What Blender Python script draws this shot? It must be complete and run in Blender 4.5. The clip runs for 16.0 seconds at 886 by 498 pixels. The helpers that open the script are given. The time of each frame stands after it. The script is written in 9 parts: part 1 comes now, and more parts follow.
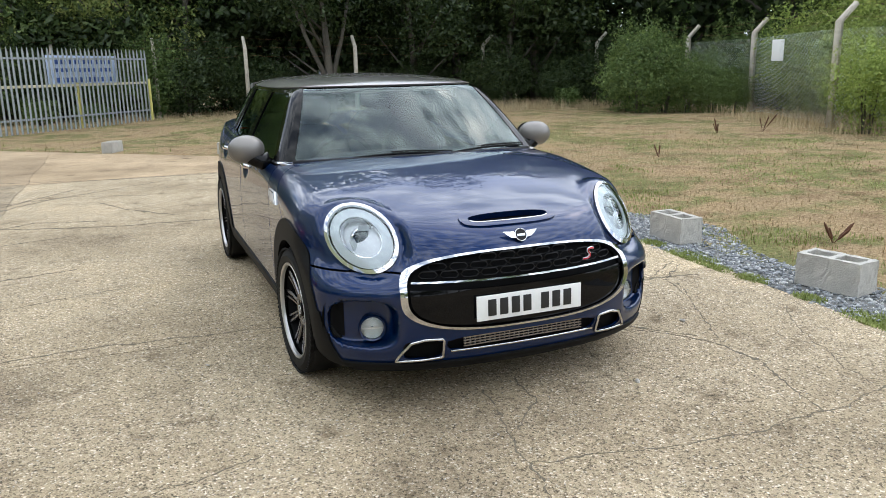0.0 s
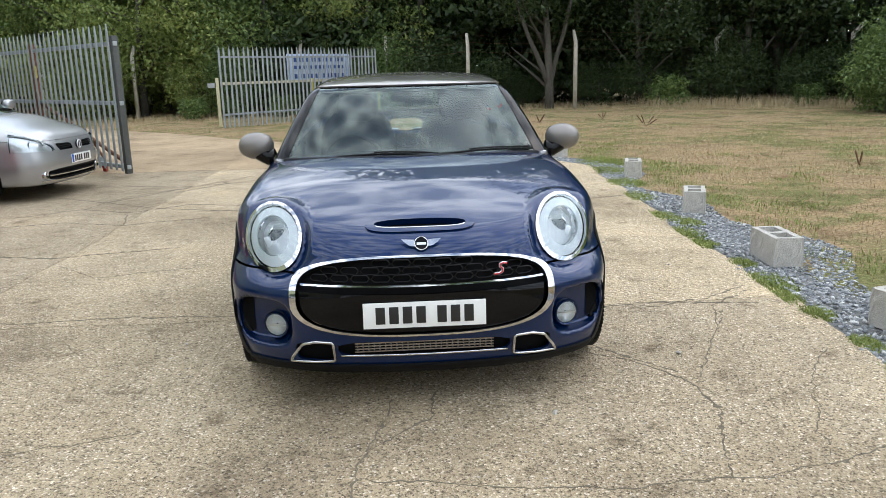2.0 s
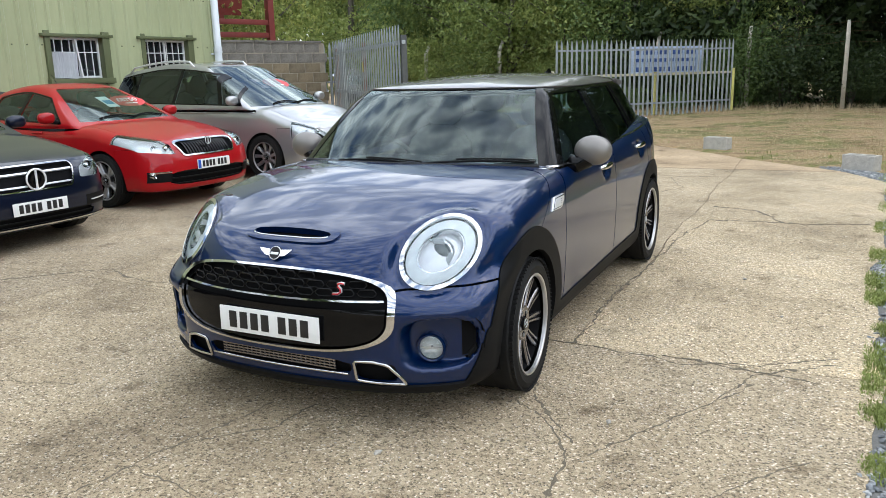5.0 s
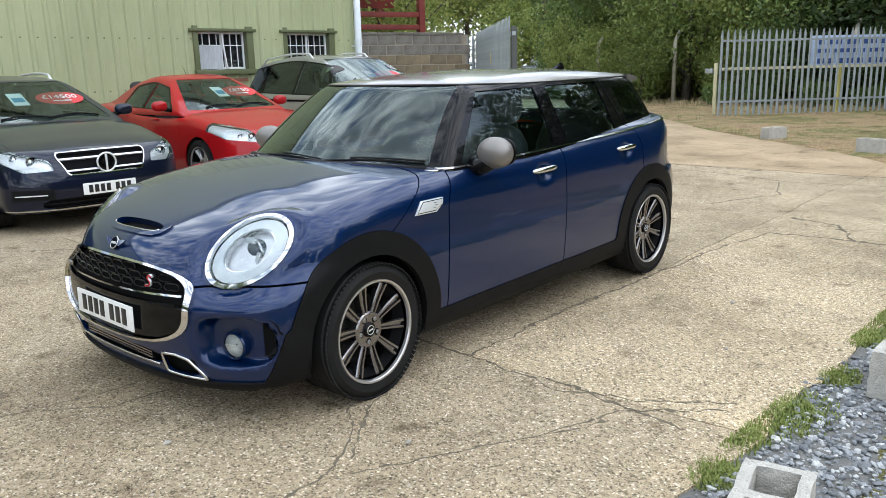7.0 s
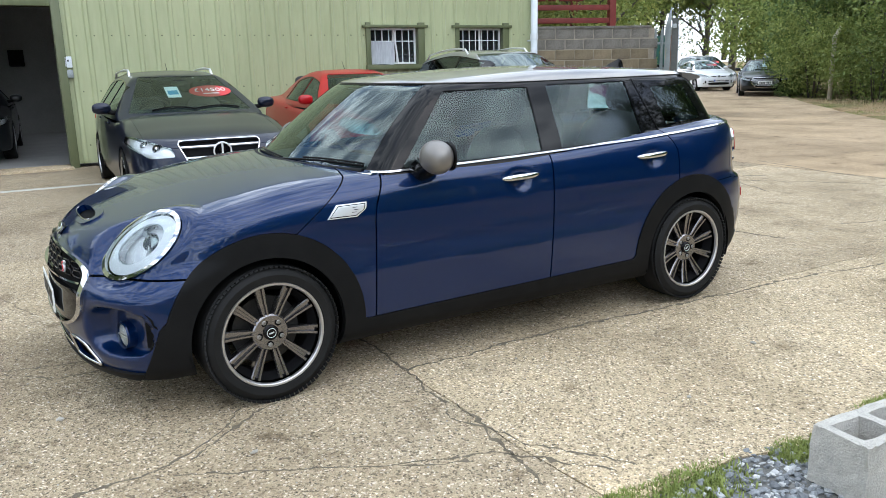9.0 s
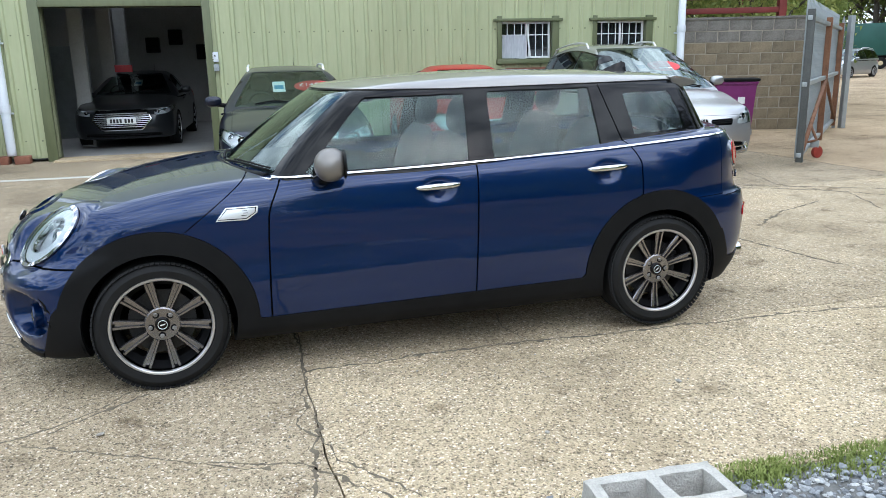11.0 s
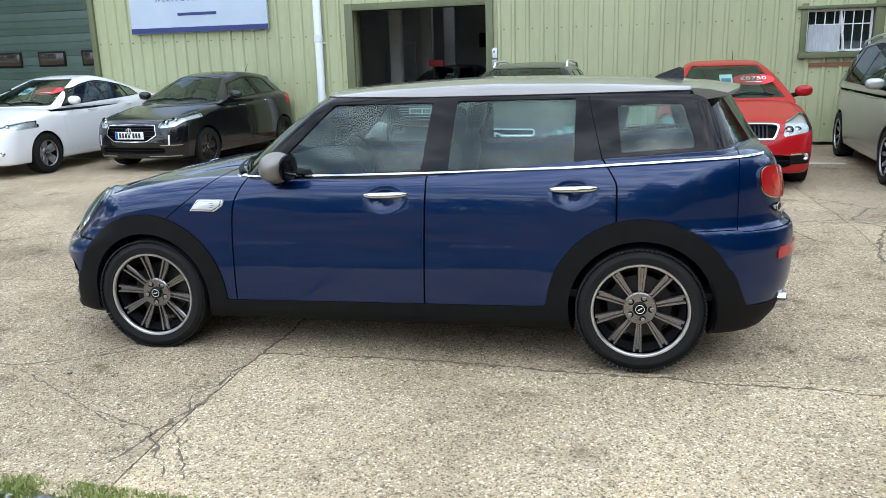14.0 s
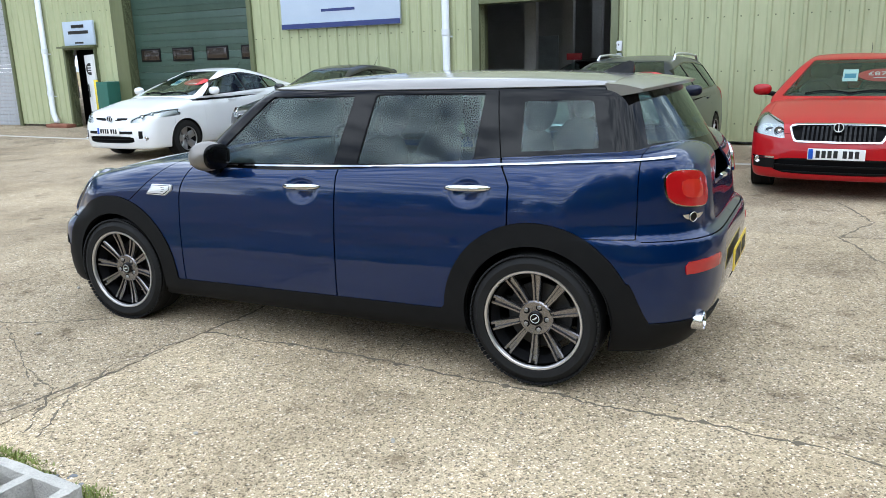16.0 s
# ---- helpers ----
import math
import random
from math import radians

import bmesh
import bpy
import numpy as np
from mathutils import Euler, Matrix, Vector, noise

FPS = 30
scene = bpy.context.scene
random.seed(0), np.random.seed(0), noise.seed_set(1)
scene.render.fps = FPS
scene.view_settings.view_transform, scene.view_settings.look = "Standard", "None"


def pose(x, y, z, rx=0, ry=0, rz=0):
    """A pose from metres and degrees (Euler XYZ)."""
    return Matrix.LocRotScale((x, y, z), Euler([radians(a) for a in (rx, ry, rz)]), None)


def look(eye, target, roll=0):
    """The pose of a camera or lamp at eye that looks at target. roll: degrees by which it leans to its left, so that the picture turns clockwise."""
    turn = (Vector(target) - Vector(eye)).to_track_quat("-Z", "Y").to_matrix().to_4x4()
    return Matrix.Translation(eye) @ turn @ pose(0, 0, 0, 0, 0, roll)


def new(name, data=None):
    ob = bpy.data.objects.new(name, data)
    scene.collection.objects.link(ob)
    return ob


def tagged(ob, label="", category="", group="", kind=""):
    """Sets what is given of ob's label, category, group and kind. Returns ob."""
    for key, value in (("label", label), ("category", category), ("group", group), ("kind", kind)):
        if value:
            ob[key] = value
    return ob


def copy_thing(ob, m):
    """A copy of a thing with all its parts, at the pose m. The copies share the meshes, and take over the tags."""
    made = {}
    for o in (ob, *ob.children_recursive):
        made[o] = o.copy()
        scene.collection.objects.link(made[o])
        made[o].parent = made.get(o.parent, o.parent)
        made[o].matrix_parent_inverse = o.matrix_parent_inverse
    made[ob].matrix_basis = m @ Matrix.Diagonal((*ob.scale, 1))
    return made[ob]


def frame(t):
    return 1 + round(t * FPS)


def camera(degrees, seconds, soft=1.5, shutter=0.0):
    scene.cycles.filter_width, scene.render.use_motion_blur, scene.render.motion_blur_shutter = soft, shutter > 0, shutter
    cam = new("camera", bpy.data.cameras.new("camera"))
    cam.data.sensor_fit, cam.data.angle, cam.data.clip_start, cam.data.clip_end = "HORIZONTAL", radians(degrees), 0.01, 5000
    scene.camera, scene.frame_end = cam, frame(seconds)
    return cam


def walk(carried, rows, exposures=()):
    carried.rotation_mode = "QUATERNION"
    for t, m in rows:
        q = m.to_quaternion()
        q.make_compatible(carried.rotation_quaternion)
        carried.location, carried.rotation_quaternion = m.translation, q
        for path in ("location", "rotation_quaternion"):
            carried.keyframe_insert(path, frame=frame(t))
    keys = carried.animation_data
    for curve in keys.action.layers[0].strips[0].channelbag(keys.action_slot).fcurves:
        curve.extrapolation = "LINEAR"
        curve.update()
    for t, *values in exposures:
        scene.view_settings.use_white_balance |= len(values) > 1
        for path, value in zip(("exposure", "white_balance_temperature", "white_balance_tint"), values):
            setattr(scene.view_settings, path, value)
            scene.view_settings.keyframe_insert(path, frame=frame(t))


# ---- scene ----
cam = camera(59.8, 16.0, soft=0.6)
PATH = [
    (0, (-1.583, -5.01, 1.463), (-0.844, -3.208, 1.008), -1.2),
    (0.5, (-1.201, -5.157, 1.471), (-0.63, -3.295, 1.016), -1.2),
    (1, (-0.829, -5.176, 1.461), (-0.425, -3.27, 1.008), -1.3),
    (1.5, (-0.464, -5.243, 1.456), (-0.211, -3.311, 1.004), -1.4),
    (2, (-0.087, -5.249, 1.458), (0.022, -3.304, 1.005), -1.5),
    (2.5, (0.243, -5.189, 1.458), (0.203, -3.242, 1.003), -1.5),
    (3, (0.63, -5.144, 1.46), (0.429, -3.206, 1.007), -1.5),
    (3.5, (0.993, -5.018, 1.456), (0.62, -3.106, 1.002), -1.5),
    (3.7, (1.122, -4.962, 1.455), (0.678, -3.065, 1.002), -1.5),
    (5.8, (2.611, -4.26, 1.481), (1.536, -2.635, 1.028), -1.5),
    (6, (2.734, -4.159, 1.467), (1.617, -2.563, 1.012), -1.5),
    (6.5, (3.015, -3.878, 1.467), (1.807, -2.351, 1.01), -1.5),
    (7, (3.316, -3.591, 1.467), (2.022, -2.137, 1.007), -1.4),
    (7.5, (3.528, -3.297, 1.473), (2.142, -1.931, 1.011), -1.4),
    (8, (3.704, -2.992, 1.486), (2.219, -1.736, 1.023), -1.4),
    (8.5, (3.905, -2.649, 1.457), (2.323, -1.516, 0.995), -1.4),
    (8.7, (3.973, -2.527, 1.452), (2.354, -1.448, 0.991), -1.4),
    (10.8, (4.528, -1.16, 1.504), (2.672, -0.583, 1.031), -1.2),
    (11, (4.586, -1.001, 1.506), (2.718, -0.466, 1.032), -1.3),
    (11.5, (4.663, -0.622, 1.52), (2.767, -0.2, 1.044), -1.2),
    (12, (4.697, -0.276, 1.533), (2.775, 0.005, 1.056), -1.2),
    (12.5, (4.745, 0.102, 1.557), (2.806, 0.214, 1.08), -1.3),
    (13, (4.732, 0.441, 1.558), (2.791, 0.366, 1.083), -1.4),
    (13.5, (4.646, 0.783, 1.553), (2.721, 0.523, 1.078), -1.4),
    (14, (4.6, 1.176, 1.549), (2.703, 0.755, 1.074), -1.6),
    (14.5, (4.494, 1.491, 1.547), (2.631, 0.939, 1.072), -1.6),
    (15, (4.364, 1.813, 1.517), (2.538, 1.15, 1.041), -1.6),
    (15.5, (4.237, 2.205, 1.527), (2.452, 1.437, 1.051), -1.6),
    (16, (4.075, 2.499, 1.509), (2.343, 1.62, 1.032), -1.6),
]
walk(cam, [(t, look(eye, target, roll)) for t, eye, target, roll in PATH], [(0.0, 0.47, 5900, 9), (4.0, 0.45, 5900, 9), (8.0, 0.5, 5800, 8), (11.0, 0.56, 5550, 7.5), (16.0, 0.55, 5550, 8)])

# ---- sky and sun: bright broken cloud ----
SUN_AZ, SUN_EL = 62.0, 52.0      # direction that the light comes from, degrees from +y clockwise, and height
world = bpy.data.worlds.new("sky")
scene.world = world
world.use_nodes = True
wt = world.node_tree
wt.nodes.clear()
w_out = wt.nodes.new("ShaderNodeOutputWorld")
w_bg = wt.nodes.new("ShaderNodeBackground")
w_sky = wt.nodes.new("ShaderNodeTexSky")
w_sky.sky_type = "NISHITA"
w_sky.sun_disc = False
w_sky.sun_elevation, w_sky.sun_rotation = radians(SUN_EL), radians(SUN_AZ)
w_sky.dust_density, w_sky.ozone_density = 2.0, 1.0
w_co = wt.nodes.new("ShaderNodeTexCoord")
w_map = wt.nodes.new("ShaderNodeMapping")
w_map.inputs["Scale"].default_value = (1.0, 1.0, 2.2)
w_n = wt.nodes.new("ShaderNodeTexNoise")
w_n.inputs["Scale"].default_value, w_n.inputs["Detail"].default_value, w_n.inputs["Roughness"].default_value = 4.6, 9.0, 0.6
w_n2 = wt.nodes.new("ShaderNodeTexNoise")
w_n2.inputs["Scale"].default_value, w_n2.inputs["Detail"].default_value = 10.0, 7.0
w_r = wt.nodes.new("ShaderNodeValToRGB")
w_r.color_ramp.elements[0].position, w_r.color_ramp.elements[1].position = 0.37, 0.50
w_r2 = wt.nodes.new("ShaderNodeValToRGB")
w_r2.color_ramp.elements[0].position, w_r2.color_ramp.elements[1].position = 0.38, 0.62
w_r2.color_ramp.elements[0].color, w_r2.color_ramp.elements[1].color = (3.6, 3.9, 4.3, 1), (13.0, 12.9, 12.6, 1)
w_mix = wt.nodes.new("ShaderNodeMix")
w_mix.data_type = "RGBA"
wt.links.new(w_co.outputs["Generated"], w_map.inputs["Vector"])
wt.links.new(w_map.outputs[0], w_n.inputs["Vector"])
wt.links.new(w_map.outputs[0], w_n2.inputs["Vector"])
wt.links.new(w_n.outputs["Fac"], w_r.inputs["Fac"])
wt.links.new(w_n2.outputs["Fac"], w_r2.inputs["Fac"])
wt.links.new(w_r.outputs["Color"], w_mix.inputs["Factor"])
wt.links.new(w_sky.outputs["Color"], w_mix.inputs["A"])
wt.links.new(w_r2.outputs["Color"], w_mix.inputs["B"])
wt.links.new(w_mix.outputs["Result"], w_bg.inputs["Color"])
wt.links.new(w_bg.outputs[0], w_out.inputs["Surface"])
w_bg.inputs["Strength"].default_value = 0.187

sun = new("sun", bpy.data.lights.new("sun", "SUN"))
sun.data.energy, sun.data.angle, sun.data.color = 0.6, radians(80), (1.0, 0.98, 0.95)
_az, _el = radians(SUN_AZ), radians(SUN_EL)
sun.matrix_world = look((math.sin(_az) * math.cos(_el) * 50, math.cos(_az) * math.cos(_el) * 50, math.sin(_el) * 50), (0, 0, 0))

# ---- materials ----
def material(name, colour, rough=0.5, metal=0.0, coat=0.0, spec=0.5, emit=None, power=0.0):
    m = bpy.data.materials.new(name)
    m.use_nodes = True
    b = m.node_tree.nodes["Principled BSDF"]
    b.inputs["Base Color"].default_value = (*colour, 1)
    b.inputs["Roughness"].default_value, b.inputs["Metallic"].default_value = rough, metal
    b.inputs["Coat Weight"].default_value, b.inputs["Coat Roughness"].default_value = coat, 0.03
    b.inputs["Specular IOR Level"].default_value = spec
    if emit:
        b.inputs["Emission Color"].default_value = (*emit, 1)
        b.inputs["Emission Strength"].default_value = power
    return m


def node(m, kind, **values):
    n = m.node_tree.nodes.new(kind)
    for key, value in values.items():
        n.inputs[key.replace("_", " ")].default_value = value
    return n


def join(m, a, b):
    m.node_tree.links.new(a, b)


def noise_node(m, scale, detail=4.0, rough=0.55, coords="Object", stretch=(1, 1, 1), turn=0.0):
    co = node(m, "ShaderNodeTexCoord")
    mp = node(m, "ShaderNodeMapping")
    mp.inputs["Scale"].default_value = stretch
    mp.inputs["Rotation"].default_value = (0, 0, turn)
    n = node(m, "ShaderNodeTexNoise", Scale=scale, Detail=detail, Roughness=rough)
    join(m, co.outputs[coords], mp.inputs["Vector"])
    join(m, mp.outputs[0], n.inputs["Vector"])
    return n


def ramp(m, source, stops):
    r = node(m, "ShaderNodeValToRGB")
    e = r.color_ramp.elements
    while len(e) < len(stops):
        e.new(0.5)
    for k, (p, c) in enumerate(stops):
        e[k].position = p
        e[k].color = (*c, 1) if len(c) == 3 else c
    join(m, source, r.inputs["Fac"])
    return r.outputs["Color"]


def mixed(m, fac, a, b, how="MIX"):
    n = node(m, "ShaderNodeMix")
    n.data_type, n.blend_type = "RGBA", how
    for s, v in (("Factor", fac), ("A", a), ("B", b)):
        if isinstance(v, (float, int)):
            n.inputs[s].default_value = v
        elif isinstance(v, tuple):
            n.inputs[s].default_value = (*v, 1)
        else:
            join(m, v, n.inputs[s])
    return n.outputs["Result"]


def bump(m, height, strength=0.3, distance=0.01):
    n = node(m, "ShaderNodeBump", Strength=strength, Distance=distance)
    join(m, height, n.inputs["Height"])
    join(m, n.outputs[0], m.node_tree.nodes["Principled BSDF"].inputs["Normal"])
    return n


def base_of(m):
    return m.node_tree.nodes["Principled BSDF"].inputs["Base Color"]


def mottled(name, dark, light, scale=8.0, rough=0.6, metal=0.0, relief=0.15, fine=60.0, coords="Object", stretch=(1, 1, 1), distance=0.004, spec=0.5):
    """A surface with broad patches and fine grain."""
    m = material(name, dark, rough, metal, spec=spec)
    a = noise_node(m, scale, 5, coords=coords, stretch=stretch)
    b = noise_node(m, fine, 3, coords=coords, stretch=stretch)
    mean = mixed(m, 0.45, a.outputs["Fac"], b.outputs["Fac"])
    join(m, ramp(m, mean, [(0.3, dark), (0.7, light)]), base_of(m))
    bump(m, b.outputs["Fac"], relief, distance)
    return m


def glass_material(name, tint, extra=0.0):
    """A sheet of tinted glass: clear body, gloss by angle."""
    m = bpy.data.materials.new(name)
    m.use_nodes = True
    t = m.node_tree
    t.nodes.clear()
    out = t.nodes.new("ShaderNodeOutputMaterial")
    mix = t.nodes.new("ShaderNodeMixShader")
    clear = t.nodes.new("ShaderNodeBsdfTransparent")
    clear.inputs["Color"].default_value = (*tint, 1)
    gloss = t.nodes.new("ShaderNodeBsdfGlossy")
    gloss.inputs["Roughness"].default_value = 0.01
    gloss.inputs["Color"].default_value = (0.88, 1.0, 0.98, 1)
    fres = t.nodes.new("ShaderNodeFresnel")
    fres.inputs["IOR"].default_value = 1.62 + extra
    t.links.new(fres.outputs[0], mix.inputs["Fac"])
    t.links.new(clear.outputs[0], mix.inputs[1])
    t.links.new(gloss.outputs[0], mix.inputs[2])
    t.links.new(mix.outputs[0], out.inputs["Surface"])
    return m


def paint(name, colour, metal=0.0, rough=0.35, flake=0.0, coat=1.0, spec=0.5):
    """Lacquered car paint with a fine flake and a breath of dust."""
    m = material(name, colour, rough, metal, coat, spec)
    if flake:
        n = noise_node(m, 900.0, 1)
        c = tuple(min(1.0, v * (1 + flake)) for v in colour)
        join(m, ramp(m, n.outputs["Fac"], [(0.35, colour), (0.75, c)]), base_of(m))
    d = noise_node(m, 2.5, 6)
    b = m.node_tree.nodes["Principled BSDF"]
    r = node(m, "ShaderNodeMapRange")
    r.inputs["To Min"].default_value, r.inputs["To Max"].default_value = 0.0, 0.008
    join(m, d.outputs["Fac"], r.inputs["Value"])
    join(m, r.outputs[0], b.inputs["Coat Roughness"])
    return m


M_CHROME = material("chrome", (0.60, 0.60, 0.61), 0.06, 1.0)
M_BLACK_GLOSS = material("gloss_black", (0.003, 0.003, 0.0034), 0.04, 0.0, 0.0, 0.2)
M_BLACK = mottled("black_plastic", (0.0055, 0.0055, 0.006), (0.0105, 0.0105, 0.0105), 9, 0.55, fine=400, relief=0.08, distance=0.0008, spec=0.1)
# near-black that stands in for shade in gaps and hollows, also on black parts
M_DARK = material("shade_and_hollow_black", (0.004, 0.004, 0.0045), 0.8, spec=0.1)
M_RUBBER = mottled("tyre_rubber", (0.0065, 0.0065, 0.0065), (0.015, 0.0147, 0.0145), 12, 0.65, fine=180, relief=0.1, distance=0.001, spec=0.2)
M_GLASS = glass_material("clear_car_glass", (0.60, 0.76, 0.74), -0.09)
M_TINT = glass_material("privacy_glass", (0.1, 0.12, 0.12))
M_SCREEN = glass_material("windscreen_glass", (0.62, 0.77, 0.75), 0.0)
M_SCREEN_SKY = glass_material("reflecting_windscreen", (0.30, 0.29, 0.33), 0.55)
M_LENS = glass_material("lamp_lens", (0.94, 0.95, 0.96))
M_BRIGHT = material("bright_trim", (0.8, 0.81, 0.82), 0.2, 0.35)
M_SILVER = material("silver_plastic", (0.72, 0.73, 0.75), 0.28, 0.6)
M_WHITE_LAMP = material("white_light_guide", (0.88, 0.9, 0.92), 0.25)
M_RED_LENS = material("red_lamp_plastic", (0.36, 0.005, 0.007), 0.12, 0.0, 0.7)
M_PLATE_W = material("plate_white", (0.78, 0.78, 0.76), 0.35)
M_PLATE_Y = material("plate_yellow", (0.75, 0.55, 0.03), 0.35)
M_INK = material("plate_black", (0.012, 0.012, 0.012), 0.45)
M_BLUE = material("plate_blue", (0.01, 0.08, 0.45), 0.4)
M_SEAT = mottled("dark_upholstery", (0.012, 0.012, 0.014), (0.03, 0.03, 0.033), 14, 0.7, fine=300, relief=0.2, distance=0.001)
M_STEEL = mottled("brake_steel", (0.22, 0.22, 0.22), (0.36, 0.35, 0.34), 20, 0.35, 0.9, fine=200, distance=0.0005)


# ---- mesh tools ----
def mesh_from(name, verts, faces, normals=None, smooth=True):
    """A mesh from arrays; faces are all triangles or all quads."""
    me = bpy.data.meshes.new(name)
    verts, faces = np.asarray(verts, np.float32), np.asarray(faces, np.int32)
    k = faces.shape[1]
    me.vertices.add(len(verts))
    me.vertices.foreach_set("co", verts.ravel())
    me.loops.add(faces.size)
    me.loops.foreach_set("vertex_index", faces.ravel())
    me.polygons.add(len(faces))
    me.polygons.foreach_set("loop_start", np.arange(0, faces.size, k, dtype=np.int32))
    me.polygons.foreach_set("use_smooth", np.full(len(faces), smooth))
    me.update(calc_edges=True)
    if normals is not None:
        me.normals_split_custom_set_from_vertices(np.asarray(normals, np.float32).tolist())
    return me


def part(name, data, mat, parent=None, label="", m=None):
    """Links a mesh or a bmesh as one object, under a thing or a part."""
    if isinstance(data, bmesh.types.BMesh):
        me = bpy.data.meshes.new(name)
        data.to_mesh(me)
        data.free()
        data = me
    if mat is not None and not data.materials:
        data.materials.append(mat)
    ob = new(name, data)
    if parent is not None:
        ob.parent = parent
    if m is not None:
        ob.matrix_basis = m
    if label:
        ob["label"] = label
    return ob


def smoothed(bm, flat=0.6):
    for f in bm.faces:
        f.smooth = True
    for e in bm.edges:
        if len(e.link_faces) == 2 and e.calc_face_angle(0) > flat:
            e.smooth = False
    return bm


def box(sx, sy, sz, m=None, bevel=0.0, segments=2, bm=None):
    """A box of that size about its centre, with rounded edges."""
    own = bmesh.new()
    bmesh.ops.create_cube(own, size=1, matrix=Matrix.Diagonal((sx, sy, sz, 1)))
    if bevel:
        bmesh.ops.bevel(own, geom=own.edges[:], offset=min(bevel, 0.48 * min(sx, sy, sz)), segments=segments, profile=0.6, affect="EDGES")
    if m is not None:
        bmesh.ops.transform(own, matrix=m, verts=own.verts)
    smoothed(own, 0.7)
    if bm is None:
        return own
    return merge(bm, own)


def merge(bm, other):
    me = bpy.data.meshes.new("tmp")
    other.to_mesh(me)
    other.free()
    bm.from_mesh(me)
    bpy.data.meshes.remove(me)
    return bm


def prism(outline, depth, m=None, bevel=0.0):
    """A flat outline (x, z) drawn out by depth along y, centred."""
    bm = bmesh.new()
    f = bm.faces.new([bm.verts.new((x, -depth / 2, z)) for x, z in outline])
    got = bmesh.ops.extrude_face_region(bm, geom=[f])
    bmesh.ops.translate(bm, vec=(0, depth, 0), verts=[v for v in got["geom"] if isinstance(v, bmesh.types.BMVert)])
    bmesh.ops.recalc_face_normals(bm, faces=bm.faces[:])
    if bevel:
        bmesh.ops.bevel(bm, geom=bm.edges[:], offset=bevel, segments=2, profile=0.6, affect="EDGES")
    if m is not None:
        bmesh.ops.transform(bm, matrix=m, verts=bm.verts)
    return smoothed(bm, 0.6)


def tube(path, radius, sides=8, closed=False):
    """A round bar along a path; radius may be a number or one per point."""
    pts = [Vector(p) for p in path]
    n = len(pts)
    rr = radius if isinstance(radius, (list, tuple)) else [radius] * n
    bm, rings = bmesh.new(), []
    side = None
    for i, p in enumerate(pts):
        a = pts[(i - 1) % n] if (closed or i) else p
        b = pts[(i + 1) % n] if (closed or i < n - 1) else p
        d = (b - a).normalized()
        if side is None:
            side = d.orthogonal().normalized()
        side = (side - d * side.dot(d)).normalized()
        up = d.cross(side)
        rings.append([bm.verts.new(p + (side * math.cos(t) + up * math.sin(t)) * rr[i]) for t in (2 * math.pi * k / sides for k in range(sides))])
    for i in range(n if closed else n - 1):
        r, s = rings[i], rings[(i + 1) % n]
        for k in range(sides):
            f = bm.faces.new((r[k], r[(k + 1) % sides], s[(k + 1) % sides], s[k]))
            f.smooth = True
    if not closed:
        bm.faces.new(rings[0][::-1])
        bm.faces.new(rings[-1])
    return bm


def lathe(profile, sides=48, axis="x", cap=False):
    """A profile of (along, radius) turned round an axis."""
    bm, rings = bmesh.new(), []
    for a, r in profile:
        ring = []
        for k in range(sides):
            t = 2 * math.pi * k / sides
            c, s = r * math.cos(t), r * math.sin(t)
            ring.append(bm.verts.new((a, c, s) if axis == "x" else (c, a, s) if axis == "y" else (c, s, a)))
        rings.append(ring)
    for r, s in zip(rings, rings[1:]):
        for k in range(sides):
            bm.faces.new((r[k], r[(k + 1) % sides], s[(k + 1) % sides], s[k]))
    if cap:
        bm.faces.new(rings[-1])
        bm.faces.new(rings[0][::-1])
    bmesh.ops.recalc_face_normals(bm, faces=bm.faces[:])
    return smoothed(bm, 0.5)


def blob(sx, sy, sz, power=2.6, m=None, seg=20):
    """A rounded pillow, a superellipsoid with half sizes sx, sy, sz."""
    bm = bmesh.new()
    bmesh.ops.create_uvsphere(bm, u_segments=seg, v_segments=seg // 2 + 2, radius=1)
    for v in bm.verts:
        k = (abs(v.co.x) ** power + abs(v.co.y) ** power + abs(v.co.z) ** power) ** (-1 / power)
        v.co = Vector((v.co.x * k * sx, v.co.y * k * sy, v.co.z * k * sz))
    if m is not None:
        bmesh.ops.transform(bm, matrix=m, verts=bm.verts)
    return smoothed(bm, 1.2)


def empty(name, m=None):
    ob = new(name)
    if m is not None:
        ob.matrix_basis = m
    return ob


# ---- smooth solids, meshed from a field that is negative inside ----
def smax(a, b, k):
    h = np.clip(0.5 + 0.5 * (a - b) / k, 0, 1)
    return b + (a - b) * h + k * h * (1 - h)


def smin(a, b, k):
    return -smax(-a, -b, k)


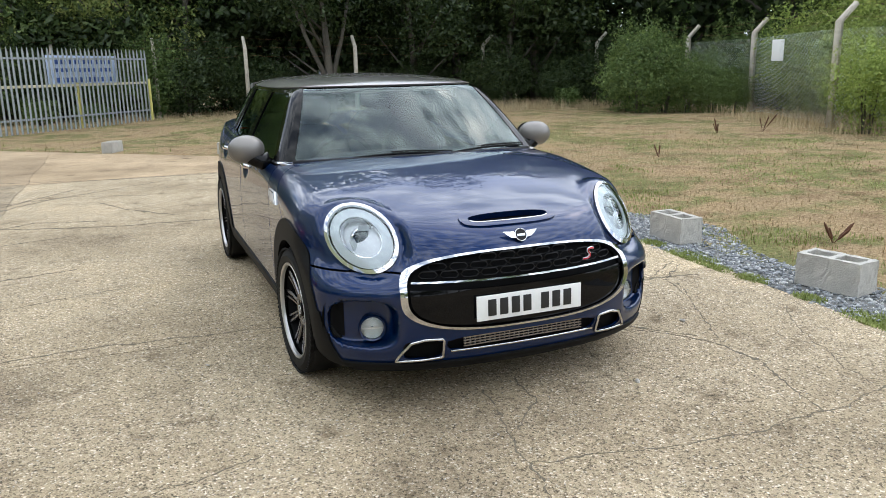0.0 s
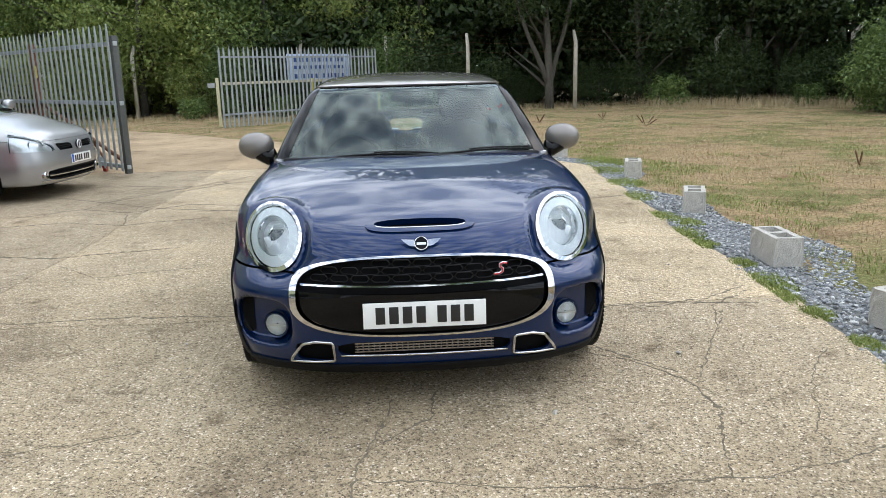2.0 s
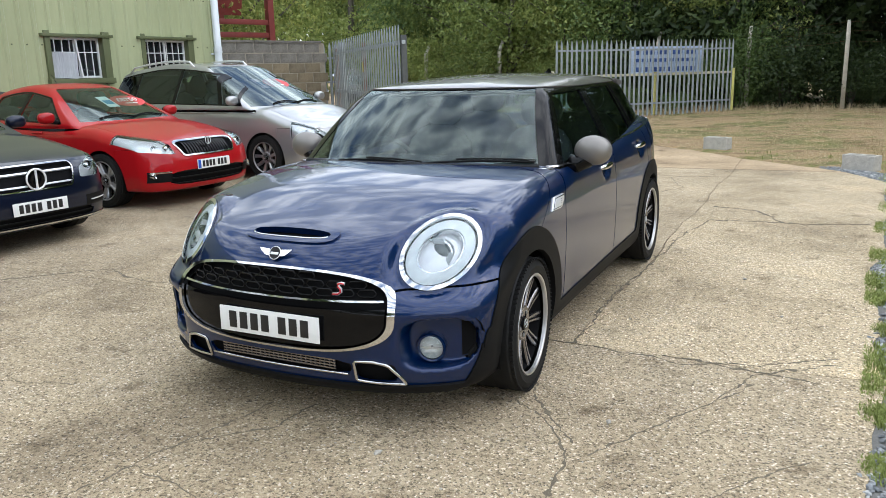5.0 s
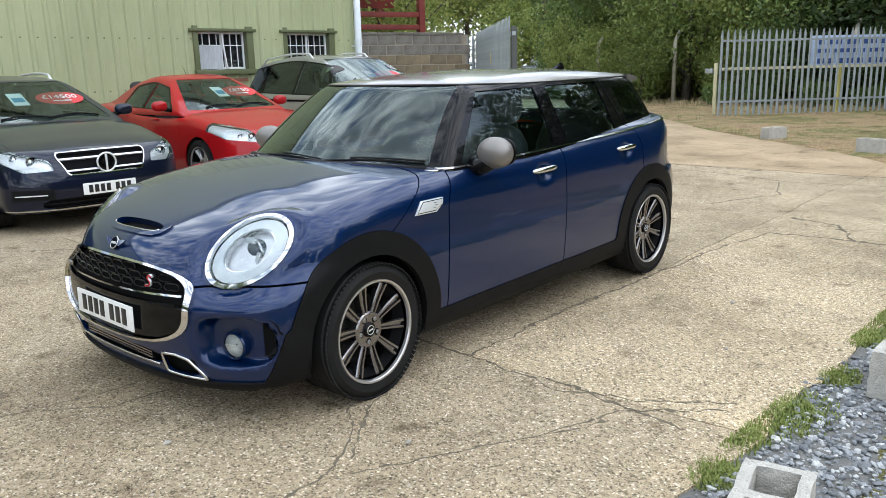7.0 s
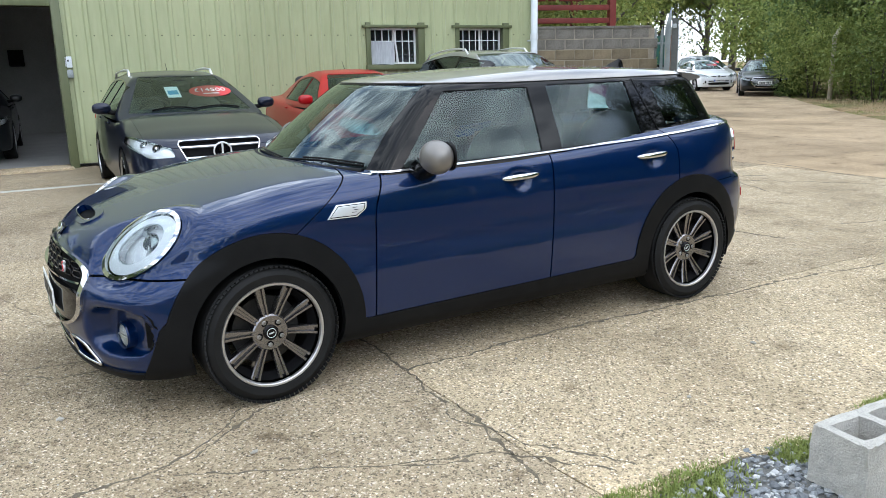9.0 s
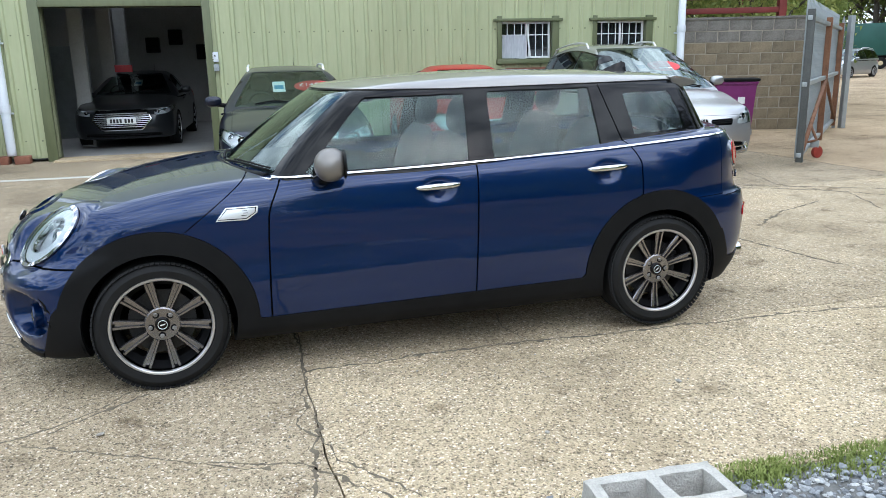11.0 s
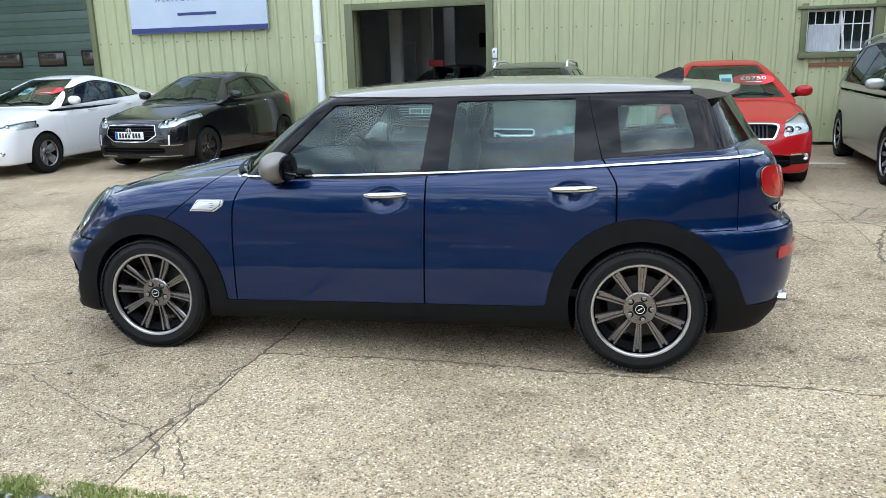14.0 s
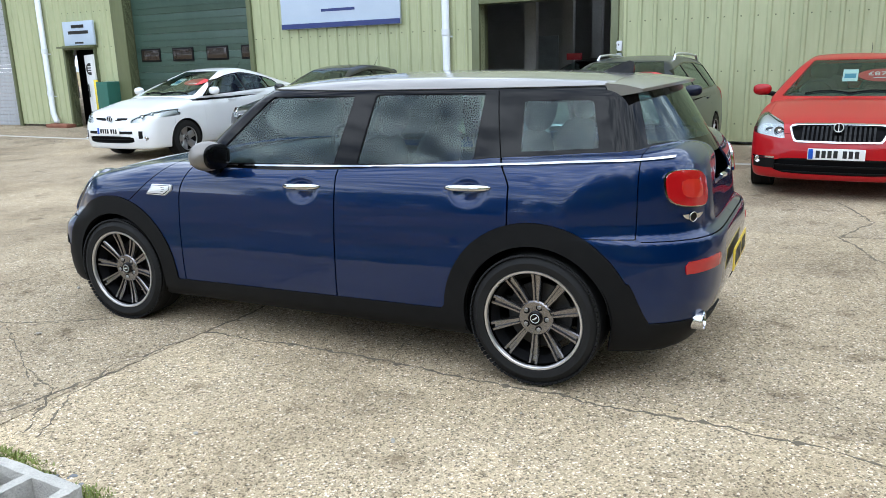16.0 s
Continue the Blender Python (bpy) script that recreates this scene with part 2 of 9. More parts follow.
def curve(*pts):
    """A smooth curve through a few (at, value) pairs."""
    xs, ys = np.array([p[0] for p in pts], float), np.array([p[1] for p in pts], float)
    d = np.diff(ys) / np.diff(xs)
    s = np.concatenate([[d[0]], np.where(d[:-1] * d[1:] > 0, 2 * d[:-1] * d[1:] / np.where(np.abs(d[:-1] + d[1:]) < 1e-9, 1, d[:-1] + d[1:]), 0), [d[-1]]])

    def at(t):
        t = np.asarray(t, float)
        u = np.clip(t, xs[0], xs[-1])
        i = np.clip(np.searchsorted(xs, u) - 1, 0, len(xs) - 2)
        h = xs[i + 1] - xs[i]
        q = (u - xs[i]) / h
        v = (2 * q**3 - 3 * q**2 + 1) * ys[i] + (q**3 - 2 * q**2 + q) * h * s[i] + (-2 * q**3 + 3 * q**2) * ys[i + 1] + (q**3 - q**2) * h * s[i + 1]
        return v + np.where(t < xs[0], (t - xs[0]) * s[0], 0) + np.where(t > xs[-1], (t - xs[-1]) * s[-1], 0)
    return at


def gradient(f, v, e=0.002):
    x, y, z = v.T
    return np.stack([f(x + e, y, z) - f(x - e, y, z), f(x, y + e, z) - f(x, y - e, z), f(x, y, z + e) - f(x, y, z - e)], 1) / (2 * e)


def net(f, lo, hi, h):
    """Vertices and triangles of the surface f = 0 in a box, by cells of size h."""
    ax = [np.arange(l, u + h, h) for l, u in zip(lo, hi)]
    val = f(ax[0][:, None, None], ax[1][None, :, None], ax[2][None, None, :])
    val = np.broadcast_to(val, tuple(len(a) for a in ax))
    ins = val < 0
    n = np.array(val.shape)
    corner = [(i, j, k) for i in (0, 1) for j in (0, 1) for k in (0, 1)]
    count = np.zeros(n - 1, np.int8)
    for i, j, k in corner:
        count += ins[i:n[0] - 1 + i, j:n[1] - 1 + j, k:n[2] - 1 + k]
    cells = np.argwhere((count > 0) & (count < 8))
    ids = np.full(n - 1, -1, np.int64)
    ids[tuple(cells.T)] = np.arange(len(cells))
    at, hits = np.zeros((len(cells), 3)), np.zeros(len(cells))
    for a in corner:
        for d in range(3):
            if a[d]:
                continue
            b = list(a)
            b[d] = 1
            va, vb = val[tuple((cells + a).T)], val[tuple((cells + b).T)]
            x = (va < 0) != (vb < 0)
            t = np.where(x, va / np.where(x, va - vb, 1), 0)
            p = cells + np.array(a, float)
            p[:, d] += t
            at[x] += p[x]
            hits += x
    v = at / hits[:, None] * h + np.array([a[0] for a in ax])
    quads = []
    for d in range(3):
        e, g = (d + 1) % 3, (d + 2) % 3
        lo_s, hi_s = [slice(None)] * 3, [slice(None)] * 3
        lo_s[d], hi_s[d] = slice(0, -1), slice(1, None)
        s0, s1 = ins[tuple(lo_s)], ins[tuple(hi_s)]
        c = np.argwhere(s0 != s1)
        c = c[(c[:, e] > 0) & (c[:, g] > 0) & (c[:, e] < n[e] - 1) & (c[:, g] < n[g] - 1)]
        o = np.zeros((4, 3), int)
        o[1, e] = o[2, e] = o[2, g] = o[3, g] = -1
        q = np.stack([ids[tuple((c + o[k]).T)] for k in range(4)], 1)
        flip = ~s0[tuple(c.T)]
        q[flip] = q[flip][:, ::-1]
        quads.append(q)
    q = np.concatenate(quads)
    q = q[(q >= 0).all(1)]
    for _ in range(4):
        gr = gradient(f, v)
        step = (f(*v.T) / np.maximum((gr**2).sum(1), 1e-6))[:, None] * gr
        v -= np.clip(step, -h * 0.5, h * 0.5)
    return v, np.concatenate([q[:, [0, 1, 2]], q[:, [0, 2, 3]]])


def clip(v, t, s):
    """The part of a triangle mesh on which the values s at its vertices are negative."""
    ins = s < 0
    k = ins[t].sum(1)
    keep = [t[k == 3]]
    extra, base = [v], len(v)
    for want in (1, 2):
        p = t[k == want]
        if not len(p):
            continue
        lone = np.argmax(ins[p] == (want == 1), 1)
        r = np.arange(len(p))
        a, b, c = p[r, lone], p[r, (lone + 1) % 3], p[r, (lone + 2) % 3]
        both = np.concatenate([np.sort(np.stack([a, b], 1), 1), np.sort(np.stack([a, c], 1), 1)])
        u, inv = np.unique(both, axis=0, return_inverse=True)
        inv = inv.ravel()
        w = (s[u[:, 0]] / (s[u[:, 0]] - s[u[:, 1]]))[:, None]
        extra.append(v[u[:, 0]] * (1 - w) + v[u[:, 1]] * w)
        ab, ac = base + inv[:len(p)], base + inv[len(p):]
        base += len(u)
        keep += [np.stack([a, ab, ac], 1)] if want == 1 else [np.stack([ab, b, c], 1), np.stack([ab, c, ac], 1)]
    v, t = np.concatenate(extra), np.concatenate(keep)
    used, inv = np.unique(t.ravel(), return_inverse=True)
    # points that two cuts gave at one place become one
    return weld(v[used], inv.reshape(-1, 3))


def weld(v, t):
    _, first, inv = np.unique(np.round(v, 5), axis=0, return_index=True, return_inverse=True)
    t = inv.ravel()[t]
    t = t[(t[:, 0] != t[:, 1]) & (t[:, 1] != t[:, 2]) & (t[:, 2] != t[:, 0])]
    return v[first], t


class Shell:
    """A meshed solid from which panels are cut by fields (negative: kept)."""

    def __init__(self, f, lo, hi, h):
        self.f = f
        self.v, self.t = net(f, lo, hi, h)

    def cut(self, fields, source=None):
        v, t = source or (self.v, self.t)
        for g in fields:
            if not len(t):
                break
            s = np.broadcast_to(g(*v.T), (len(v),)) + 1e-7
            v, t = clip(v, t, s)
        return v, t

    def panel(self, name, fields, mat, parent, label="", offset=0.0, flange=0.008, source=None):
        """One panel, moved out by offset, with its edges turned inwards."""
        v, t = self.cut(fields, source)
        if not len(t):
            return None
        g = gradient(self.f, v, 0.004)
        g /= np.linalg.norm(g, axis=1)[:, None] + 1e-9
        v = v + g * offset
        nv, nt, nn = [v], [t], [g]
        if flange:
            e = np.concatenate([t[:, [0, 1]], t[:, [1, 2]], t[:, [2, 0]]])
            key = np.sort(e, 1)
            _, inv, cnt = np.unique(key, axis=0, return_inverse=True, return_counts=True)
            e = e[cnt[inv.ravel()] == 1]
            a, b = e[:, 0], e[:, 1]
            d = v[b] - v[a]
            out = np.cross(d, g[a])
            out /= np.linalg.norm(out, axis=1)[:, None] + 1e-9
            k, m = len(v), len(e)
            nv += [v[a], v[b], v[b] - g[b] * flange, v[a] - g[a] * flange]
            nn += [out] * 4
            r = np.arange(m)
            nt += [np.stack([k + m + r, k + r, k + 3 * m + r], 1), np.stack([k + m + r, k + 3 * m + r, k + 2 * m + r], 1)]
        me = mesh_from(name, np.concatenate(nv), np.concatenate(nt), np.concatenate(nn))
        return part(name, me, mat, parent, label)

# ---- the plan: the concrete's edge, from near to far, with the rough field on its right ----
EDGE = [(2.0, -60.0), (2.15, -8.0), (2.24, -2.2), (2.36, -0.4), (2.42, 1.3), (2.62, 4.2), (2.82, 6.2), (2.2, 7.35), (1.05, 8.4), (0.05, 9.55), (-1.8, 11.2), (-3.95, 13.2), (-5.2, 14.9), (-8.7, 18.2), (-13.7, 23.3), (-30.0, 42.0), (-60.0, 80.0)]


def wobble(x, y, k, amp):
    return amp * (np.sin(x * k + 1.3 * np.sin(y * k * 0.7)) + 0.6 * np.sin(y * k * 1.7 + 2.0 + np.sin(x * k * 1.3)) + 0.4 * np.sin((x + y) * k * 3.1))


def off_edge(x, y):
    """Distance from the concrete's edge, positive over the field."""
    x, y = np.asarray(x, float), np.asarray(y, float)
    best, sign = np.full(np.broadcast(x, y).shape, 1e9), np.zeros(np.broadcast(x, y).shape)
    for (ax, ay), (bx, by) in zip(EDGE, EDGE[1:]):
        dx, dy = bx - ax, by - ay
        t = np.clip(((x - ax) * dx + (y - ay) * dy) / (dx * dx + dy * dy), 0, 1)
        d = np.hypot(x - ax - t * dx, y - ay - t * dy)
        s = (x - ax) * dy - (y - ay) * dx
        near = d < best - 1e-9
        best, sign = np.where(near, d, best), np.where(near, np.sign(s), sign)
    return best * sign


def field_height(x, y):
    d = off_edge(x, y)
    out = -0.018 + 0.10 * np.clip(d / 6, 0, 1)**1.5 + 0.05 * np.clip((d - 6) / 20, 0, 1) + wobble(x, y, 0.9, 0.006) * np.clip(d, 0, 1) * 2
    return np.where(d > 0.02, out, -0.12)


# ---- materials of the yard ----
def concrete_material(name="worn_concrete", plain=0.0, hue=(1, 1, 1)):
    m = material(name, (0.4, 0.36, 0.29), 0.92, spec=0.3)
    co = node(m, "ShaderNodeTexCoord")
    info = node(m, "ShaderNodeObjectInfo")
    vor = node(m, "ShaderNodeTexVoronoi", Scale=125.0)
    vor2 = node(m, "ShaderNodeTexVoronoi", Scale=290.0)
    for v in (vor, vor2):
        join(m, co.outputs["Object"], v.inputs["Vector"])
    sep = node(m, "ShaderNodeSeparateColor")
    join(m, vor.outputs["Color"], sep.inputs["Color"])
    sep2 = node(m, "ShaderNodeSeparateColor")
    join(m, vor2.outputs["Color"], sep2.inputs["Color"])
    stones = ramp(m, sep.outputs[0], [(0.0, (0.03, 0.025, 0.018)), (0.13, (0.10, 0.082, 0.055)), (0.2, (0.36, 0.305, 0.215)), (0.75, (0.50, 0.43, 0.31)), (0.93, (0.60, 0.53, 0.41)), (0.965, (1.0, 0.96, 0.88))])
    sand = ramp(m, sep2.outputs[1], [(0.0, (0.08, 0.068, 0.05)), (0.25, (0.31, 0.262, 0.185)), (0.8, (0.49, 0.425, 0.31)), (1.0, (0.78, 0.72, 0.61))])
    base = mixed(m, plain, mixed(m, 0.38, stones, sand), (0.44, 0.385, 0.29))
    base = mixed(m, 1.0, base, hue, "MULTIPLY")
    big = noise_node(m, 0.55, 6, 0.6)
    mid = noise_node(m, 3.1, 6, 0.65)
    tone = ramp(m, big.outputs["Fac"], [(0.30, (0.52, 0.505, 0.49)), (0.46, (0.88, 0.87, 0.85)), (0.55, (1.0, 1.0, 1.0)), (0.68, (1.16, 1.14, 1.10))])
    base = mixed(m, 1.0, base, tone, "MULTIPLY")
    # dark end paints the shade in small holes of the surface
    spots = ramp(m, mid.outputs["Fac"], [(0.30, (0.50, 0.47, 0.43)), (0.42, (0.97, 0.97, 0.97)), (0.75, (1.06, 1.05, 1.03))])
    base = mixed(m, 1.0, base, spots, "MULTIPLY")
    slab = ramp(m, info.outputs["Random"], [(0.0, (1.03, 0.965, 0.87)), (1.0, (1.2, 1.12, 1.0))])
    base = mixed(m, 1.0, base, slab, "MULTIPLY")
    # dark cells paint the shade in pits, the lightest are pale specks
    pit = node(m, "ShaderNodeTexVoronoi", Scale=64.0)
    join(m, co.outputs["Object"], pit.inputs["Vector"])
    sep3 = node(m, "ShaderNodeSeparateColor")
    join(m, pit.outputs["Color"], sep3.inputs["Color"])
    pit_shade_tone = ramp(m, sep3.outputs[2], [(0.0, (0.76, 0.75, 0.74)), (0.10, (0.92, 0.91, 0.90)), (0.16, (1.11, 1.11, 1.11)), (0.9, (1.11, 1.11, 1.11)), (0.97, (1.25, 1.25, 1.24))])
    join(m, mixed(m, 1.0, base, pit_shade_tone, "MULTIPLY"), base_of(m))
    h = mixed(m, 0.5, vor.outputs["Distance"], mixed(m, 0.5, mid.outputs["Fac"], noise_node(m, 16.0, 4, 0.7).outputs["Fac"]))
    bump(m, h, 0.9, 0.017)
    return m


def field_material():
    m = material("dry_field", (0.3, 0.24, 0.13), 0.95, spec=0.2)
    big, mid = noise_node(m, 0.5, 5, 0.6), noise_node(m, 2.2, 6, 0.65)
    fine = noise_node(m, 26.0, 5, 0.7, stretch=(1, 1, 0.3))
    straw = ramp(m, fine.outputs["Fac"], [(0.3, (0.13, 0.085, 0.04)), (0.5, (0.31, 0.222, 0.122)), (0.72, (0.46, 0.355, 0.215))])
    green = ramp(m, fine.outputs["Fac"], [(0.3, (0.05, 0.06, 0.018)), (0.55, (0.14, 0.16, 0.045)), (0.75, (0.24, 0.25, 0.08))])
    both = mixed(m, 0.5, big.outputs["Fac"], mid.outputs["Fac"])
    fac = ramp(m, both, [(0.475, (0, 0, 0)), (0.56, (0.8, 0.8, 0.8))])
    bare = ramp(m, noise_node(m, 1.3, 6, 0.7).outputs["Fac"], [(0.34, (0.62, 0.55, 0.5)), (0.47, (1, 1, 1)), (0.7, (1.12, 1.08, 1.0))])
    join(m, mixed(m, 1.0, mixed(m, fac, straw, green), bare, "MULTIPLY"), base_of(m))
    bump(m, fine.outputs["Fac"], 0.8, 0.04)
    return m


M_CONC = concrete_material()
M_CONC_OLD = concrete_material("old_rough_concrete", 0.0, (0.86, 0.86, 0.87))
M_CONC_WORN = concrete_material("dark_worn_concrete", 0.0, (0.75, 0.75, 0.77))
M_CONC_FAR = concrete_material("smooth_track_concrete", 0.65, (0.88, 0.82, 0.78))
M_FIELD = field_material()
M_DIRT = mottled("crack_dirt", (0.075, 0.06, 0.04), (0.2, 0.163, 0.11), 20, 0.95, fine=150, relief=0.6, distance=0.01)
M_DUST = mottled("dusty_crack", (0.08, 0.065, 0.043), (0.21, 0.172, 0.117), 14, 0.95, fine=150, relief=0.6, distance=0.01)
M_BLOCK = mottled("grey_block_concrete", (0.36, 0.342, 0.305), (0.58, 0.55, 0.49), 14, 0.95, fine=130, relief=0.9, distance=0.008)
M_GRASS = mottled("green_blades", (0.13, 0.165, 0.03), (0.30, 0.34, 0.085), 3, 0.7, fine=30)
M_STRAW_PALE = mottled("bleached_blades", (0.34, 0.25, 0.13), (0.56, 0.46, 0.28), 3, 0.8, fine=30)
M_STRAW = mottled("dry_blades", (0.25, 0.17, 0.08), (0.44, 0.34, 0.19), 3, 0.8, fine=30)


def flat_sheet(x0, x1, y0, y1, step, height=None):
    xs, ys = np.arange(x0, x1 + step / 2, step), np.arange(y0, y1 + step / 2, step)
    gx, gy = np.meshgrid(xs, ys, indexing="ij")
    z = np.zeros_like(gx) if height is None else height(gx, gy)
    v = np.stack([gx.ravel(), gy.ravel(), z.ravel()], 1)
    i = np.arange(len(xs) * len(ys)).reshape(len(xs), len(ys))
    a, b, c, d = i[:-1, :-1].ravel(), i[1:, :-1].ravel(), i[1:, 1:].ravel(), i[:-1, 1:].ravel()
    return v, np.concatenate([np.stack([a, b, c], 1), np.stack([a, c, d], 1)])


# one sheet of ground: fine near the yard, coarse out to the horizon
def ground_axis(lo, hi, near0, near1, step):
    far = [1.0, 3.0, 7.0, 16.0, 40.0, 100.0, 240.0, 500.0]
    return np.concatenate([[near0 - f for f in far[::-1]], np.arange(near0, near1, step), [near1 + f - 1 for f in far]])


gx, gy = np.meshgrid(ground_axis(0, 0, -16, 22, 0.3), ground_axis(0, 0, -12, 34, 0.3), indexing="ij")
gz = field_height(gx, gy)
gi = np.arange(gx.size).reshape(gx.shape)
gq = np.stack([gi[:-1, :-1].ravel(), gi[1:, :-1].ravel(), gi[1:, 1:].ravel(), gi[:-1, 1:].ravel()], 1)
ground = part("ground", mesh_from("ground", np.stack([gx.ravel(), gy.ravel(), gz.ravel()], 1), gq), M_FIELD)
tagged(ground, "rough field of dry straw-coloured grass with green patches", "ground", kind="structure")

# concrete in cast bays, their joints a finger wide
pavement = tagged(empty("pavement"), "worn pale concrete yard cast in large bays", "pavement", kind="structure")
XJ, YJ = [-60.0, -14.2, -10.45, -6.7, -2.9, 0.9, 8.0], [-60.0, -16.2, -12.3, -8.45, -4.6, -0.68, 3.3, 7.1, 10.9, 14.8, 19.0, 26.0, 90.0]


class Sheet(Shell):
    def __init__(self, v, t):
        self.f, self.v, self.t = (lambda x, y, z: z), v, t


def bay_line(at, along, seed):
    return at + 0.02 * np.sin(along * 2.3 + seed) + 0.007 * np.sin(along * 7.1 + seed * 3) + 0.004 * np.sin(along * 19 + seed)


fill_v, fill_t = flat_sheet(-14, 3, -17, 19, 0.5)
part("joint_fill", mesh_from("joint_fill", fill_v + np.array([0, 0, -0.007]), fill_t[(off_edge(fill_v[:, 0], fill_v[:, 1])[fill_t] < -0.6).all(1)]), M_DIRT, pavement)
for i, (xa, xb) in enumerate(zip(XJ, XJ[1:])):
    for j, (ya, yb) in enumerate(zip(YJ, YJ[1:])):
        x1 = xb
        if yb < 0 and xb > 0:
            if xa > 0:
                continue
            x1 = XJ[-1]
        step = 0.12 if (xb - xa) < 12 and (yb - ya) < 8 and -7 < xa and -9 < ya < 8 else (0.6 if (xb - xa) < 8 and (yb - ya) < 8 else 3.0)
        v, t = flat_sheet(xa - step, min(x1, 4) + step, ya - step, yb + step, step)
        sh = Sheet(v, t)
        g = 0.004
        sh.panel("concrete_slab", [lambda x, y, z: bay_line(xa, y, i) + g - x, lambda x, y, z: x - bay_line(x1, y, i + 1) + g,
                                   lambda x, y, z: bay_line(ya, x, j + 9) + g - y, lambda x, y, z: y - bay_line(yb, x, j + 10) + g,
                                   lambda x, y, z: off_edge(x, y) + wobble(x, y, 2.1, 0.035) + wobble(x, y, 9.0, 0.012)], (M_CONC if xb > 0.95 else M_CONC_OLD if xb > -2 else M_CONC_WORN) if yb < 8 else M_CONC_FAR, pavement, "", 0.0, 0.1)


def crack(points, width, seed, name="crack", fill=None):
    """Dirt lying in a crack: a ragged ribbon a few millimetres proud."""
    rng = random.Random(seed)
    pts = []
    for (ax, ay), (bx, by) in zip(points, points[1:]):
        n = max(2, int(math.hypot(bx - ax, by - ay) / 0.022))
        pts += [(ax + (bx - ax) * k / n, ay + (by - ay) * k / n) for k in range(n)]
    pts.append(points[-1])
    bm, last = bmesh.new(), None
    dx = dy = 0.0
    for k, (x, y) in enumerate(pts):
        dx, dy = dx * 0.9 + rng.uniform(-0.011, 0.011), dy * 0.9 + rng.uniform(-0.011, 0.011)
        a, b = pts[max(0, k - 1)], pts[min(len(pts) - 1, k + 1)]
        d = Vector((b[0] - a[0], b[1] - a[1], 0)).normalized()
        s = Vector((-d.y, d.x, 0))
        w = width * 0.7 * rng.uniform(0.08, 1.0) * (0.25 if k in (0, len(pts) - 1) else 1)
        if rng.random() < 0.05:
            w *= 2.6
        c = Vector((x + dx, y + dy, 0.0))
        v = w * rng.uniform(0.2, 1.8)
        row = [bm.verts.new(c + s * w + Vector((0, 0, -0.004))), bm.verts.new(c + s * w * 0.9 + Vector((0, 0, 0.0015))), bm.verts.new(c - s * v * 0.9 + Vector((0, 0, 0.0015))), bm.verts.new(c - s * v + Vector((0, 0, -0.004)))]
        if last:
            for q in range(3):
                bm.faces.new((last[q], last[q + 1], row[q + 1], row[q]))
        last = row
    bmesh.ops.recalc_face_normals(bm, faces=bm.faces[:])
    return part(name, bm, fill or M_DIRT, pavement)


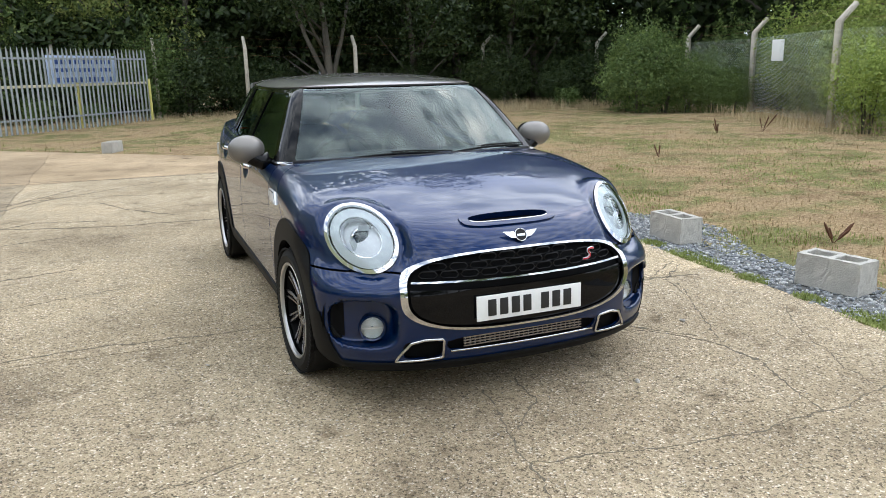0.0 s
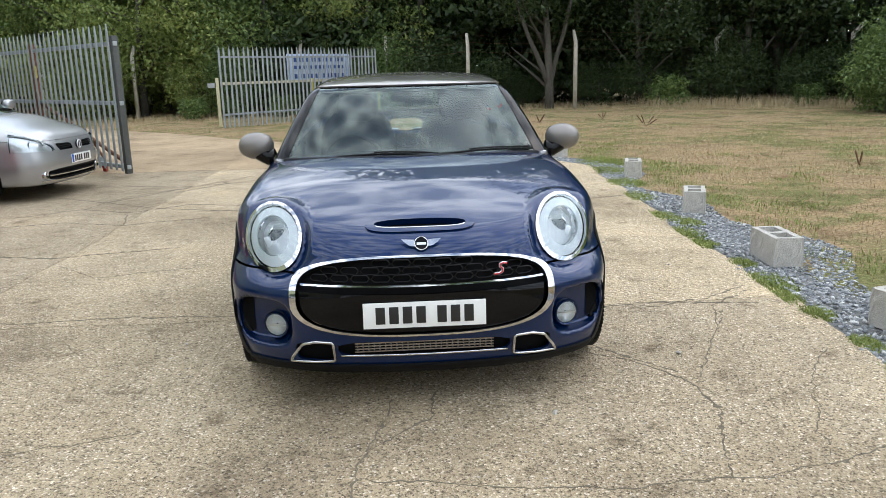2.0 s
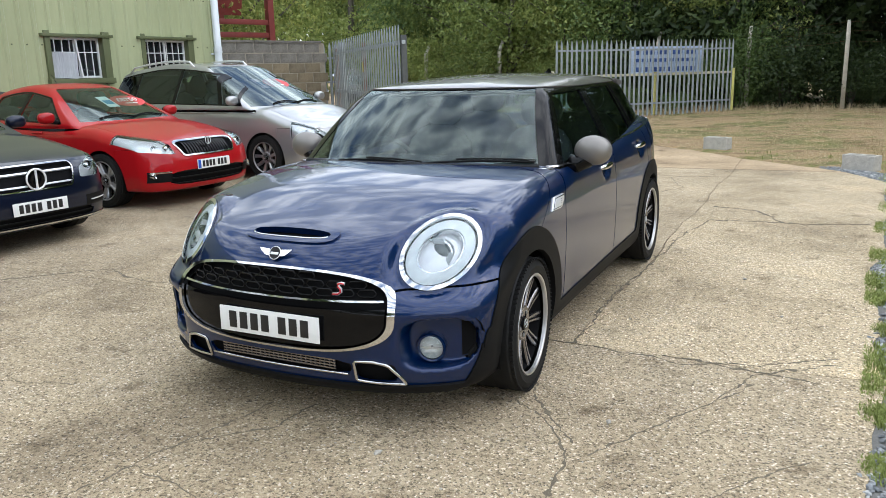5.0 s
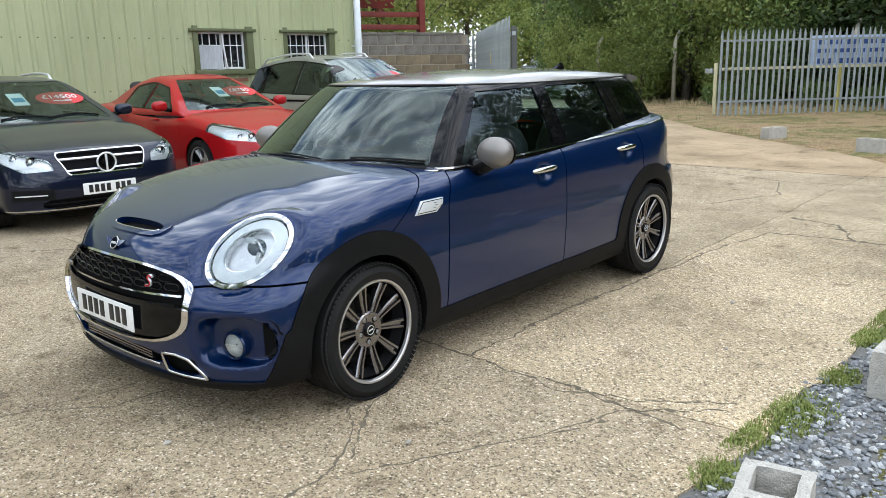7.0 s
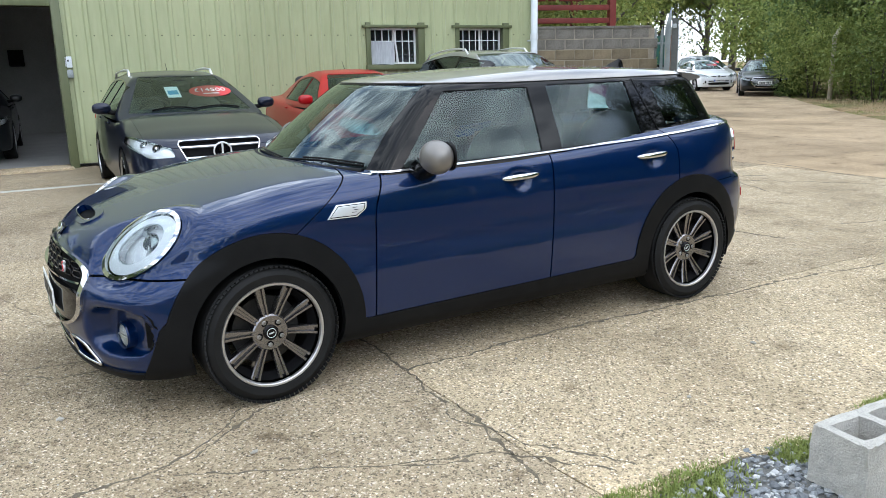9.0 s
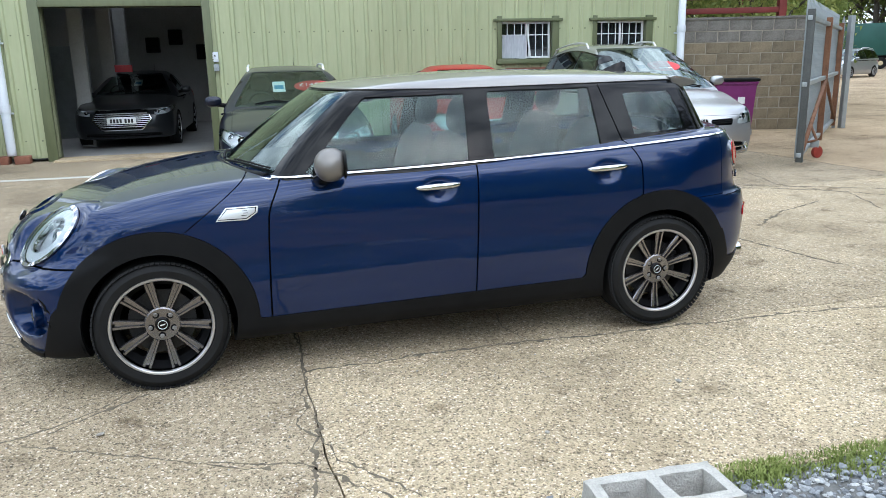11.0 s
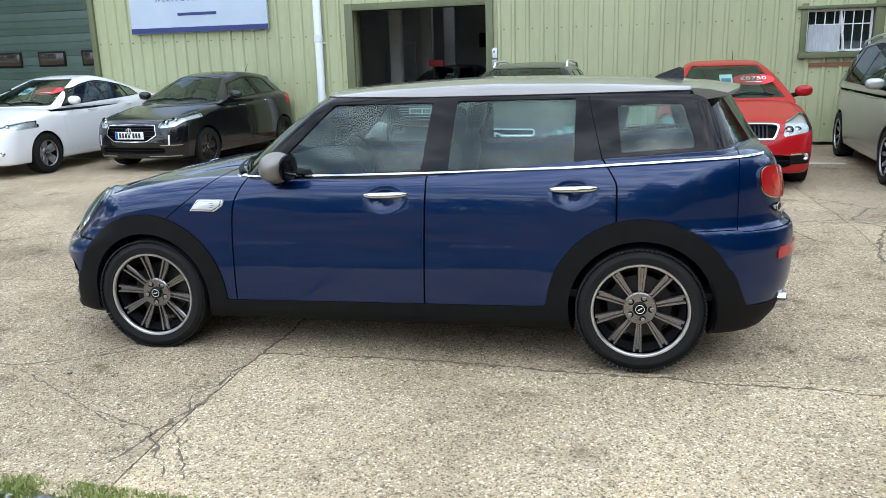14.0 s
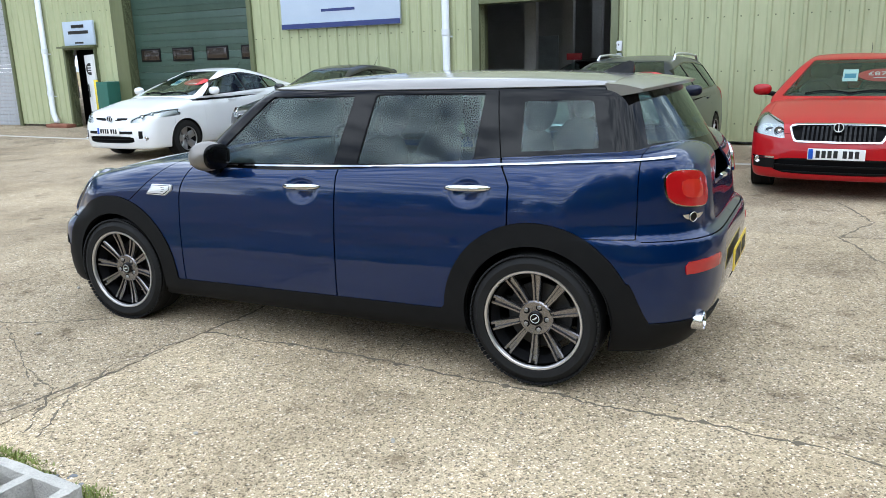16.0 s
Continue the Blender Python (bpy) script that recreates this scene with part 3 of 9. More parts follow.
CRACKS = [
    ([(-2.6, -0.55), (-1.6, -0.57), (-0.82, -0.64), (0.56, -0.68), (1.04, -0.68), (1.48, -0.78), (1.79, -0.66), (2.2, -0.42)], 0.012),
    ([(-0.16, -1.97), (-0.26, -2.48), (-0.28, -2.67), (-0.33, -2.87), (-0.2, -3.6)], 0.008), ([(0.05, -1.9), (0.03, -2.13), (-0.2, -2.42), (-0.26, -2.5)], 0.008),
    ([(-0.28, -2.68), (0.21, -2.75), (0.69, -2.84), (1.11, -2.8), (1.51, -2.72), (1.9, -2.6)], 0.007), ([(0.86, -1.5), (1.06, -1.63), (1.27, -1.93), (1.25, -2.24), (1.12, -2.57), (1.07, -2.78)], 0.012),
    ([(1.84, -0.9), (1.48, -1.55), (1.3, -1.9)], 0.008), ([(-3.26, 7.49), (-1.77, 7.07), (-0.27, 7.02)], 0.012), ([(-2.94, 4.78), (-2.53, 5.42), (-1.77, 6.02)], 0.014),
    ([(-1.92, 4.94), (-1.6, 4.2), (-1.15, 3.61)], 0.012), ([(-2.86, 3.62), (-1.76, 3.2), (-0.73, 3.16), (0.2, 3.3)], 0.012), ([(0.9, -0.68), (0.85, 0.3), (0.93, 1.47), (0.97, 2.2), (1.09, 3.16)], 0.015),
    ([(1.03, 3.95), (1.51, 3.8), (1.76, 3.19)], 0.014), ([(1.09, 3.16), (1.98, 3.25), (2.5, 3.4)], 0.012), ([(0.35, 0.54), (0.6, 0.5), (0.85, 0.53)], 0.008),
    ([(1.36, -0.69), (1.79, -0.72), (2.12, -0.79)], 0.016), ([(1.69, -1.16), (1.85, -0.79), (2.2, -0.5)], 0.01), ([(-3.64, 4.1), (-2.9, 5.2), (-2.2, 6.3)], 0.016), ([(-4.4, 4.7), (-3.6, 4.15), (-2.86, 3.62)], 0.012),
    ([(-0.92, -5.24), (-1.28, -4.65), (-2.6, -3.3)], 0.012), ([(1.23, -1.82), (0.94, -1.46), (0.86, -1.2)], 0.010), ([(-1.8, 6.0), (-1.0, 6.6), (0.3, 6.2), (1.3, 6.4)], 0.008),
    ([(-4.2, 1.6), (-3.0, 1.2), (-2.0, 1.5)], 0.010), ([(-3.8, -1.2), (-3.0, -0.4), (-2.6, -0.55)], 0.010), ([(-2.4, -3.0), (-1.9, -2.4), (-1.2, -2.2)], 0.006),
    ([(2.1, -1.6), (1.8, -2.0), (1.5, -2.7)], 0.006), ([(-3.4, -6.0), (-2.6, -5.0), (-1.2, -4.7)], 0.008), ([(0.1, 4.2), (0.5, 5.2), (0.2, 6.1)], 0.007),
    ([(-4.3, 3.3), (-3.7, 3.7), (-3.1, 3.4), (-2.5, 3.8), (-1.9, 3.6)], 0.010), ([(-3.7, 3.7), (-3.5, 4.5), (-3.0, 5.2)], 0.008), ([(-4.6, 2.6), (-3.6, 2.9), (-2.9, 2.6), (-2.1, 2.9)], 0.009),
    ([(-3.1, 3.4), (-2.9, 2.6)], 0.007), ([(-3.9, 5.6), (-3.0, 5.3), (-2.2, 5.6), (-1.4, 5.2)], 0.008), ([(-2.8, 0.9), (-2.4, 0.5), (-1.7, 0.7)], 0.007), ([(-6.0, 7.1), (-3.0, 7.15), (0.5, 7.1), (2.2, 7.2)], 0.012)]
for k, (pts, w) in enumerate(CRACKS):
    far = sum(p[1] for p in pts) / len(pts) > 2.6 or sum(p[0] for p in pts) / len(pts) < -2.6
    crack(pts, w * (2.2 if far else 1.0), k + 5, fill=None if far else M_DUST)

# grit and pebbles loose on the concrete
M_PEBBLE = mottled("pebble", (0.22, 0.20, 0.17), (0.55, 0.52, 0.46), 30, 0.85, fine=200)
M_SLATE = mottled("blue_grey_chippings", (0.16, 0.165, 0.168), (0.42, 0.42, 0.41), 9, 0.8, fine=120, relief=0.4)
_b = base_of(M_SLATE)
join(M_SLATE, mixed(M_SLATE, 1.0, _b.links[0].from_socket, ramp(M_SLATE, node(M_SLATE, "ShaderNodeNewGeometry").outputs["Random Per Island"], [(0.0, (0.42, 0.44, 0.47)), (0.6, (0.9, 0.93, 0.97)), (1.0, (1.7, 1.68, 1.62))]), "MULTIPLY"), _b)


def scatter_stones(name, spots, mat, seed, flat=0.6):
    rng = np.random.default_rng(seed)
    base_bm = bmesh.new()
    bmesh.ops.create_icosphere(base_bm, subdivisions=1, radius=1)
    bv = np.array([v.co[:] for v in base_bm.verts])
    bf = np.array([[v.index for v in f.verts] for f in base_bm.faces])
    base_bm.free()
    n = len(spots)
    sz = spots[:, 3][:, None, None]
    jit = 1 + rng.uniform(-0.3, 0.3, (n, len(bv), 1))
    sc = rng.uniform([0.7, 0.6, flat * 0.6], [1.3, 1.0, flat * 1.2], (n, 3))[:, None, :]
    p = bv[None] * jit * sc
    a, tilt = rng.uniform(0, 6.28, n), rng.uniform(-0.5, 0.5, n)
    ca, sa, ct, st = np.cos(a)[:, None], np.sin(a)[:, None], np.cos(tilt)[:, None], np.sin(tilt)[:, None]
    x, y, z = p[..., 0], p[..., 1] * ct - p[..., 2] * st, p[..., 1] * st + p[..., 2] * ct
    q = np.stack([x * ca - y * sa, x * sa + y * ca, z], 2) * sz + spots[:, None, :3]
    f = (bf[None] + (np.arange(n) * len(bv))[:, None, None]).reshape(-1, 3)
    return part(name, mesh_from(name, q.reshape(-1, 3), f, smooth=False), mat)


rng = np.random.default_rng(3)
n = 2600
px, py = rng.uniform(-4, 2.3, n), rng.uniform(-4.6, 6, n)
keep = off_edge(px, py) < -0.02
sp = np.stack([px, py, np.full(n, 0.001), rng.uniform(0.002, 0.0055, n)], 1)[keep]
tagged(scatter_stones("loose_grit", sp, M_PEBBLE, 4), "fine loose grit on the concrete", "grit", kind="stuff")
for k, (x, y, r) in enumerate(((1.32, -1.587, 0.022), (0.55, -2.2, 0.016), (-1.3, -1.1, 0.014), (1.9, 0.2, 0.016), (1.62, 1.0, 0.014))):
    s = scatter_stones("pebble", np.array([[x, y, r * 0.4, r]]), M_PEBBLE, 20 + k)
    tagged(s, "small grey pebble lying on the concrete", "pebble", group="loose pebbles")
# the chippings between the concrete and the grass
n = 80000
px, py = rng.uniform(2.1, 4.2, n), rng.uniform(-4.0, 8.5, n)
d = off_edge(px, py)
wide = 0.62 + 0.25 * np.sin(py * 0.9 + 1) + 0.15 * np.sin(py * 2.7)
keep = (d > -0.03 + 0.10 * np.abs(np.sin(py * 1.9))) & (d < wide * np.clip((9.0 - py) / 4, 0.2, 1))
px, py, d = px[keep], py[keep], d[keep]
sp = np.stack([px, py, -0.010 + rng.uniform(-0.006, 0.012, len(px)), 0.006 + 0.016 * rng.uniform(0, 1, len(px))**2.2], 1)
bed_v, bed_t = flat_sheet(2.0, 4.3, -4.2, 8.8, 0.1)
bed = Sheet(bed_v + np.array([0, 0, -0.009]), bed_t).cut([lambda x, y, z: -0.06 - off_edge(x, y), lambda x, y, z: off_edge(x, y) - (0.55 + 0.25 * np.sin(y * 0.9 + 1) + 0.15 * np.sin(y * 2.7)) * np.clip((9.0 - y) / 4, 0.2, 1) - wobble(x, y, 6.0, 0.03)])
tagged(part("gravel_bed", mesh_from("gravel_bed", bed[0], bed[1]), mottled("gravel_dust", (0.09, 0.088, 0.08), (0.20, 0.195, 0.18), 12, 0.95, fine=120, relief=0.6, distance=0.01)), "dusty bed under the chippings", "ground", kind="structure")
tagged(scatter_stones("gravel", sp, M_SLATE, 6), "blue-grey slate chippings along the concrete's edge", "gravel", kind="stuff")


def blades(name, spots, mat, seed, width=0.005, lean=0.5):
    """Grass: bent blades of two pieces. spots: x, y, z, height."""
    rng = np.random.default_rng(seed)
    n = len(spots)
    a = rng.uniform(0, 6.28, n)
    ln = rng.uniform(0.1, 1.0, n) * lean
    h = spots[:, 3]
    d = np.stack([np.cos(a), np.sin(a), np.zeros(n)], 1)
    s = np.stack([-np.sin(a), np.cos(a), np.zeros(n)], 1) * (width * rng.uniform(0.6, 1.4, n))[:, None]
    b = spots[:, :3]
    m = b + d * (h * ln * 0.35)[:, None] + np.array([0, 0, 1]) * (h * 0.6)[:, None]
    t = b + d * (h * ln)[:, None] + np.array([0, 0, 1]) * (h * np.sqrt(np.maximum(0.1, 1 - ln**2 * 0.5)))[:, None]
    v = np.stack([b - s, b + s, m + s * 0.7, m - s * 0.7, t], 1).reshape(-1, 3)
    k = (np.arange(n) * 5)[:, None]
    f = np.concatenate([k + [0, 1, 2], k + [0, 2, 3], k + [3, 2, 4]])
    return part(name, mesh_from(name, v, f), mat)


def strewn(n, box_, test, lo, hi, seed):
    rng = np.random.default_rng(seed)
    x, y = rng.uniform(box_[0], box_[1], n), rng.uniform(box_[2], box_[3], n)
    k = test(x, y, rng)
    x, y = x[k], y[k]
    return np.stack([x, y, field_height(x, y) - 0.01, rng.uniform(lo, hi, len(x))], 1)


# turf: short blades on the field, green clumps along the edge, tall straw by the hedge
clump = lambda x, y: wobble(x * 1.7 + 3, y * 1.7, 1.6, 0.5)
s = strewn(42000, (2.3, 9.5, -4, 12), lambda x, y, r: (off_edge(x, y) > 0.55 + 0.25 * np.sin(y * 0.9 + 1)) & (r.uniform(0, 1, len(x)) < 1.3 / (0.5 + 0.5 * off_edge(x, y).clip(0.2, 9))), 0.02, 0.06, 31)
tagged(blades("dry_turf", s, M_STRAW, 32, 0.004, 0.9), "short dry grass of the field", "grass", kind="stuff")
s = strewn(52000, (2.1, 6.5, -4, 11), lambda x, y, r: (off_edge(x, y) > 0.6) & (off_edge(x, y) < 2.6) & (clump(x, y) > 0.42 - 0.25 * (np.abs(off_edge(x, y) - 0.85) < 0.4)), 0.02, 0.065, 33)
tagged(blades("green_turf", s, M_GRASS, 34, 0.004, 0.8), "green tufts of grass by the chippings", "grass", kind="stuff")
s = strewn(9000, (-12, 1.4, 8, 24), lambda x, y, r: (off_edge(x, y) > 0.0) & (off_edge(x, y) < 0.9) & (clump(x, y) > 0.0), 0.03, 0.1, 35)
tagged(blades("verge_grass", s, M_GRASS, 36, 0.006, 0.7), "green verge along the far edge of the concrete", "grass", kind="stuff")


PATCHES = [(2.43, 1.27, 0.17), (2.41, 0.84, 0.13), (2.40, -0.36, 0.17), (2.31, -0.69, 0.12), (2.45, 0.18, 0.09), (2.36, -1.04, 0.09), (2.34, -1.55, 0.08), (2.3, -2.1, 0.18), (2.62, 1.75, 0.15), (2.5, 2.1, 0.16), (2.62, 3.3, 0.22), (2.8, 4.4, 0.25), (2.95, 5.6, 0.3), (2.5, -2.6, 0.2), (3.1, 6.6, 0.4)]
pr = np.random.default_rng(51)
sp = []
for x, y, r in PATCHES:
    n = int(2600 * r / 0.2)
    a, q = pr.uniform(0, 6.28, n), r * np.sqrt(pr.uniform(0, 1, n)) * (1 + 0.35 * np.sin(pr.uniform(0, 6.28) + 3 * pr.uniform(0, 6.28, n)))
    one = np.stack([x + q * np.cos(a) * 0.8, y + q * np.sin(a) * 1.3, np.full(n, -0.012), pr.uniform(0.012, 0.036, n)], 1)
    sp.append(one[off_edge(one[:, 0], one[:, 1]) > -0.05])
tagged(blades("edge_tufts", np.concatenate(sp), M_GRASS, 52, 0.0035, 0.9), "low green tufts along the concrete's edge", "grass", kind="stuff")


# ---- hollow blocks along the edge ----
def hollow_block():
    b = tagged(empty("concrete_block"), "grey hollow concrete block with two holes, lying by the edge", "block", group="blocks along the edge")
    L, Wd, Hh = 0.44, 0.215, 0.215
    bm = bmesh.new()
    xs = [-L / 2, -L / 2 + 0.04, -0.022, 0.022, L / 2 - 0.04, L / 2]
    ys = [-Wd / 2, -Wd / 2 + 0.042, Wd / 2 - 0.042, Wd / 2]
    sub = lambda a, n: [a[k] + (a[k + 1] - a[k]) * q / n for k in range(len(a) - 1) for q in range(n)] + [a[-1]]
    rng = random.Random(8)
    solid = lambda x, y: not (((xs[1] < x < xs[2]) or (xs[3] < x < xs[4])) and ys[1] < y < ys[2])
    X, Y, Z = sub(xs, 3), sub(ys, 3), [Hh * k / 6 for k in range(7)]
    verts = {}

    def vert(i, j, k):
        if (i, j, k) not in verts:
            taper = 1 - 0.03 * (Z[k] / Hh)
            verts[i, j, k] = bm.verts.new((X[i] + rng.uniform(-0.0035, 0.0035), Y[j] * taper + rng.uniform(-0.0035, 0.0035), Z[k] + rng.uniform(-0.003, 0.003)))
        return verts[i, j, k]
    cell = lambda i, j: 0 <= i < len(X) - 1 and 0 <= j < len(Y) - 1 and solid((X[i] + X[i + 1]) / 2, (Y[j] + Y[j + 1]) / 2)
    for i in range(len(X) - 1):
        for j in range(len(Y) - 1):
            if not cell(i, j):
                continue
            bm.faces.new([vert(i, j, 6), vert(i + 1, j, 6), vert(i + 1, j + 1, 6), vert(i, j + 1, 6)])
            bm.faces.new([vert(i, j, 0), vert(i, j + 1, 0), vert(i + 1, j + 1, 0), vert(i + 1, j, 0)])
            for di, dj, e in ((-1, 0, ((i, j + 1), (i, j))), (1, 0, ((i + 1, j), (i + 1, j + 1))), (0, -1, ((i, j), (i + 1, j))), (0, 1, ((i + 1, j + 1), (i, j + 1)))):
                if not cell(i + di, j + dj):
                    for k in range(6):
                        (a, b_), (c, d_) = e
                        bm.faces.new([vert(a, b_, k), vert(c, d_, k), vert(c, d_, k + 1), vert(a, b_, k + 1)])
    bmesh.ops.recalc_face_normals(bm, faces=bm.faces[:])
    for f in bm.faces:
        f.smooth = False
    part("block_body", bm, M_BLOCK, b)
    return b


BLOCKS = [(2.67, -1.455, 100), (2.72, 0.22, 87), (2.92, 2.36, 70), (3.08, 4.95, 75), (2.52, 7.55, -30), (0.3, 10.15, -20), (-1.78, 11.75, 62)]
first_block = hollow_block()
for k, (x, y, a) in enumerate(BLOCKS):
    ob = first_block if k == 0 else copy_thing(first_block, Matrix())
    ob.matrix_basis = pose(x, y, 0.0 if k < 4 else float(field_height(np.array(x), np.array(y))) - 0.004, 0, 0, a)

# ---- the workshop: local x outwards from its wall, y along it, z up ----
YARD = Matrix.Translation((-9.63, 0, 0)) @ Matrix.Rotation(radians(-2.7), 4, "Z")


def clad_material(name, dark, light):
    m = material(name, light, 0.42)
    a, b = noise_node(m, 1.1, 5, stretch=(1, 1, 0.25)), noise_node(m, 14, 4, stretch=(1, 1, 0.15))
    f = mixed(m, 0.4, a.outputs["Fac"], b.outputs["Fac"])
    join(m, ramp(m, f, [(0.3, dark), (0.62, light)]), base_of(m))
    bump(m, b.outputs["Fac"], 0.06, 0.01)
    return m


M_GREEN = clad_material("pale_green_cladding", (0.335, 0.362, 0.205), (0.42, 0.447, 0.262))
M_OLIVE = clad_material("olive_trim", (0.085, 0.10, 0.045), (0.13, 0.145, 0.07))
M_SHUTTER = clad_material("dark_green_shutter", (0.028, 0.055, 0.042), (0.045, 0.08, 0.06))
M_PIPE = mottled("white_plastic", (0.62, 0.66, 0.70), (0.75, 0.78, 0.80), 3, 0.4, fine=60)
M_BRICK = mottled("red_brick", (0.16, 0.06, 0.035), (0.30, 0.13, 0.08), 9, 0.9, fine=80, relief=0.5)
M_GREYSH = clad_material("grey_shutter", (0.30, 0.31, 0.33), (0.42, 0.43, 0.45))
M_SIGN = mottled("pale_blue_sign", (0.42, 0.50, 0.62), (0.52, 0.60, 0.70), 1.5, 0.4, fine=40, relief=0.02)
M_NAVY_SIGN = material("navy_lettering", (0.02, 0.035, 0.15), 0.5)
M_ROOM = mottled("painted_room", (0.34, 0.34, 0.32), (0.46, 0.46, 0.44), 2, 0.8, fine=30)
M_ROOMFLOOR = mottled("workshop_floor", (0.22, 0.22, 0.21), (0.34, 0.33, 0.31), 2, 0.5, fine=40)
M_WFRAME = material("white_window_frame", (0.72, 0.73, 0.72), 0.4)
M_CURTAIN = mottled("net_curtain", (0.33, 0.345, 0.37), (0.5, 0.52, 0.54), 30, 0.9, stretch=(1, 1, 0.1))
M_STONE = mottled("brown_wall_block", (0.14, 0.113, 0.07), (0.33, 0.27, 0.178), 4, 0.95, fine=60, relief=0.8, distance=0.012)
_b = M_STONE.node_tree.nodes["Principled BSDF"].inputs["Base Color"]
join(M_STONE, mixed(M_STONE, 1.0, _b.links[0].from_socket, ramp(M_STONE, node(M_STONE, "ShaderNodeObjectInfo").outputs["Random"], [(0.0, (0.66, 0.66, 0.66)), (0.5, (0.78, 0.775, 0.76)), (1.0, (0.9, 0.885, 0.86))]), "MULTIPLY"), _b)
M_MORTAR = mottled("mortar", (0.17, 0.145, 0.105), (0.40, 0.355, 0.28), 10, 0.95, fine=90)
M_GALV = mottled("galvanised_steel", (0.25, 0.275, 0.28), (0.42, 0.45, 0.455), 5, 0.5, 0.35, fine=60, relief=0.05)
M_RUST = mottled("rusty_steel", (0.10, 0.04, 0.02), (0.24, 0.12, 0.06), 8, 0.85, fine=60, relief=0.3)
M_REDSTEEL = mottled("red_oxide_steel", (0.13, 0.018, 0.015), (0.22, 0.035, 0.028), 4, 0.6, fine=50)
M_DARKGLASS = material("dark_window_glass", (0.012, 0.014, 0.016), 0.05, 0.0, 0.5)

wall_b = tagged(empty("wall_building", YARD), "pale green ribbed metal cladding wall of the workshop", "wall", kind="structure")
PITCH = 0.2567


def cladding(u0, u1, z0, z1):
    """A sheet with ribs a hand apart, over a solid leaf; its face at x = 0."""
    prof = []
    k0, k1 = int(math.floor((u0 + 0.59) / PITCH)) - 1, int(math.ceil((u1 + 0.59) / PITCH)) + 1
    for k in range(k0, k1 + 1):
        c = -0.59 + k * PITCH
        prof += [(c - 0.045, 0.0), (c - 0.022, 0.028), (c + 0.022, 0.028), (c + 0.045, 0.0)]
    pts = [(u, x) for u, x in prof if u0 < u < u1]
    at = lambda u: float(np.interp(u, [p[0] for p in prof], [p[1] for p in prof]))
    pts = [(u0, at(u0))] + pts + [(u1, at(u1))]
    bm = bmesh.new()
    lo = [bm.verts.new((x, u, z0)) for u, x in pts]
    hi = [bm.verts.new((x, u, z1)) for u, x in pts]
    for a in range(len(pts) - 1):
        bm.faces.new((lo[a], lo[a + 1], hi[a + 1], hi[a]))
    b0, b1, b2, b3 = [bm.verts.new(p) for p in ((-0.18, u0, z0), (-0.18, u1, z0), (-0.18, u1, z1), (-0.18, u0, z1))]
    bm.faces.new((b0, b3, b2, b1))
    bm.faces.new([b0, b1] + lo[::-1])
    bm.faces.new([b3, b2][::-1] + hi)
    bm.faces.new((lo[0], hi[0], b3, b0))
    bm.faces.new((lo[-1], b1, b2, hi[-1]))
    bmesh.ops.recalc_face_normals(bm, faces=bm.faces[:])
    return part("cladding_sheet", bm, M_GREEN, wall_b)


TOP = 6.2
DOOR, SHUT, PERS = (-3.62, -1.08, 2.50), (-13.45, -9.4, 4.2), (-15.9, -14.75, 2.02)
WINS = [(4.19, 5.34, 1.51, 2.19), (6.10, 7.28, 1.51, 2.19)]
holes = [(a, b, 0.0, c) for a, b, c in (DOOR, SHUT, PERS)] + WINS + [(-24.0, -18.35, 0.0, 4.2)]
holes.sort()
u = -26.0
for a, b, z0, z1 in holes:
    cladding(u, a, 0.06, TOP)
    cladding(a, b, z1, TOP)
    if z0 > 0:
        cladding(a, b, 0.06, z0)
    u = b
cladding(u, 7.98, 0.06, TOP)
part("end_sheet", box(9.0, 0.12, TOP - 0.06, Matrix.Translation((-4.69, 7.93, TOP / 2 + 0.03))), M_GREEN, wall_b)
# the open strip in the roof is added to let daylight into the room
for x0, x1 in ((0.05, -4.2), (-5.4, -9.25)):
    part("roof_sheet", box(x0 - x1, 34.2, 0.15, Matrix.Translation(((x0 + x1) / 2, -9.0, TOP + 0.07))), M_OLIVE, wall_b)
part("back_sheet", box(0.2, 34.0, TOP, Matrix.Translation((-9.2, -9.0, TOP / 2))), M_ROOM, wall_b)
# rows of fixing screws
scr_bm = bmesh.new()
for k in range(-60, 34):
    uu = -0.59 + k * PITCH + 0.09
    for z in (0.35, 1.2, 2.06, 2.95):
        if not any(a - 0.05 < uu < b + 0.05 and z0 - 0.05 < z < z1 + 0.05 for a, b, z0, z1 in holes):
            bmesh.ops.create_cube(scr_bm, size=0.02, matrix=Matrix.Translation((0.004, uu, z)))
tagged(part("screw_heads", scr_bm, M_OLIVE, wall_b), kind="stuff")
for a, b, z0, z1 in WINS:
    part("plinth_brick_row", box(0.03, 0.9, 0.06, Matrix.Translation((0.02, (a + b) / 2, z0 - 0.19))), M_BRICK, wall_b)

# olive trims round the big doorway, the shutter and the small door
for (a, b, h), wl, wr, dpt in ((DOOR, 0.16, 0.13, 0.34), (SHUT, 0.45, 0.12, 0.3), (PERS, 0.08, 0.08, 0.2)):
    for y, w in ((a - wl / 2, wl), (b + wr / 2, wr)):
        part("door_jamb", box(0.05 + dpt, w, h + 0.12, Matrix.Translation((0.045 - dpt / 2, y, (h + 0.12) / 2)), 0.006), M_OLIVE, wall_b)
    part("door_head", box(0.05 + dpt, b - a - 0.004, 0.12, Matrix.Translation((0.045 - dpt / 2, (a + b) / 2, h + 0.06)), 0.006), M_OLIVE, wall_b)
tagged(part("threshold", box(0.6, 2.6, 0.05, Matrix.Translation((0.0, -2.35, 0.006))), M_CONC, None, m=YARD), "pale concrete threshold of the doorway", "threshold", kind="structure")

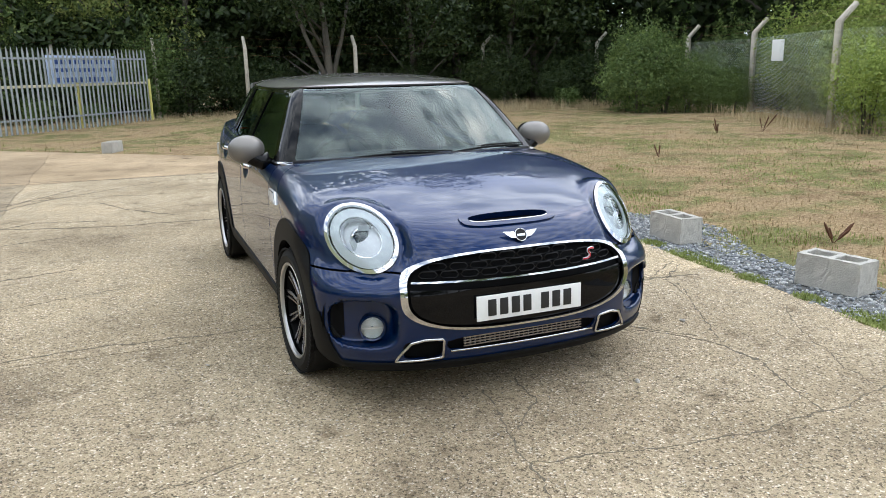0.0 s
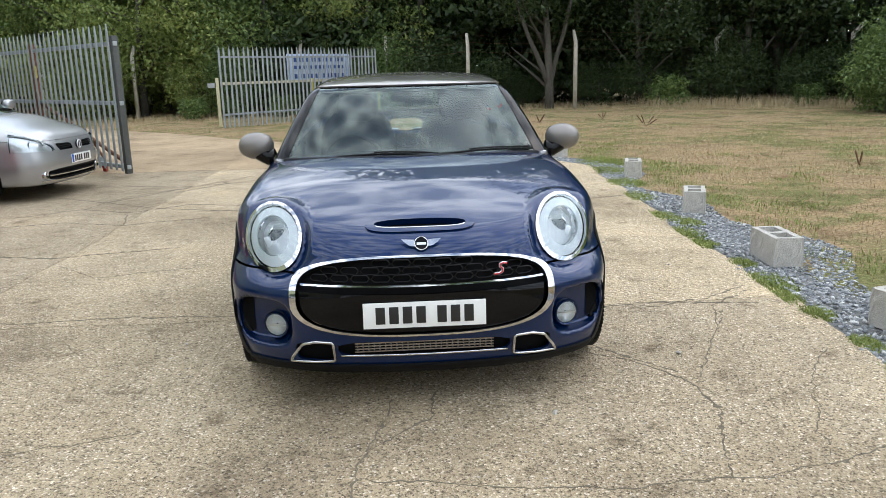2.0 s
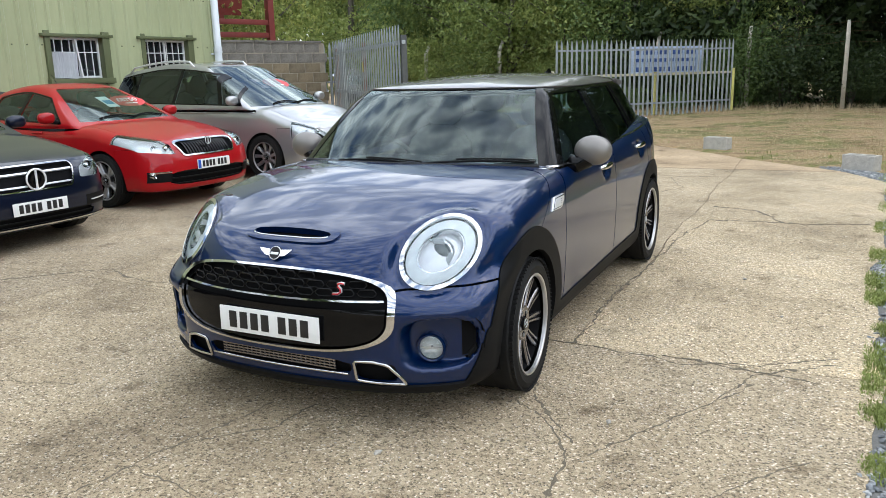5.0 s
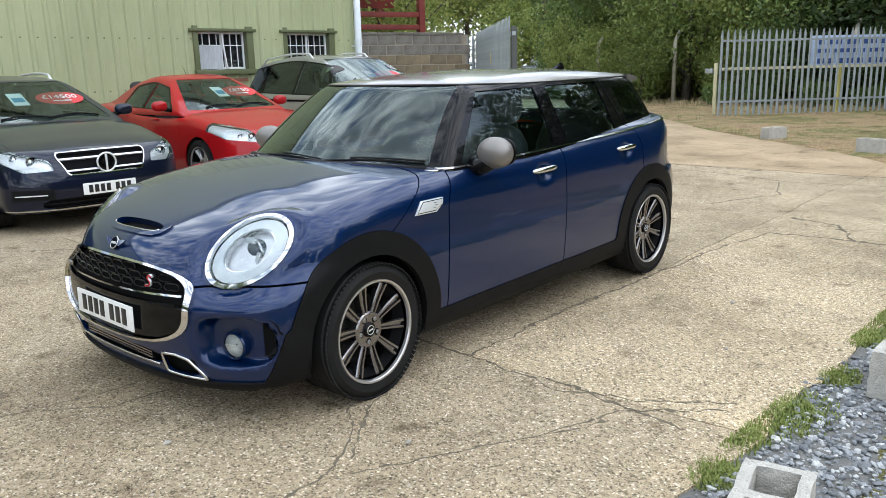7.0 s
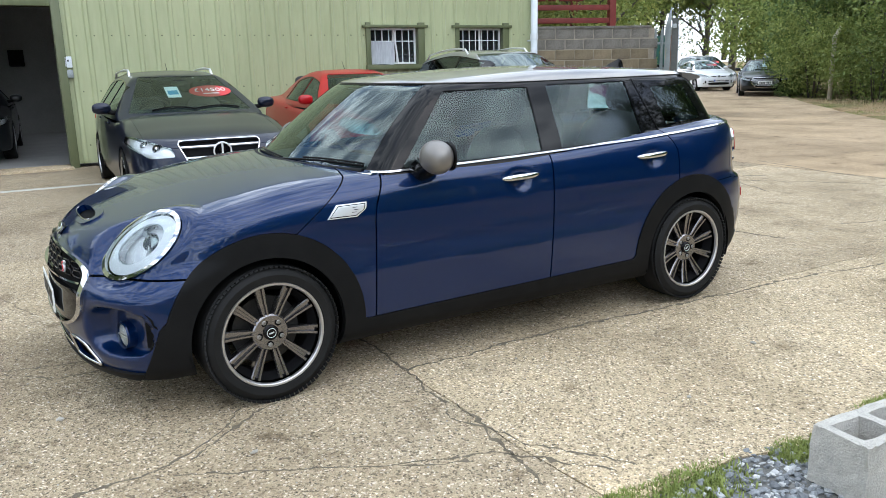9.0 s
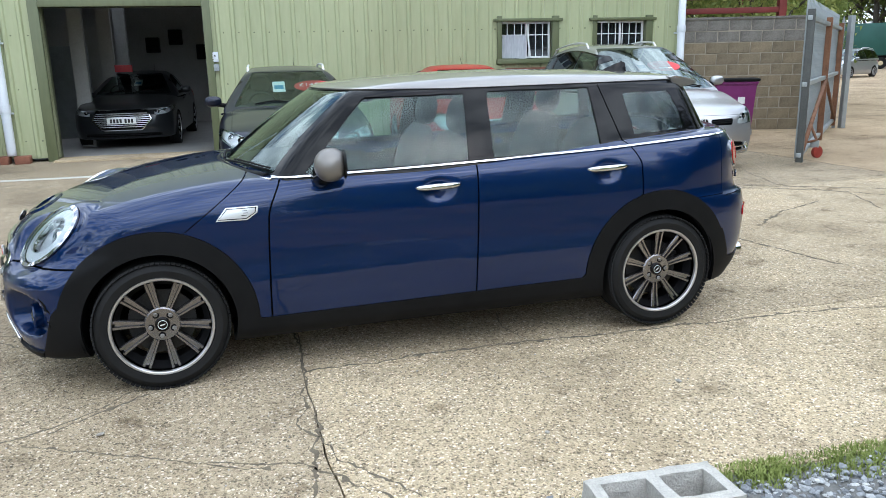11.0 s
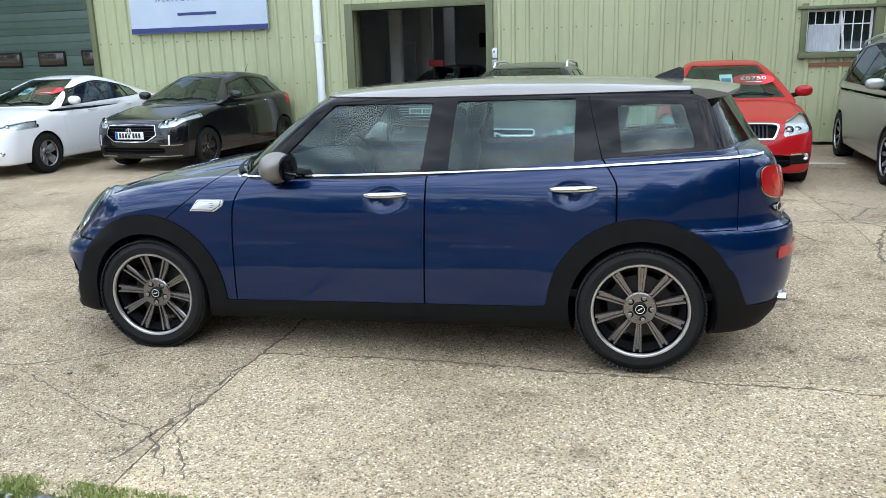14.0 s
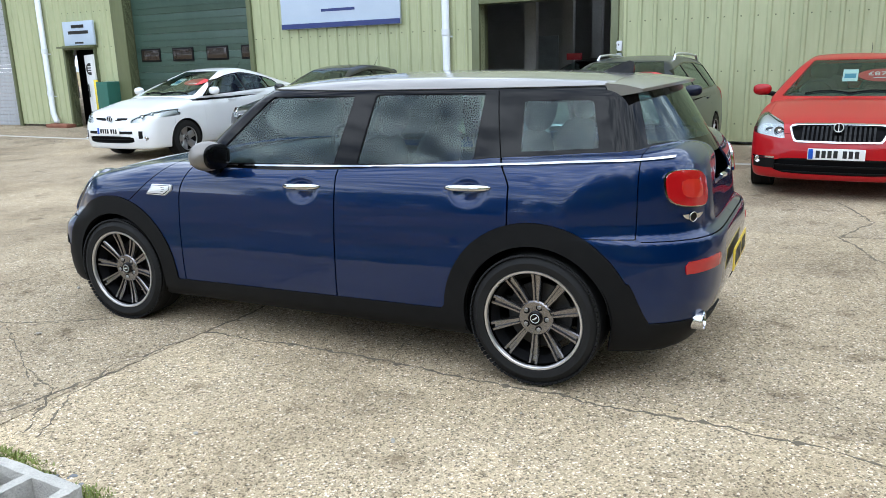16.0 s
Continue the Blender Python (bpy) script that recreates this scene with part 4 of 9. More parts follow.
# windows with white casements, one standing ajar, and bars behind
for n_, (a, b, z0, z1) in enumerate(WINS):
    w = tagged(empty("window_%d" % (n_ + 1), YARD), "white casement window in a dark olive frame", "window", kind="structure")
    c, hh = (a + b) / 2, (z0 + z1) / 2
    for y, sx in ((a - 0.01, 0.09), (b - 0.05, 0.14)):
        part("window_frame", box(0.16, sx, z1 - z0 + 0.2, Matrix.Translation((-0.03, y + 0.02, hh)), 0.006), M_OLIVE, w)
    part("window_head", box(0.2, b - a + 0.2, 0.05, Matrix.Translation((-0.02, c, z1 + 0.03)), 0.006), M_OLIVE, w)
    part("window_sill", box(0.22, b - a + 0.1, 0.09, Matrix.Translation((-0.01, c, z0 - 0.04)), 0.006), M_OLIVE, w)
    g0, g1 = a + 0.055, b - 0.11
    mid = g0 + (g1 - g0) * 0.52
    for y in (g0 + 0.015, mid, g1 - 0.015):
        part("casement_post", box(0.04, 0.035, z1 - z0 - 0.02, Matrix.Translation((-0.08, y, hh)), 0.004), M_WFRAME, w)
    for z in (z0 + 0.03, z1 - 0.02):
        part("casement_rail", box(0.04, g1 - g0, 0.035, Matrix.Translation((-0.083, (g0 + g1) / 2, z)), 0.004), M_WFRAME, w)
    part("pane", box(0.006, g1 - g0, z1 - z0, Matrix.Translation((-0.09, (g0 + g1) / 2, hh))), M_DARKGLASS, w)
    for k in range(1, 7):
        y = g0 + (g1 - g0) * k / 7
        part("window_bar", box(0.012, 0.016, z1 - z0 - 0.06, Matrix.Translation((-0.074, y, hh))), M_WFRAME, w)
    part("glazing_bar", box(0.012, g1 - g0, 0.016, Matrix.Translation((-0.074, (g0 + g1) / 2, hh + 0.1))), M_WFRAME, w)
    if n_ == 0:
        m = Matrix.Translation((-0.055, g0 + 0.03, hh)) @ Matrix.Rotation(radians(-6), 4, "Z") @ Matrix.Rotation(radians(-3), 4, "X")
        part("net_curtain", box(0.008, mid - g0 - 0.05, (z1 - z0) * 0.62, m @ Matrix.Translation((0, (mid - g0) / 2 - 0.02, -(z1 - z0) * 0.15))), M_CURTAIN, w)
        part("open_sash", box(0.03, 0.03, z1 - z0 - 0.05, Matrix.Translation((-0.03, mid + 0.03, hh)) @ Matrix.Rotation(radians(7), 4, "X"), 0.004), M_WFRAME, w)

# folded shutter door with a row of small windows
sd = tagged(empty("door_2", YARD), "closed dark green sectional door with small windows", "door", kind="structure")
zz = 0.02
while zz < SHUT[2]:
    part("door_panel", box(0.05, SHUT[1] - SHUT[0] - 0.02, 0.455, Matrix.Translation((-0.22, (SHUT[0] + SHUT[1]) / 2, zz + 0.2275)), 0.012), M_SHUTTER, sd)
    for q in (0.15, 0.3):
        part("panel_rib", box(0.012, SHUT[1] - SHUT[0] - 0.03, 0.012, Matrix.Translation((-0.19, (SHUT[0] + SHUT[1]) / 2, zz + q)), 0.004), M_SHUTTER, sd)
    zz += 0.46
for a, b in ((-13.25, -12.56), (-12.13, -11.42), (-10.99, -10.29), (-9.88, -9.45)):
    p = part("small_window", box(0.03, b - a, 0.32, Matrix.Translation((-0.185, (a + b) / 2, 1.81)), 0.05, 3), M_BLACK, sd)
    part("pane", box(0.02, b - a - 0.08, 0.24, Matrix.Translation((-0.172, (a + b) / 2, 1.81)), 0.04, 3), material("brown_pane", (0.02, 0.013, 0.011), 0.15, 0, 0.5), p)
# grey roller shutter far along the wall
gs = tagged(empty("door_3", YARD), "closed grey steel roller shutter", "door", kind="structure")
for k in range(40):
    part("shutter_slat", box(0.03, 5.6, 0.096, Matrix.Translation((-0.05, -21.2, 0.055 + 0.1 * k)), 0.012), M_GREYSH, gs)
part("shutter_guide", box(0.1, 0.12, 4.2, Matrix.Translation((0.0, -18.3, 2.1)), 0.006), M_OLIVE, gs)

# open small door: black sheet for the passage's shade, white leaf with a round dark mark
pd = tagged(empty("door_1", YARD), "white door leaf with a dark round mark, standing open", "door", kind="structure")
part("door_leaf", box(0.05, 0.52, 1.86, Matrix.Translation((0.10, -14.88, 0.95)) @ Matrix.Rotation(radians(-14), 4, "Z") @ Matrix.Rotation(radians(1.5), 4, "X"), 0.008), M_WFRAME, pd)
bm = lathe([(0.0, 0.002), (0.0, 0.15), (0.004, 0.155)], 28)
bmesh.ops.transform(bm, matrix=Matrix.Translation((0.14, -14.86, 1.52)), verts=bm.verts)
part("round_mark", bm, M_INK, pd)
for k in range(3):
    part("mark_bar", box(0.004, 0.16, 0.03, Matrix.Translation((0.148, -14.86, 1.58 - 0.06 * k))), M_WFRAME, pd)
part("side_lettering", box(0.004, 0.05, 0.34, Matrix.Translation((0.14, -15.0, 0.98))), M_INK, pd)
part("passage_shade_sheet", box(0.05, 1.2, 2.0, Matrix.Translation((-0.9, -15.3, 1.0))), M_DARK, pd)
yp = part("yellow_post", tube([(0.35, -14.42, 0), (0.35, -14.42, 1.25)], 0.055, 14), material("yellow_paint", (0.62, 0.48, 0.03), 0.5), None, m=YARD)
tagged(yp, "yellow painted guard post by the door", "post")
gb = part("green_cabinet", box(0.4, 0.42, 1.2, Matrix.Translation((0.25, -14.1, 0.6)), 0.02), material("green_box_paint", (0.03, 0.12, 0.09), 0.45), None, m=YARD)
tagged(gb, "dark green upright box by the wall", "box")

# downpipes, their feet on bricks
def downpipe(y, z0, bend=0.0):
    d = tagged(empty("downpipe", YARD), "white plastic downpipe fixed to the cladding", "downpipe", group="downpipes")
    part("pipe", tube([(0.11, y, TOP - 0.2), (0.11, y, z0 + 0.25), (0.11 + bend * 0.3, y + bend, z0 + 0.05), (0.11 + bend * 0.3, y + bend, z0)], 0.072, 18), M_PIPE, d)
    for z in (2.02, 0.9, 4.0):
        part("collar", lathe([(-0.06, 0.073), (-0.06, 0.084), (0.06, 0.084), (0.06, 0.073)], 18, "z"), M_PIPE, d, m=Matrix.Translation((0.11, y, z)))
        part("bracket", box(0.06, 0.2, 0.03, Matrix.Translation((0.03, y, z - 0.08)), 0.005), M_PIPE, d)
    return d


downpipe(-4.31, 0.13)
downpipe(7.9, 0.0)
downpipe(-16.68, 0.12, 0.18)
for k, (dy, dz) in enumerate(((-0.2, 0.0), (0.05, 0.0), (-0.3, 0.0))):
    b = part("brick", box(0.22, 0.23, 0.125, bevel=0.008), M_BRICK, None, m=YARD @ Matrix.Translation((0.14 + 0.02 * k, -4.3 + dy * 1.3 + 0.1, 0.0625)) @ Matrix.Rotation(0.06 * k, 4, "Z"))
    tagged(b, "red brick under the foot of the downpipe", "brick", group="bricks by the downpipe")
db = part("broken_gully", box(0.3, 0.9, 0.1, bevel=0.03), M_BRICK, None, m=YARD @ Matrix.Translation((0.2, -16.3, 0.05)))
tagged(db, "low brick kerb round the gully", "kerb")

# sign boards
sg = tagged(empty("sign_board", YARD), "pale blue board with a navy foot and small navy lettering", "sign")
part("board", box(0.05, 3.03, 1.5, Matrix.Translation((0.075, -6.86, 2.98)), 0.006), M_SIGN, sg)
part("blue_foot", box(0.012, 3.03, 0.1, Matrix.Translation((0.104, -6.86, 2.285))), M_NAVY_SIGN, sg)


def words(text, size, mat, parent, m, depth=0.002):
    c = bpy.data.curves.new("lettering", "FONT")
    c.body, c.size, c.align_x, c.align_y, c.extrude = text, size, "CENTER", "CENTER", depth
    c.space_character = 1.0
    tmp = bpy.data.objects.new("tmp", c)
    scene.collection.objects.link(tmp)
    me = bpy.data.meshes.new_from_object(tmp.evaluated_get(bpy.context.evaluated_depsgraph_get()))
    bpy.data.objects.remove(tmp)
    bpy.data.curves.remove(c)
    me.name = "lettering"
    me.materials.clear()
    return tagged(part("lettering", me, mat, parent, m=m), kind="stuff")


OUT = Matrix(((0, 0, 1, 0), (1, 0, 0, 0), (0, 1, 0, 0), (0, 0, 0, 1)))      # text lies in the wall's plane, read from outside
words("S P O R T S   &   P R E S T I G E   C A R S", 0.105, M_NAVY_SIGN, sg, Matrix.Translation((0.104, -6.86, 2.86)) @ OUT)
part("lettering_bar", box(0.004, 0.86, 0.055, Matrix.Translation((0.104, -6.86, 2.58))), M_NAVY_SIGN, sg)
part("logo_shape", box(0.004, 1.5, 0.25, Matrix.Translation((0.104, -6.86, 3.3)), 0.0), M_NAVY_SIGN, sg)
s2 = tagged(empty("small_sign", YARD), "small pale grey board with dark script bars", "sign")
part("board", box(0.05, 1.2, 0.6, Matrix.Translation((0.1, -15.17, 2.43)), 0.006), M_SIGN, s2)
for dz, w in ((0.17, 0.5), (0.02, 0.8)):
    part("script_bar", box(0.004, w, 0.08, Matrix.Translation((0.128, -15.17, 2.43 + dz))), M_INK, s2)
part("script_bar", box(0.004, 0.34, 0.045, Matrix.Translation((0.128, -15.17, 2.19))), M_INK, s2)
part("canopy", box(0.25, 1.35, 0.05, Matrix.Translation((0.12, -15.3, 2.09)), 0.006), M_OLIVE, s2)
sw = tagged(empty("switch_box", YARD), "small white switch box with a grey socket below", "switch")
part("cover", box(0.05, 0.11, 0.17, Matrix.Translation((0.045, -0.93, 1.66)), 0.012), M_PIPE, sw)
part("socket", box(0.06, 0.09, 0.12, Matrix.Translation((0.05, -0.92, 1.48)), 0.012), M_GALV, sw)
part("button", box(0.01, 0.02, 0.03, Matrix.Translation((0.074, -0.93, 1.68)), 0.003), M_INK, sw)

# the room behind the doorway
room = tagged(empty("workshop_room", YARD), "dim workshop with pale walls and steel stanchions", "room", kind="structure")
part("room_floor", box(9.0, 13.0, 0.06, Matrix.Translation((-4.7, -2.4, -0.022))), M_ROOMFLOOR, room)
part("room_wall", box(0.1, 13.0, 5, Matrix.Translation((-8.9, -2.4, 2.5))), M_ROOM, room)
for y in (-8.8, 3.9):
    part("room_wall", box(8.8, 0.1, 5, Matrix.Translation((-4.6, y, 2.5))), M_ROOM, room)
# unseen black ceiling dims the room; its gap is added to let daylight in
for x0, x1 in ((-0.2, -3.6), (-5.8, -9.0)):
    part("unseen_ceiling", box(x0 - x1, 13.0, 0.1, Matrix.Translation(((x0 + x1) / 2, -2.4, 4.6))), M_DARK, room)
for x, y in ((-2.3, -3.55), (-3.9, -3.3), (-6.0, -3.3), (-6.0, -0.6)):
    st = part("stanchion", box(0.16, 0.26, 4.5, Matrix.Translation((x, y, 2.25)), 0.008), M_ROOM, room)
# second black sheet, added to keep the small doorway as dark as shade
part("lobby_shade_sheet", box(0.06, 2.6, 2.9, Matrix.Translation((-0.75, -15.2, 1.45))), M_DARK, room)
part("partition", box(0.06, 2.2, 2.4, Matrix.Translation((-4.6, -4.6, 1.2))), M_ROOM, room)
part("inner_door", box(0.05, 0.8, 2.0, Matrix.Translation((-4.55, -4.2, 1.0)), 0.01), M_GALV, room)
for y, z in ((-2.9, 2.1), (-2.3, 2.3), (-1.6, 1.9)):
    part("wall_cabinet", box(0.25, 0.35, 0.4, Matrix.Translation((-8.72, y, z)), 0.02), M_BLACK, room)
part("light_fitting", box(0.1, 1.3, 0.06, Matrix.Translation((-3.2, -2.2, 4.3))), M_WFRAME, room)
tb = part("red_tool_chest", box(0.5, 0.7, 1.0, Matrix.Translation((-5.2, -3.0, 0.508)), 0.02), material("red_lacquer", (0.35, 0.012, 0.014), 0.35), None, m=YARD)
tagged(tb, "red tool chest standing in the workshop", "tool chest")

# pale strip and low kerb before the building
tagged(part("apron_line", box(0.14, 24, 0.03, Matrix.Translation((2.35, -7.5, -0.009)), 0.004), mottled("pale_line", (0.44, 0.42, 0.37), (0.58, 0.56, 0.5), 4, 0.9), None, m=YARD), "pale kerb line set in the concrete", "kerb", kind="structure")

# ---- brown block wall beside the workshop, each block on its own ----
bw = tagged(empty("wall_blocks"), "brown concrete block wall with weathered courses", "wall", kind="structure")
p0, p1 = Vector((-9.36, 8.1, 0)), Vector((-8.55, 10.75, 0))
d = (p1 - p0).normalized()
ang = math.atan2(d.y, d.x)
Lw = (p1 - p0).length
BW = Matrix.Translation(p0) @ Matrix.Rotation(ang, 4, "Z")
part("mortar", box(Lw, 0.207, 2.18, BW @ Matrix.Translation((Lw / 2, 0.1, 1.09))), M_MORTAR, bw)
bm = box(0.43, 0.215, 0.205, bevel=0.008, segments=1)
blk = bpy.data.meshes.new("wall_block")
bm.to_mesh(blk)
bm.free()
blk_top = blk.copy()
blk_top.materials.append(mottled("weathered_grey_block", (0.055, 0.05, 0.042), (0.25, 0.232, 0.2), 3, 0.95, fine=60, relief=0.8, distance=0.012))
rng = random.Random(4)
for r in range(10):
    x = (0.22 if r % 2 else 0.0)
    while x < Lw:
        part("wall_block", blk if r < 8 else blk_top, None if r >= 8 else M_STONE, bw, m=BW @ Matrix.Translation((x, 0.1 + rng.uniform(-0.006, 0.004), 0.108 + r * 0.218)))
        x += 0.44
for k in range(int(Lw / 0.45)):
    part("coping_slab", box(0.444, 0.25, 0.05, BW @ Matrix.Translation((0.22 + k * 0.45, 0.1, 2.205)), 0.008), blk_top.materials[0], bw)
# red steelwork behind it
rs = tagged(empty("steel_frame"), "dark red steel loading frame with sloping plates", "steel frame")
for x, y in ((-11.2, 8.9), (-10.4, 11.2), (-13.4, 9.4), (-12.6, 11.9)):
    part("column", box(0.16, 0.16, 5.4, Matrix.Translation((x, y, 2.7)) @ Matrix.Rotation(ang, 4, "Z"), 0.01), M_REDSTEEL, rs)
for z in (2.45, 2.75, 4.6):
    a, b = Vector((-11.2, 8.9, z)), Vector((-10.4, 11.2, z))
    part("beam", box((b - a).length + 0.2, 0.1, 0.12, Matrix.Translation((a + b) / 2) @ Matrix.Rotation(math.atan2(2.3, 0.8), 4, "Z"), 0.01), M_REDSTEEL, rs)
part("steel_plate", box(2.3, 0.05, 1.7, Matrix.Translation((-11.1, 9.6, 3.75)) @ Matrix.Rotation(math.atan2(2.3, 0.8), 4, "Z") @ Matrix.Rotation(0.25, 4, "X")), M_REDSTEEL, rs)
part("brace", tube([(-11.2, 8.9, 2.5), (-10.4, 11.2, 4.5)], 0.05, 8), M_REDSTEEL, rs)
# purple wheeled bin
bn = tagged(empty("wheeled_bin"), "purple plastic wheeled bin with a dark lid", "bin")
M_PURPLE = mottled("purple_plastic", (0.14, 0.012, 0.10), (0.19, 0.02, 0.14), 4, 0.45, fine=60, relief=0.04)
BM_ = Matrix.Translation((-7.75, 8.15, 0)) @ Matrix.Rotation(radians(60), 4, "Z")
bm = bmesh.new()
rows = []
for z, s in ((0.06, 0.8), (0.5, 0.88), (0.98, 0.97), (0.985, 1.06), (1.03, 1.06)):
    rows.append([bm.verts.new(BM_ @ Vector((sx * 0.36 * s, sy * 0.3 * s, z))) for sx, sy in ((-1, -1), (1, -1), (1, 1), (-1, 1))])
for a, b in zip(rows, rows[1:]):
    for k in range(4):
        bm.faces.new((a[k], a[(k + 1) % 4], b[(k + 1) % 4], b[k]))
bm.faces.new(rows[0][::-1])
bm.faces.new(rows[-1])
bmesh.ops.recalc_face_normals(bm, faces=bm.faces[:])
bmesh.ops.bevel(bm, geom=bm.edges[:], offset=0.012, segments=2, affect="EDGES")
part("bin_body", smoothed(bm), M_PURPLE, bn)
part("lid", box(0.8, 0.68, 0.05, BM_ @ Matrix.Translation((0, 0, 1.06)), 0.02), M_BLACK, bn)
part("paper_mark", box(0.12, 0.004, 0.12, BM_ @ Matrix.Translation((0.1, -0.285, 0.7))), M_PLATE_W, bn)
for s in (-1, 1):
    part("bin_wheel", lathe([(-0.03, 0.1), (0.03, 0.1), (0.03, 0.02)], 18, "x"), M_RUBBER, bn, m=BM_ @ Matrix.Translation((s * 0.3, 0.25, 0.1)))

# ---- palisade fence, gate leaf, concrete posts and wire ----
def pale_mesh(h):
    """A pressed steel pale: W section with a split, pointed top."""
    bm = bmesh.new()
    sec = [(-0.034, 0.0), (-0.024, 0.012), (-0.008, 0.006), (0.008, 0.006), (0.024, 0.012), (0.034, 0.0)]
    rows = []
    for z, k in ((0.0, 1), (h - 0.14, 1), (h - 0.06, 0.62), (h, 0.12)):
        rows.append([bm.verts.new((x * k, y * (0.4 + 0.6 * k), z)) for x, y in sec] + [bm.verts.new((x * k, y * (0.4 + 0.6 * k) - 0.004, z)) for x, y in sec[::-1]])
    for a, b in zip(rows, rows[1:]):
        n = len(a)
        for k in range(n):
            bm.faces.new((a[k], a[(k + 1) % n], b[(k + 1) % n], b[k]))
    bm.faces.new(rows[0][::-1])
    bm.faces.new(rows[-1])
    bmesh.ops.recalc_face_normals(bm, faces=bm.faces[:])
    me = bpy.data.meshes.new("pale")
    bm.to_mesh(me)
    bm.free()
    return me


def palisade(thing, a, b, h, step, z=0.0, rails=(0.45, 1.3, 1.85), mat=None, rail_mat=None):
    a, b = Vector((*a, z)), Vector((*b, z))
    L, ang = (b - a).length, math.atan2((b - a).y, (b - a).x)
    me = pale_mesh(h)
    n = int(L / step)
    rng = random.Random(int(L * 100))
    for k in range(n + 1):
        p = a + (b - a) * (k / n)
        part("pale", me, mat or M_GALV, thing, m=Matrix.Translation(p) @ Matrix.Rotation(ang, 4, "Z") @ Matrix.Rotation(rng.uniform(-0.008, 0.008), 4, "Y"))
    for zz in rails:
        part("rail", box(L, 0.04, 0.05, Matrix.Translation((a + b) / 2 + Vector((0, 0, zz))) @ Matrix.Rotation(ang, 4, "Z") @ Matrix.Translation((0, 0.026, 0)), 0.004), rail_mat or M_GALV, thing)


M_CREAM = mottled("cream_paint", (0.42, 0.39, 0.24), (0.62, 0.58, 0.38), 6, 0.7, fine=60)
M_YELLOW = mottled("faded_yellow_paint", (0.45, 0.40, 0.10), (0.62, 0.57, 0.20), 6, 0.7, fine=60)
FZ = 0.06
fa, fb_ = (-4.75, 16.35), (-0.68, 20.9)
pf = tagged(empty("palisade_gate"), "grey steel palisade gate with a cream middle rail", "gate")
palisade(pf, fa, fb_, 2.16, 0.158, FZ, (0.35, 1.88), M_GALV)
fd = (Vector((*fb_, 0)) - Vector((*fa, 0)))
fang = math.atan2(fd.y, fd.x)
part("middle_rail", box(fd.length, 0.04, 0.07, Matrix.Translation((Vector((*fa, FZ + 1.18)) + fd / 2)) @ Matrix.Rotation(fang, 4, "Z") @ Matrix.Translation((0, 0.035, 0)), 0.006), M_CREAM, pf)
part("end_post", box(0.075, 0.075, 1.3, Matrix.Translation((fa[0] - 0.1, fa[1] - 0.05, 0.75)), 0.01), M_CREAM, pf, "peeling cream post")
part("end_post", box(0.07, 0.07, 1.3, Matrix.Translation((fb_[0] + 0.05, fb_[1] + 0.02, 0.7)), 0.01), M_YELLOW, pf)
mid = Vector((*fa, 0)) + fd * 0.55
part("mid_post", box(0.1, 0.08, 1.25, Matrix.Translation((mid.x - 0.06, mid.y + 0.07, 0.68)) @ Matrix.Rotation(fang, 4, "Z"), 0.01), M_YELLOW, pf, "faded yellow post")
part("latch_box", box(0.18, 0.12, 0.12, Matrix.Translation((fa[0] - 0.25, fa[1] - 0.1, 1.2)), 0.01), M_GALV, pf)
# banner behind the pales
bnr = tagged(empty("banner"), "pale blue and white banner with dark blue bars behind the fence", "banner")
m = Matrix.Translation(Vector((*fa, 0)) + fd * 0.62 + Vector((-0.14, 0.16, FZ + 1.56))) @ Matrix.Rotation(fang, 4, "Z")
part("banner_cloth", box(2.6, 0.012, 0.82, m, 0.004), mottled("pale_banner", (0.36, 0.46, 0.66), (0.5, 0.58, 0.74), 2, 0.7), bnr)
M_BAN = material("banner_blue", (0.05, 0.10, 0.32), 0.6)
for dz, h, n_ in ((0.24, 0.12, 9), (0.02, 0.1, 11), (-0.24, 0.13, 8)):
    for k in range(n_):
        part("banner_bar", box(2.2 / n_ * 0.66, 0.006, h, m @ Matrix.Translation((-1.1 + 2.2 * (k + 0.5) / n_, -0.012, dz))), M_BAN, bnr)

# the open gate leaf, pales on one side, rusty frame on the other
gl = tagged(empty("gate_leaf"), "grey palisade gate leaf standing open on a rusty frame", "gate")
ga, gb_ = Vector((-4.1, 6.5, 0)), Vector((-8.44, 11.02, 0))
gd = (gb_ - ga)
gang = math.atan2(gd.y, gd.x)
GL = Matrix.Translation(ga) @ Matrix.Rotation(gang, 4, "Z")
Lg = gd.length
me = pale_mesh(2.12)
n = int(Lg / 0.19)
for k in range(n + 1):
    part("pale", me, M_GALV, gl, m=GL @ Matrix.Translation((0.12 + (Lg - 0.12) * k / n, 0.03, 0.1)))
M_POST = mottled("dull_steel_post", (0.04, 0.043, 0.04), (0.09, 0.093, 0.086), 5, 0.7, fine=60)
for z in (0.16, 1.1, 1.95):
    part("gate_rail", box(Lg, 0.06, 0.06, GL @ Matrix.Translation((Lg / 2, -0.02, z)), 0.006), M_GALV, gl)
for x in (0.06, Lg * 0.5, Lg - 0.05):
    part("gate_upright", box(0.09, 0.09, 2.0, GL @ Matrix.Translation((x, -0.03, 1.06)), 0.006), M_POST if x < 0.1 else M_RUST, gl)
part("gate_brace", tube([GL @ Vector((0.1, -0.05, 0.2)), GL @ Vector((Lg * 0.5, -0.05, 1.08))], 0.03, 8), M_RUST, gl)
part("gate_brace", tube([GL @ Vector((Lg - 0.1, -0.05, 0.2)), GL @ Vector((Lg * 0.5, -0.05, 1.08))], 0.03, 8), M_RUST, gl)
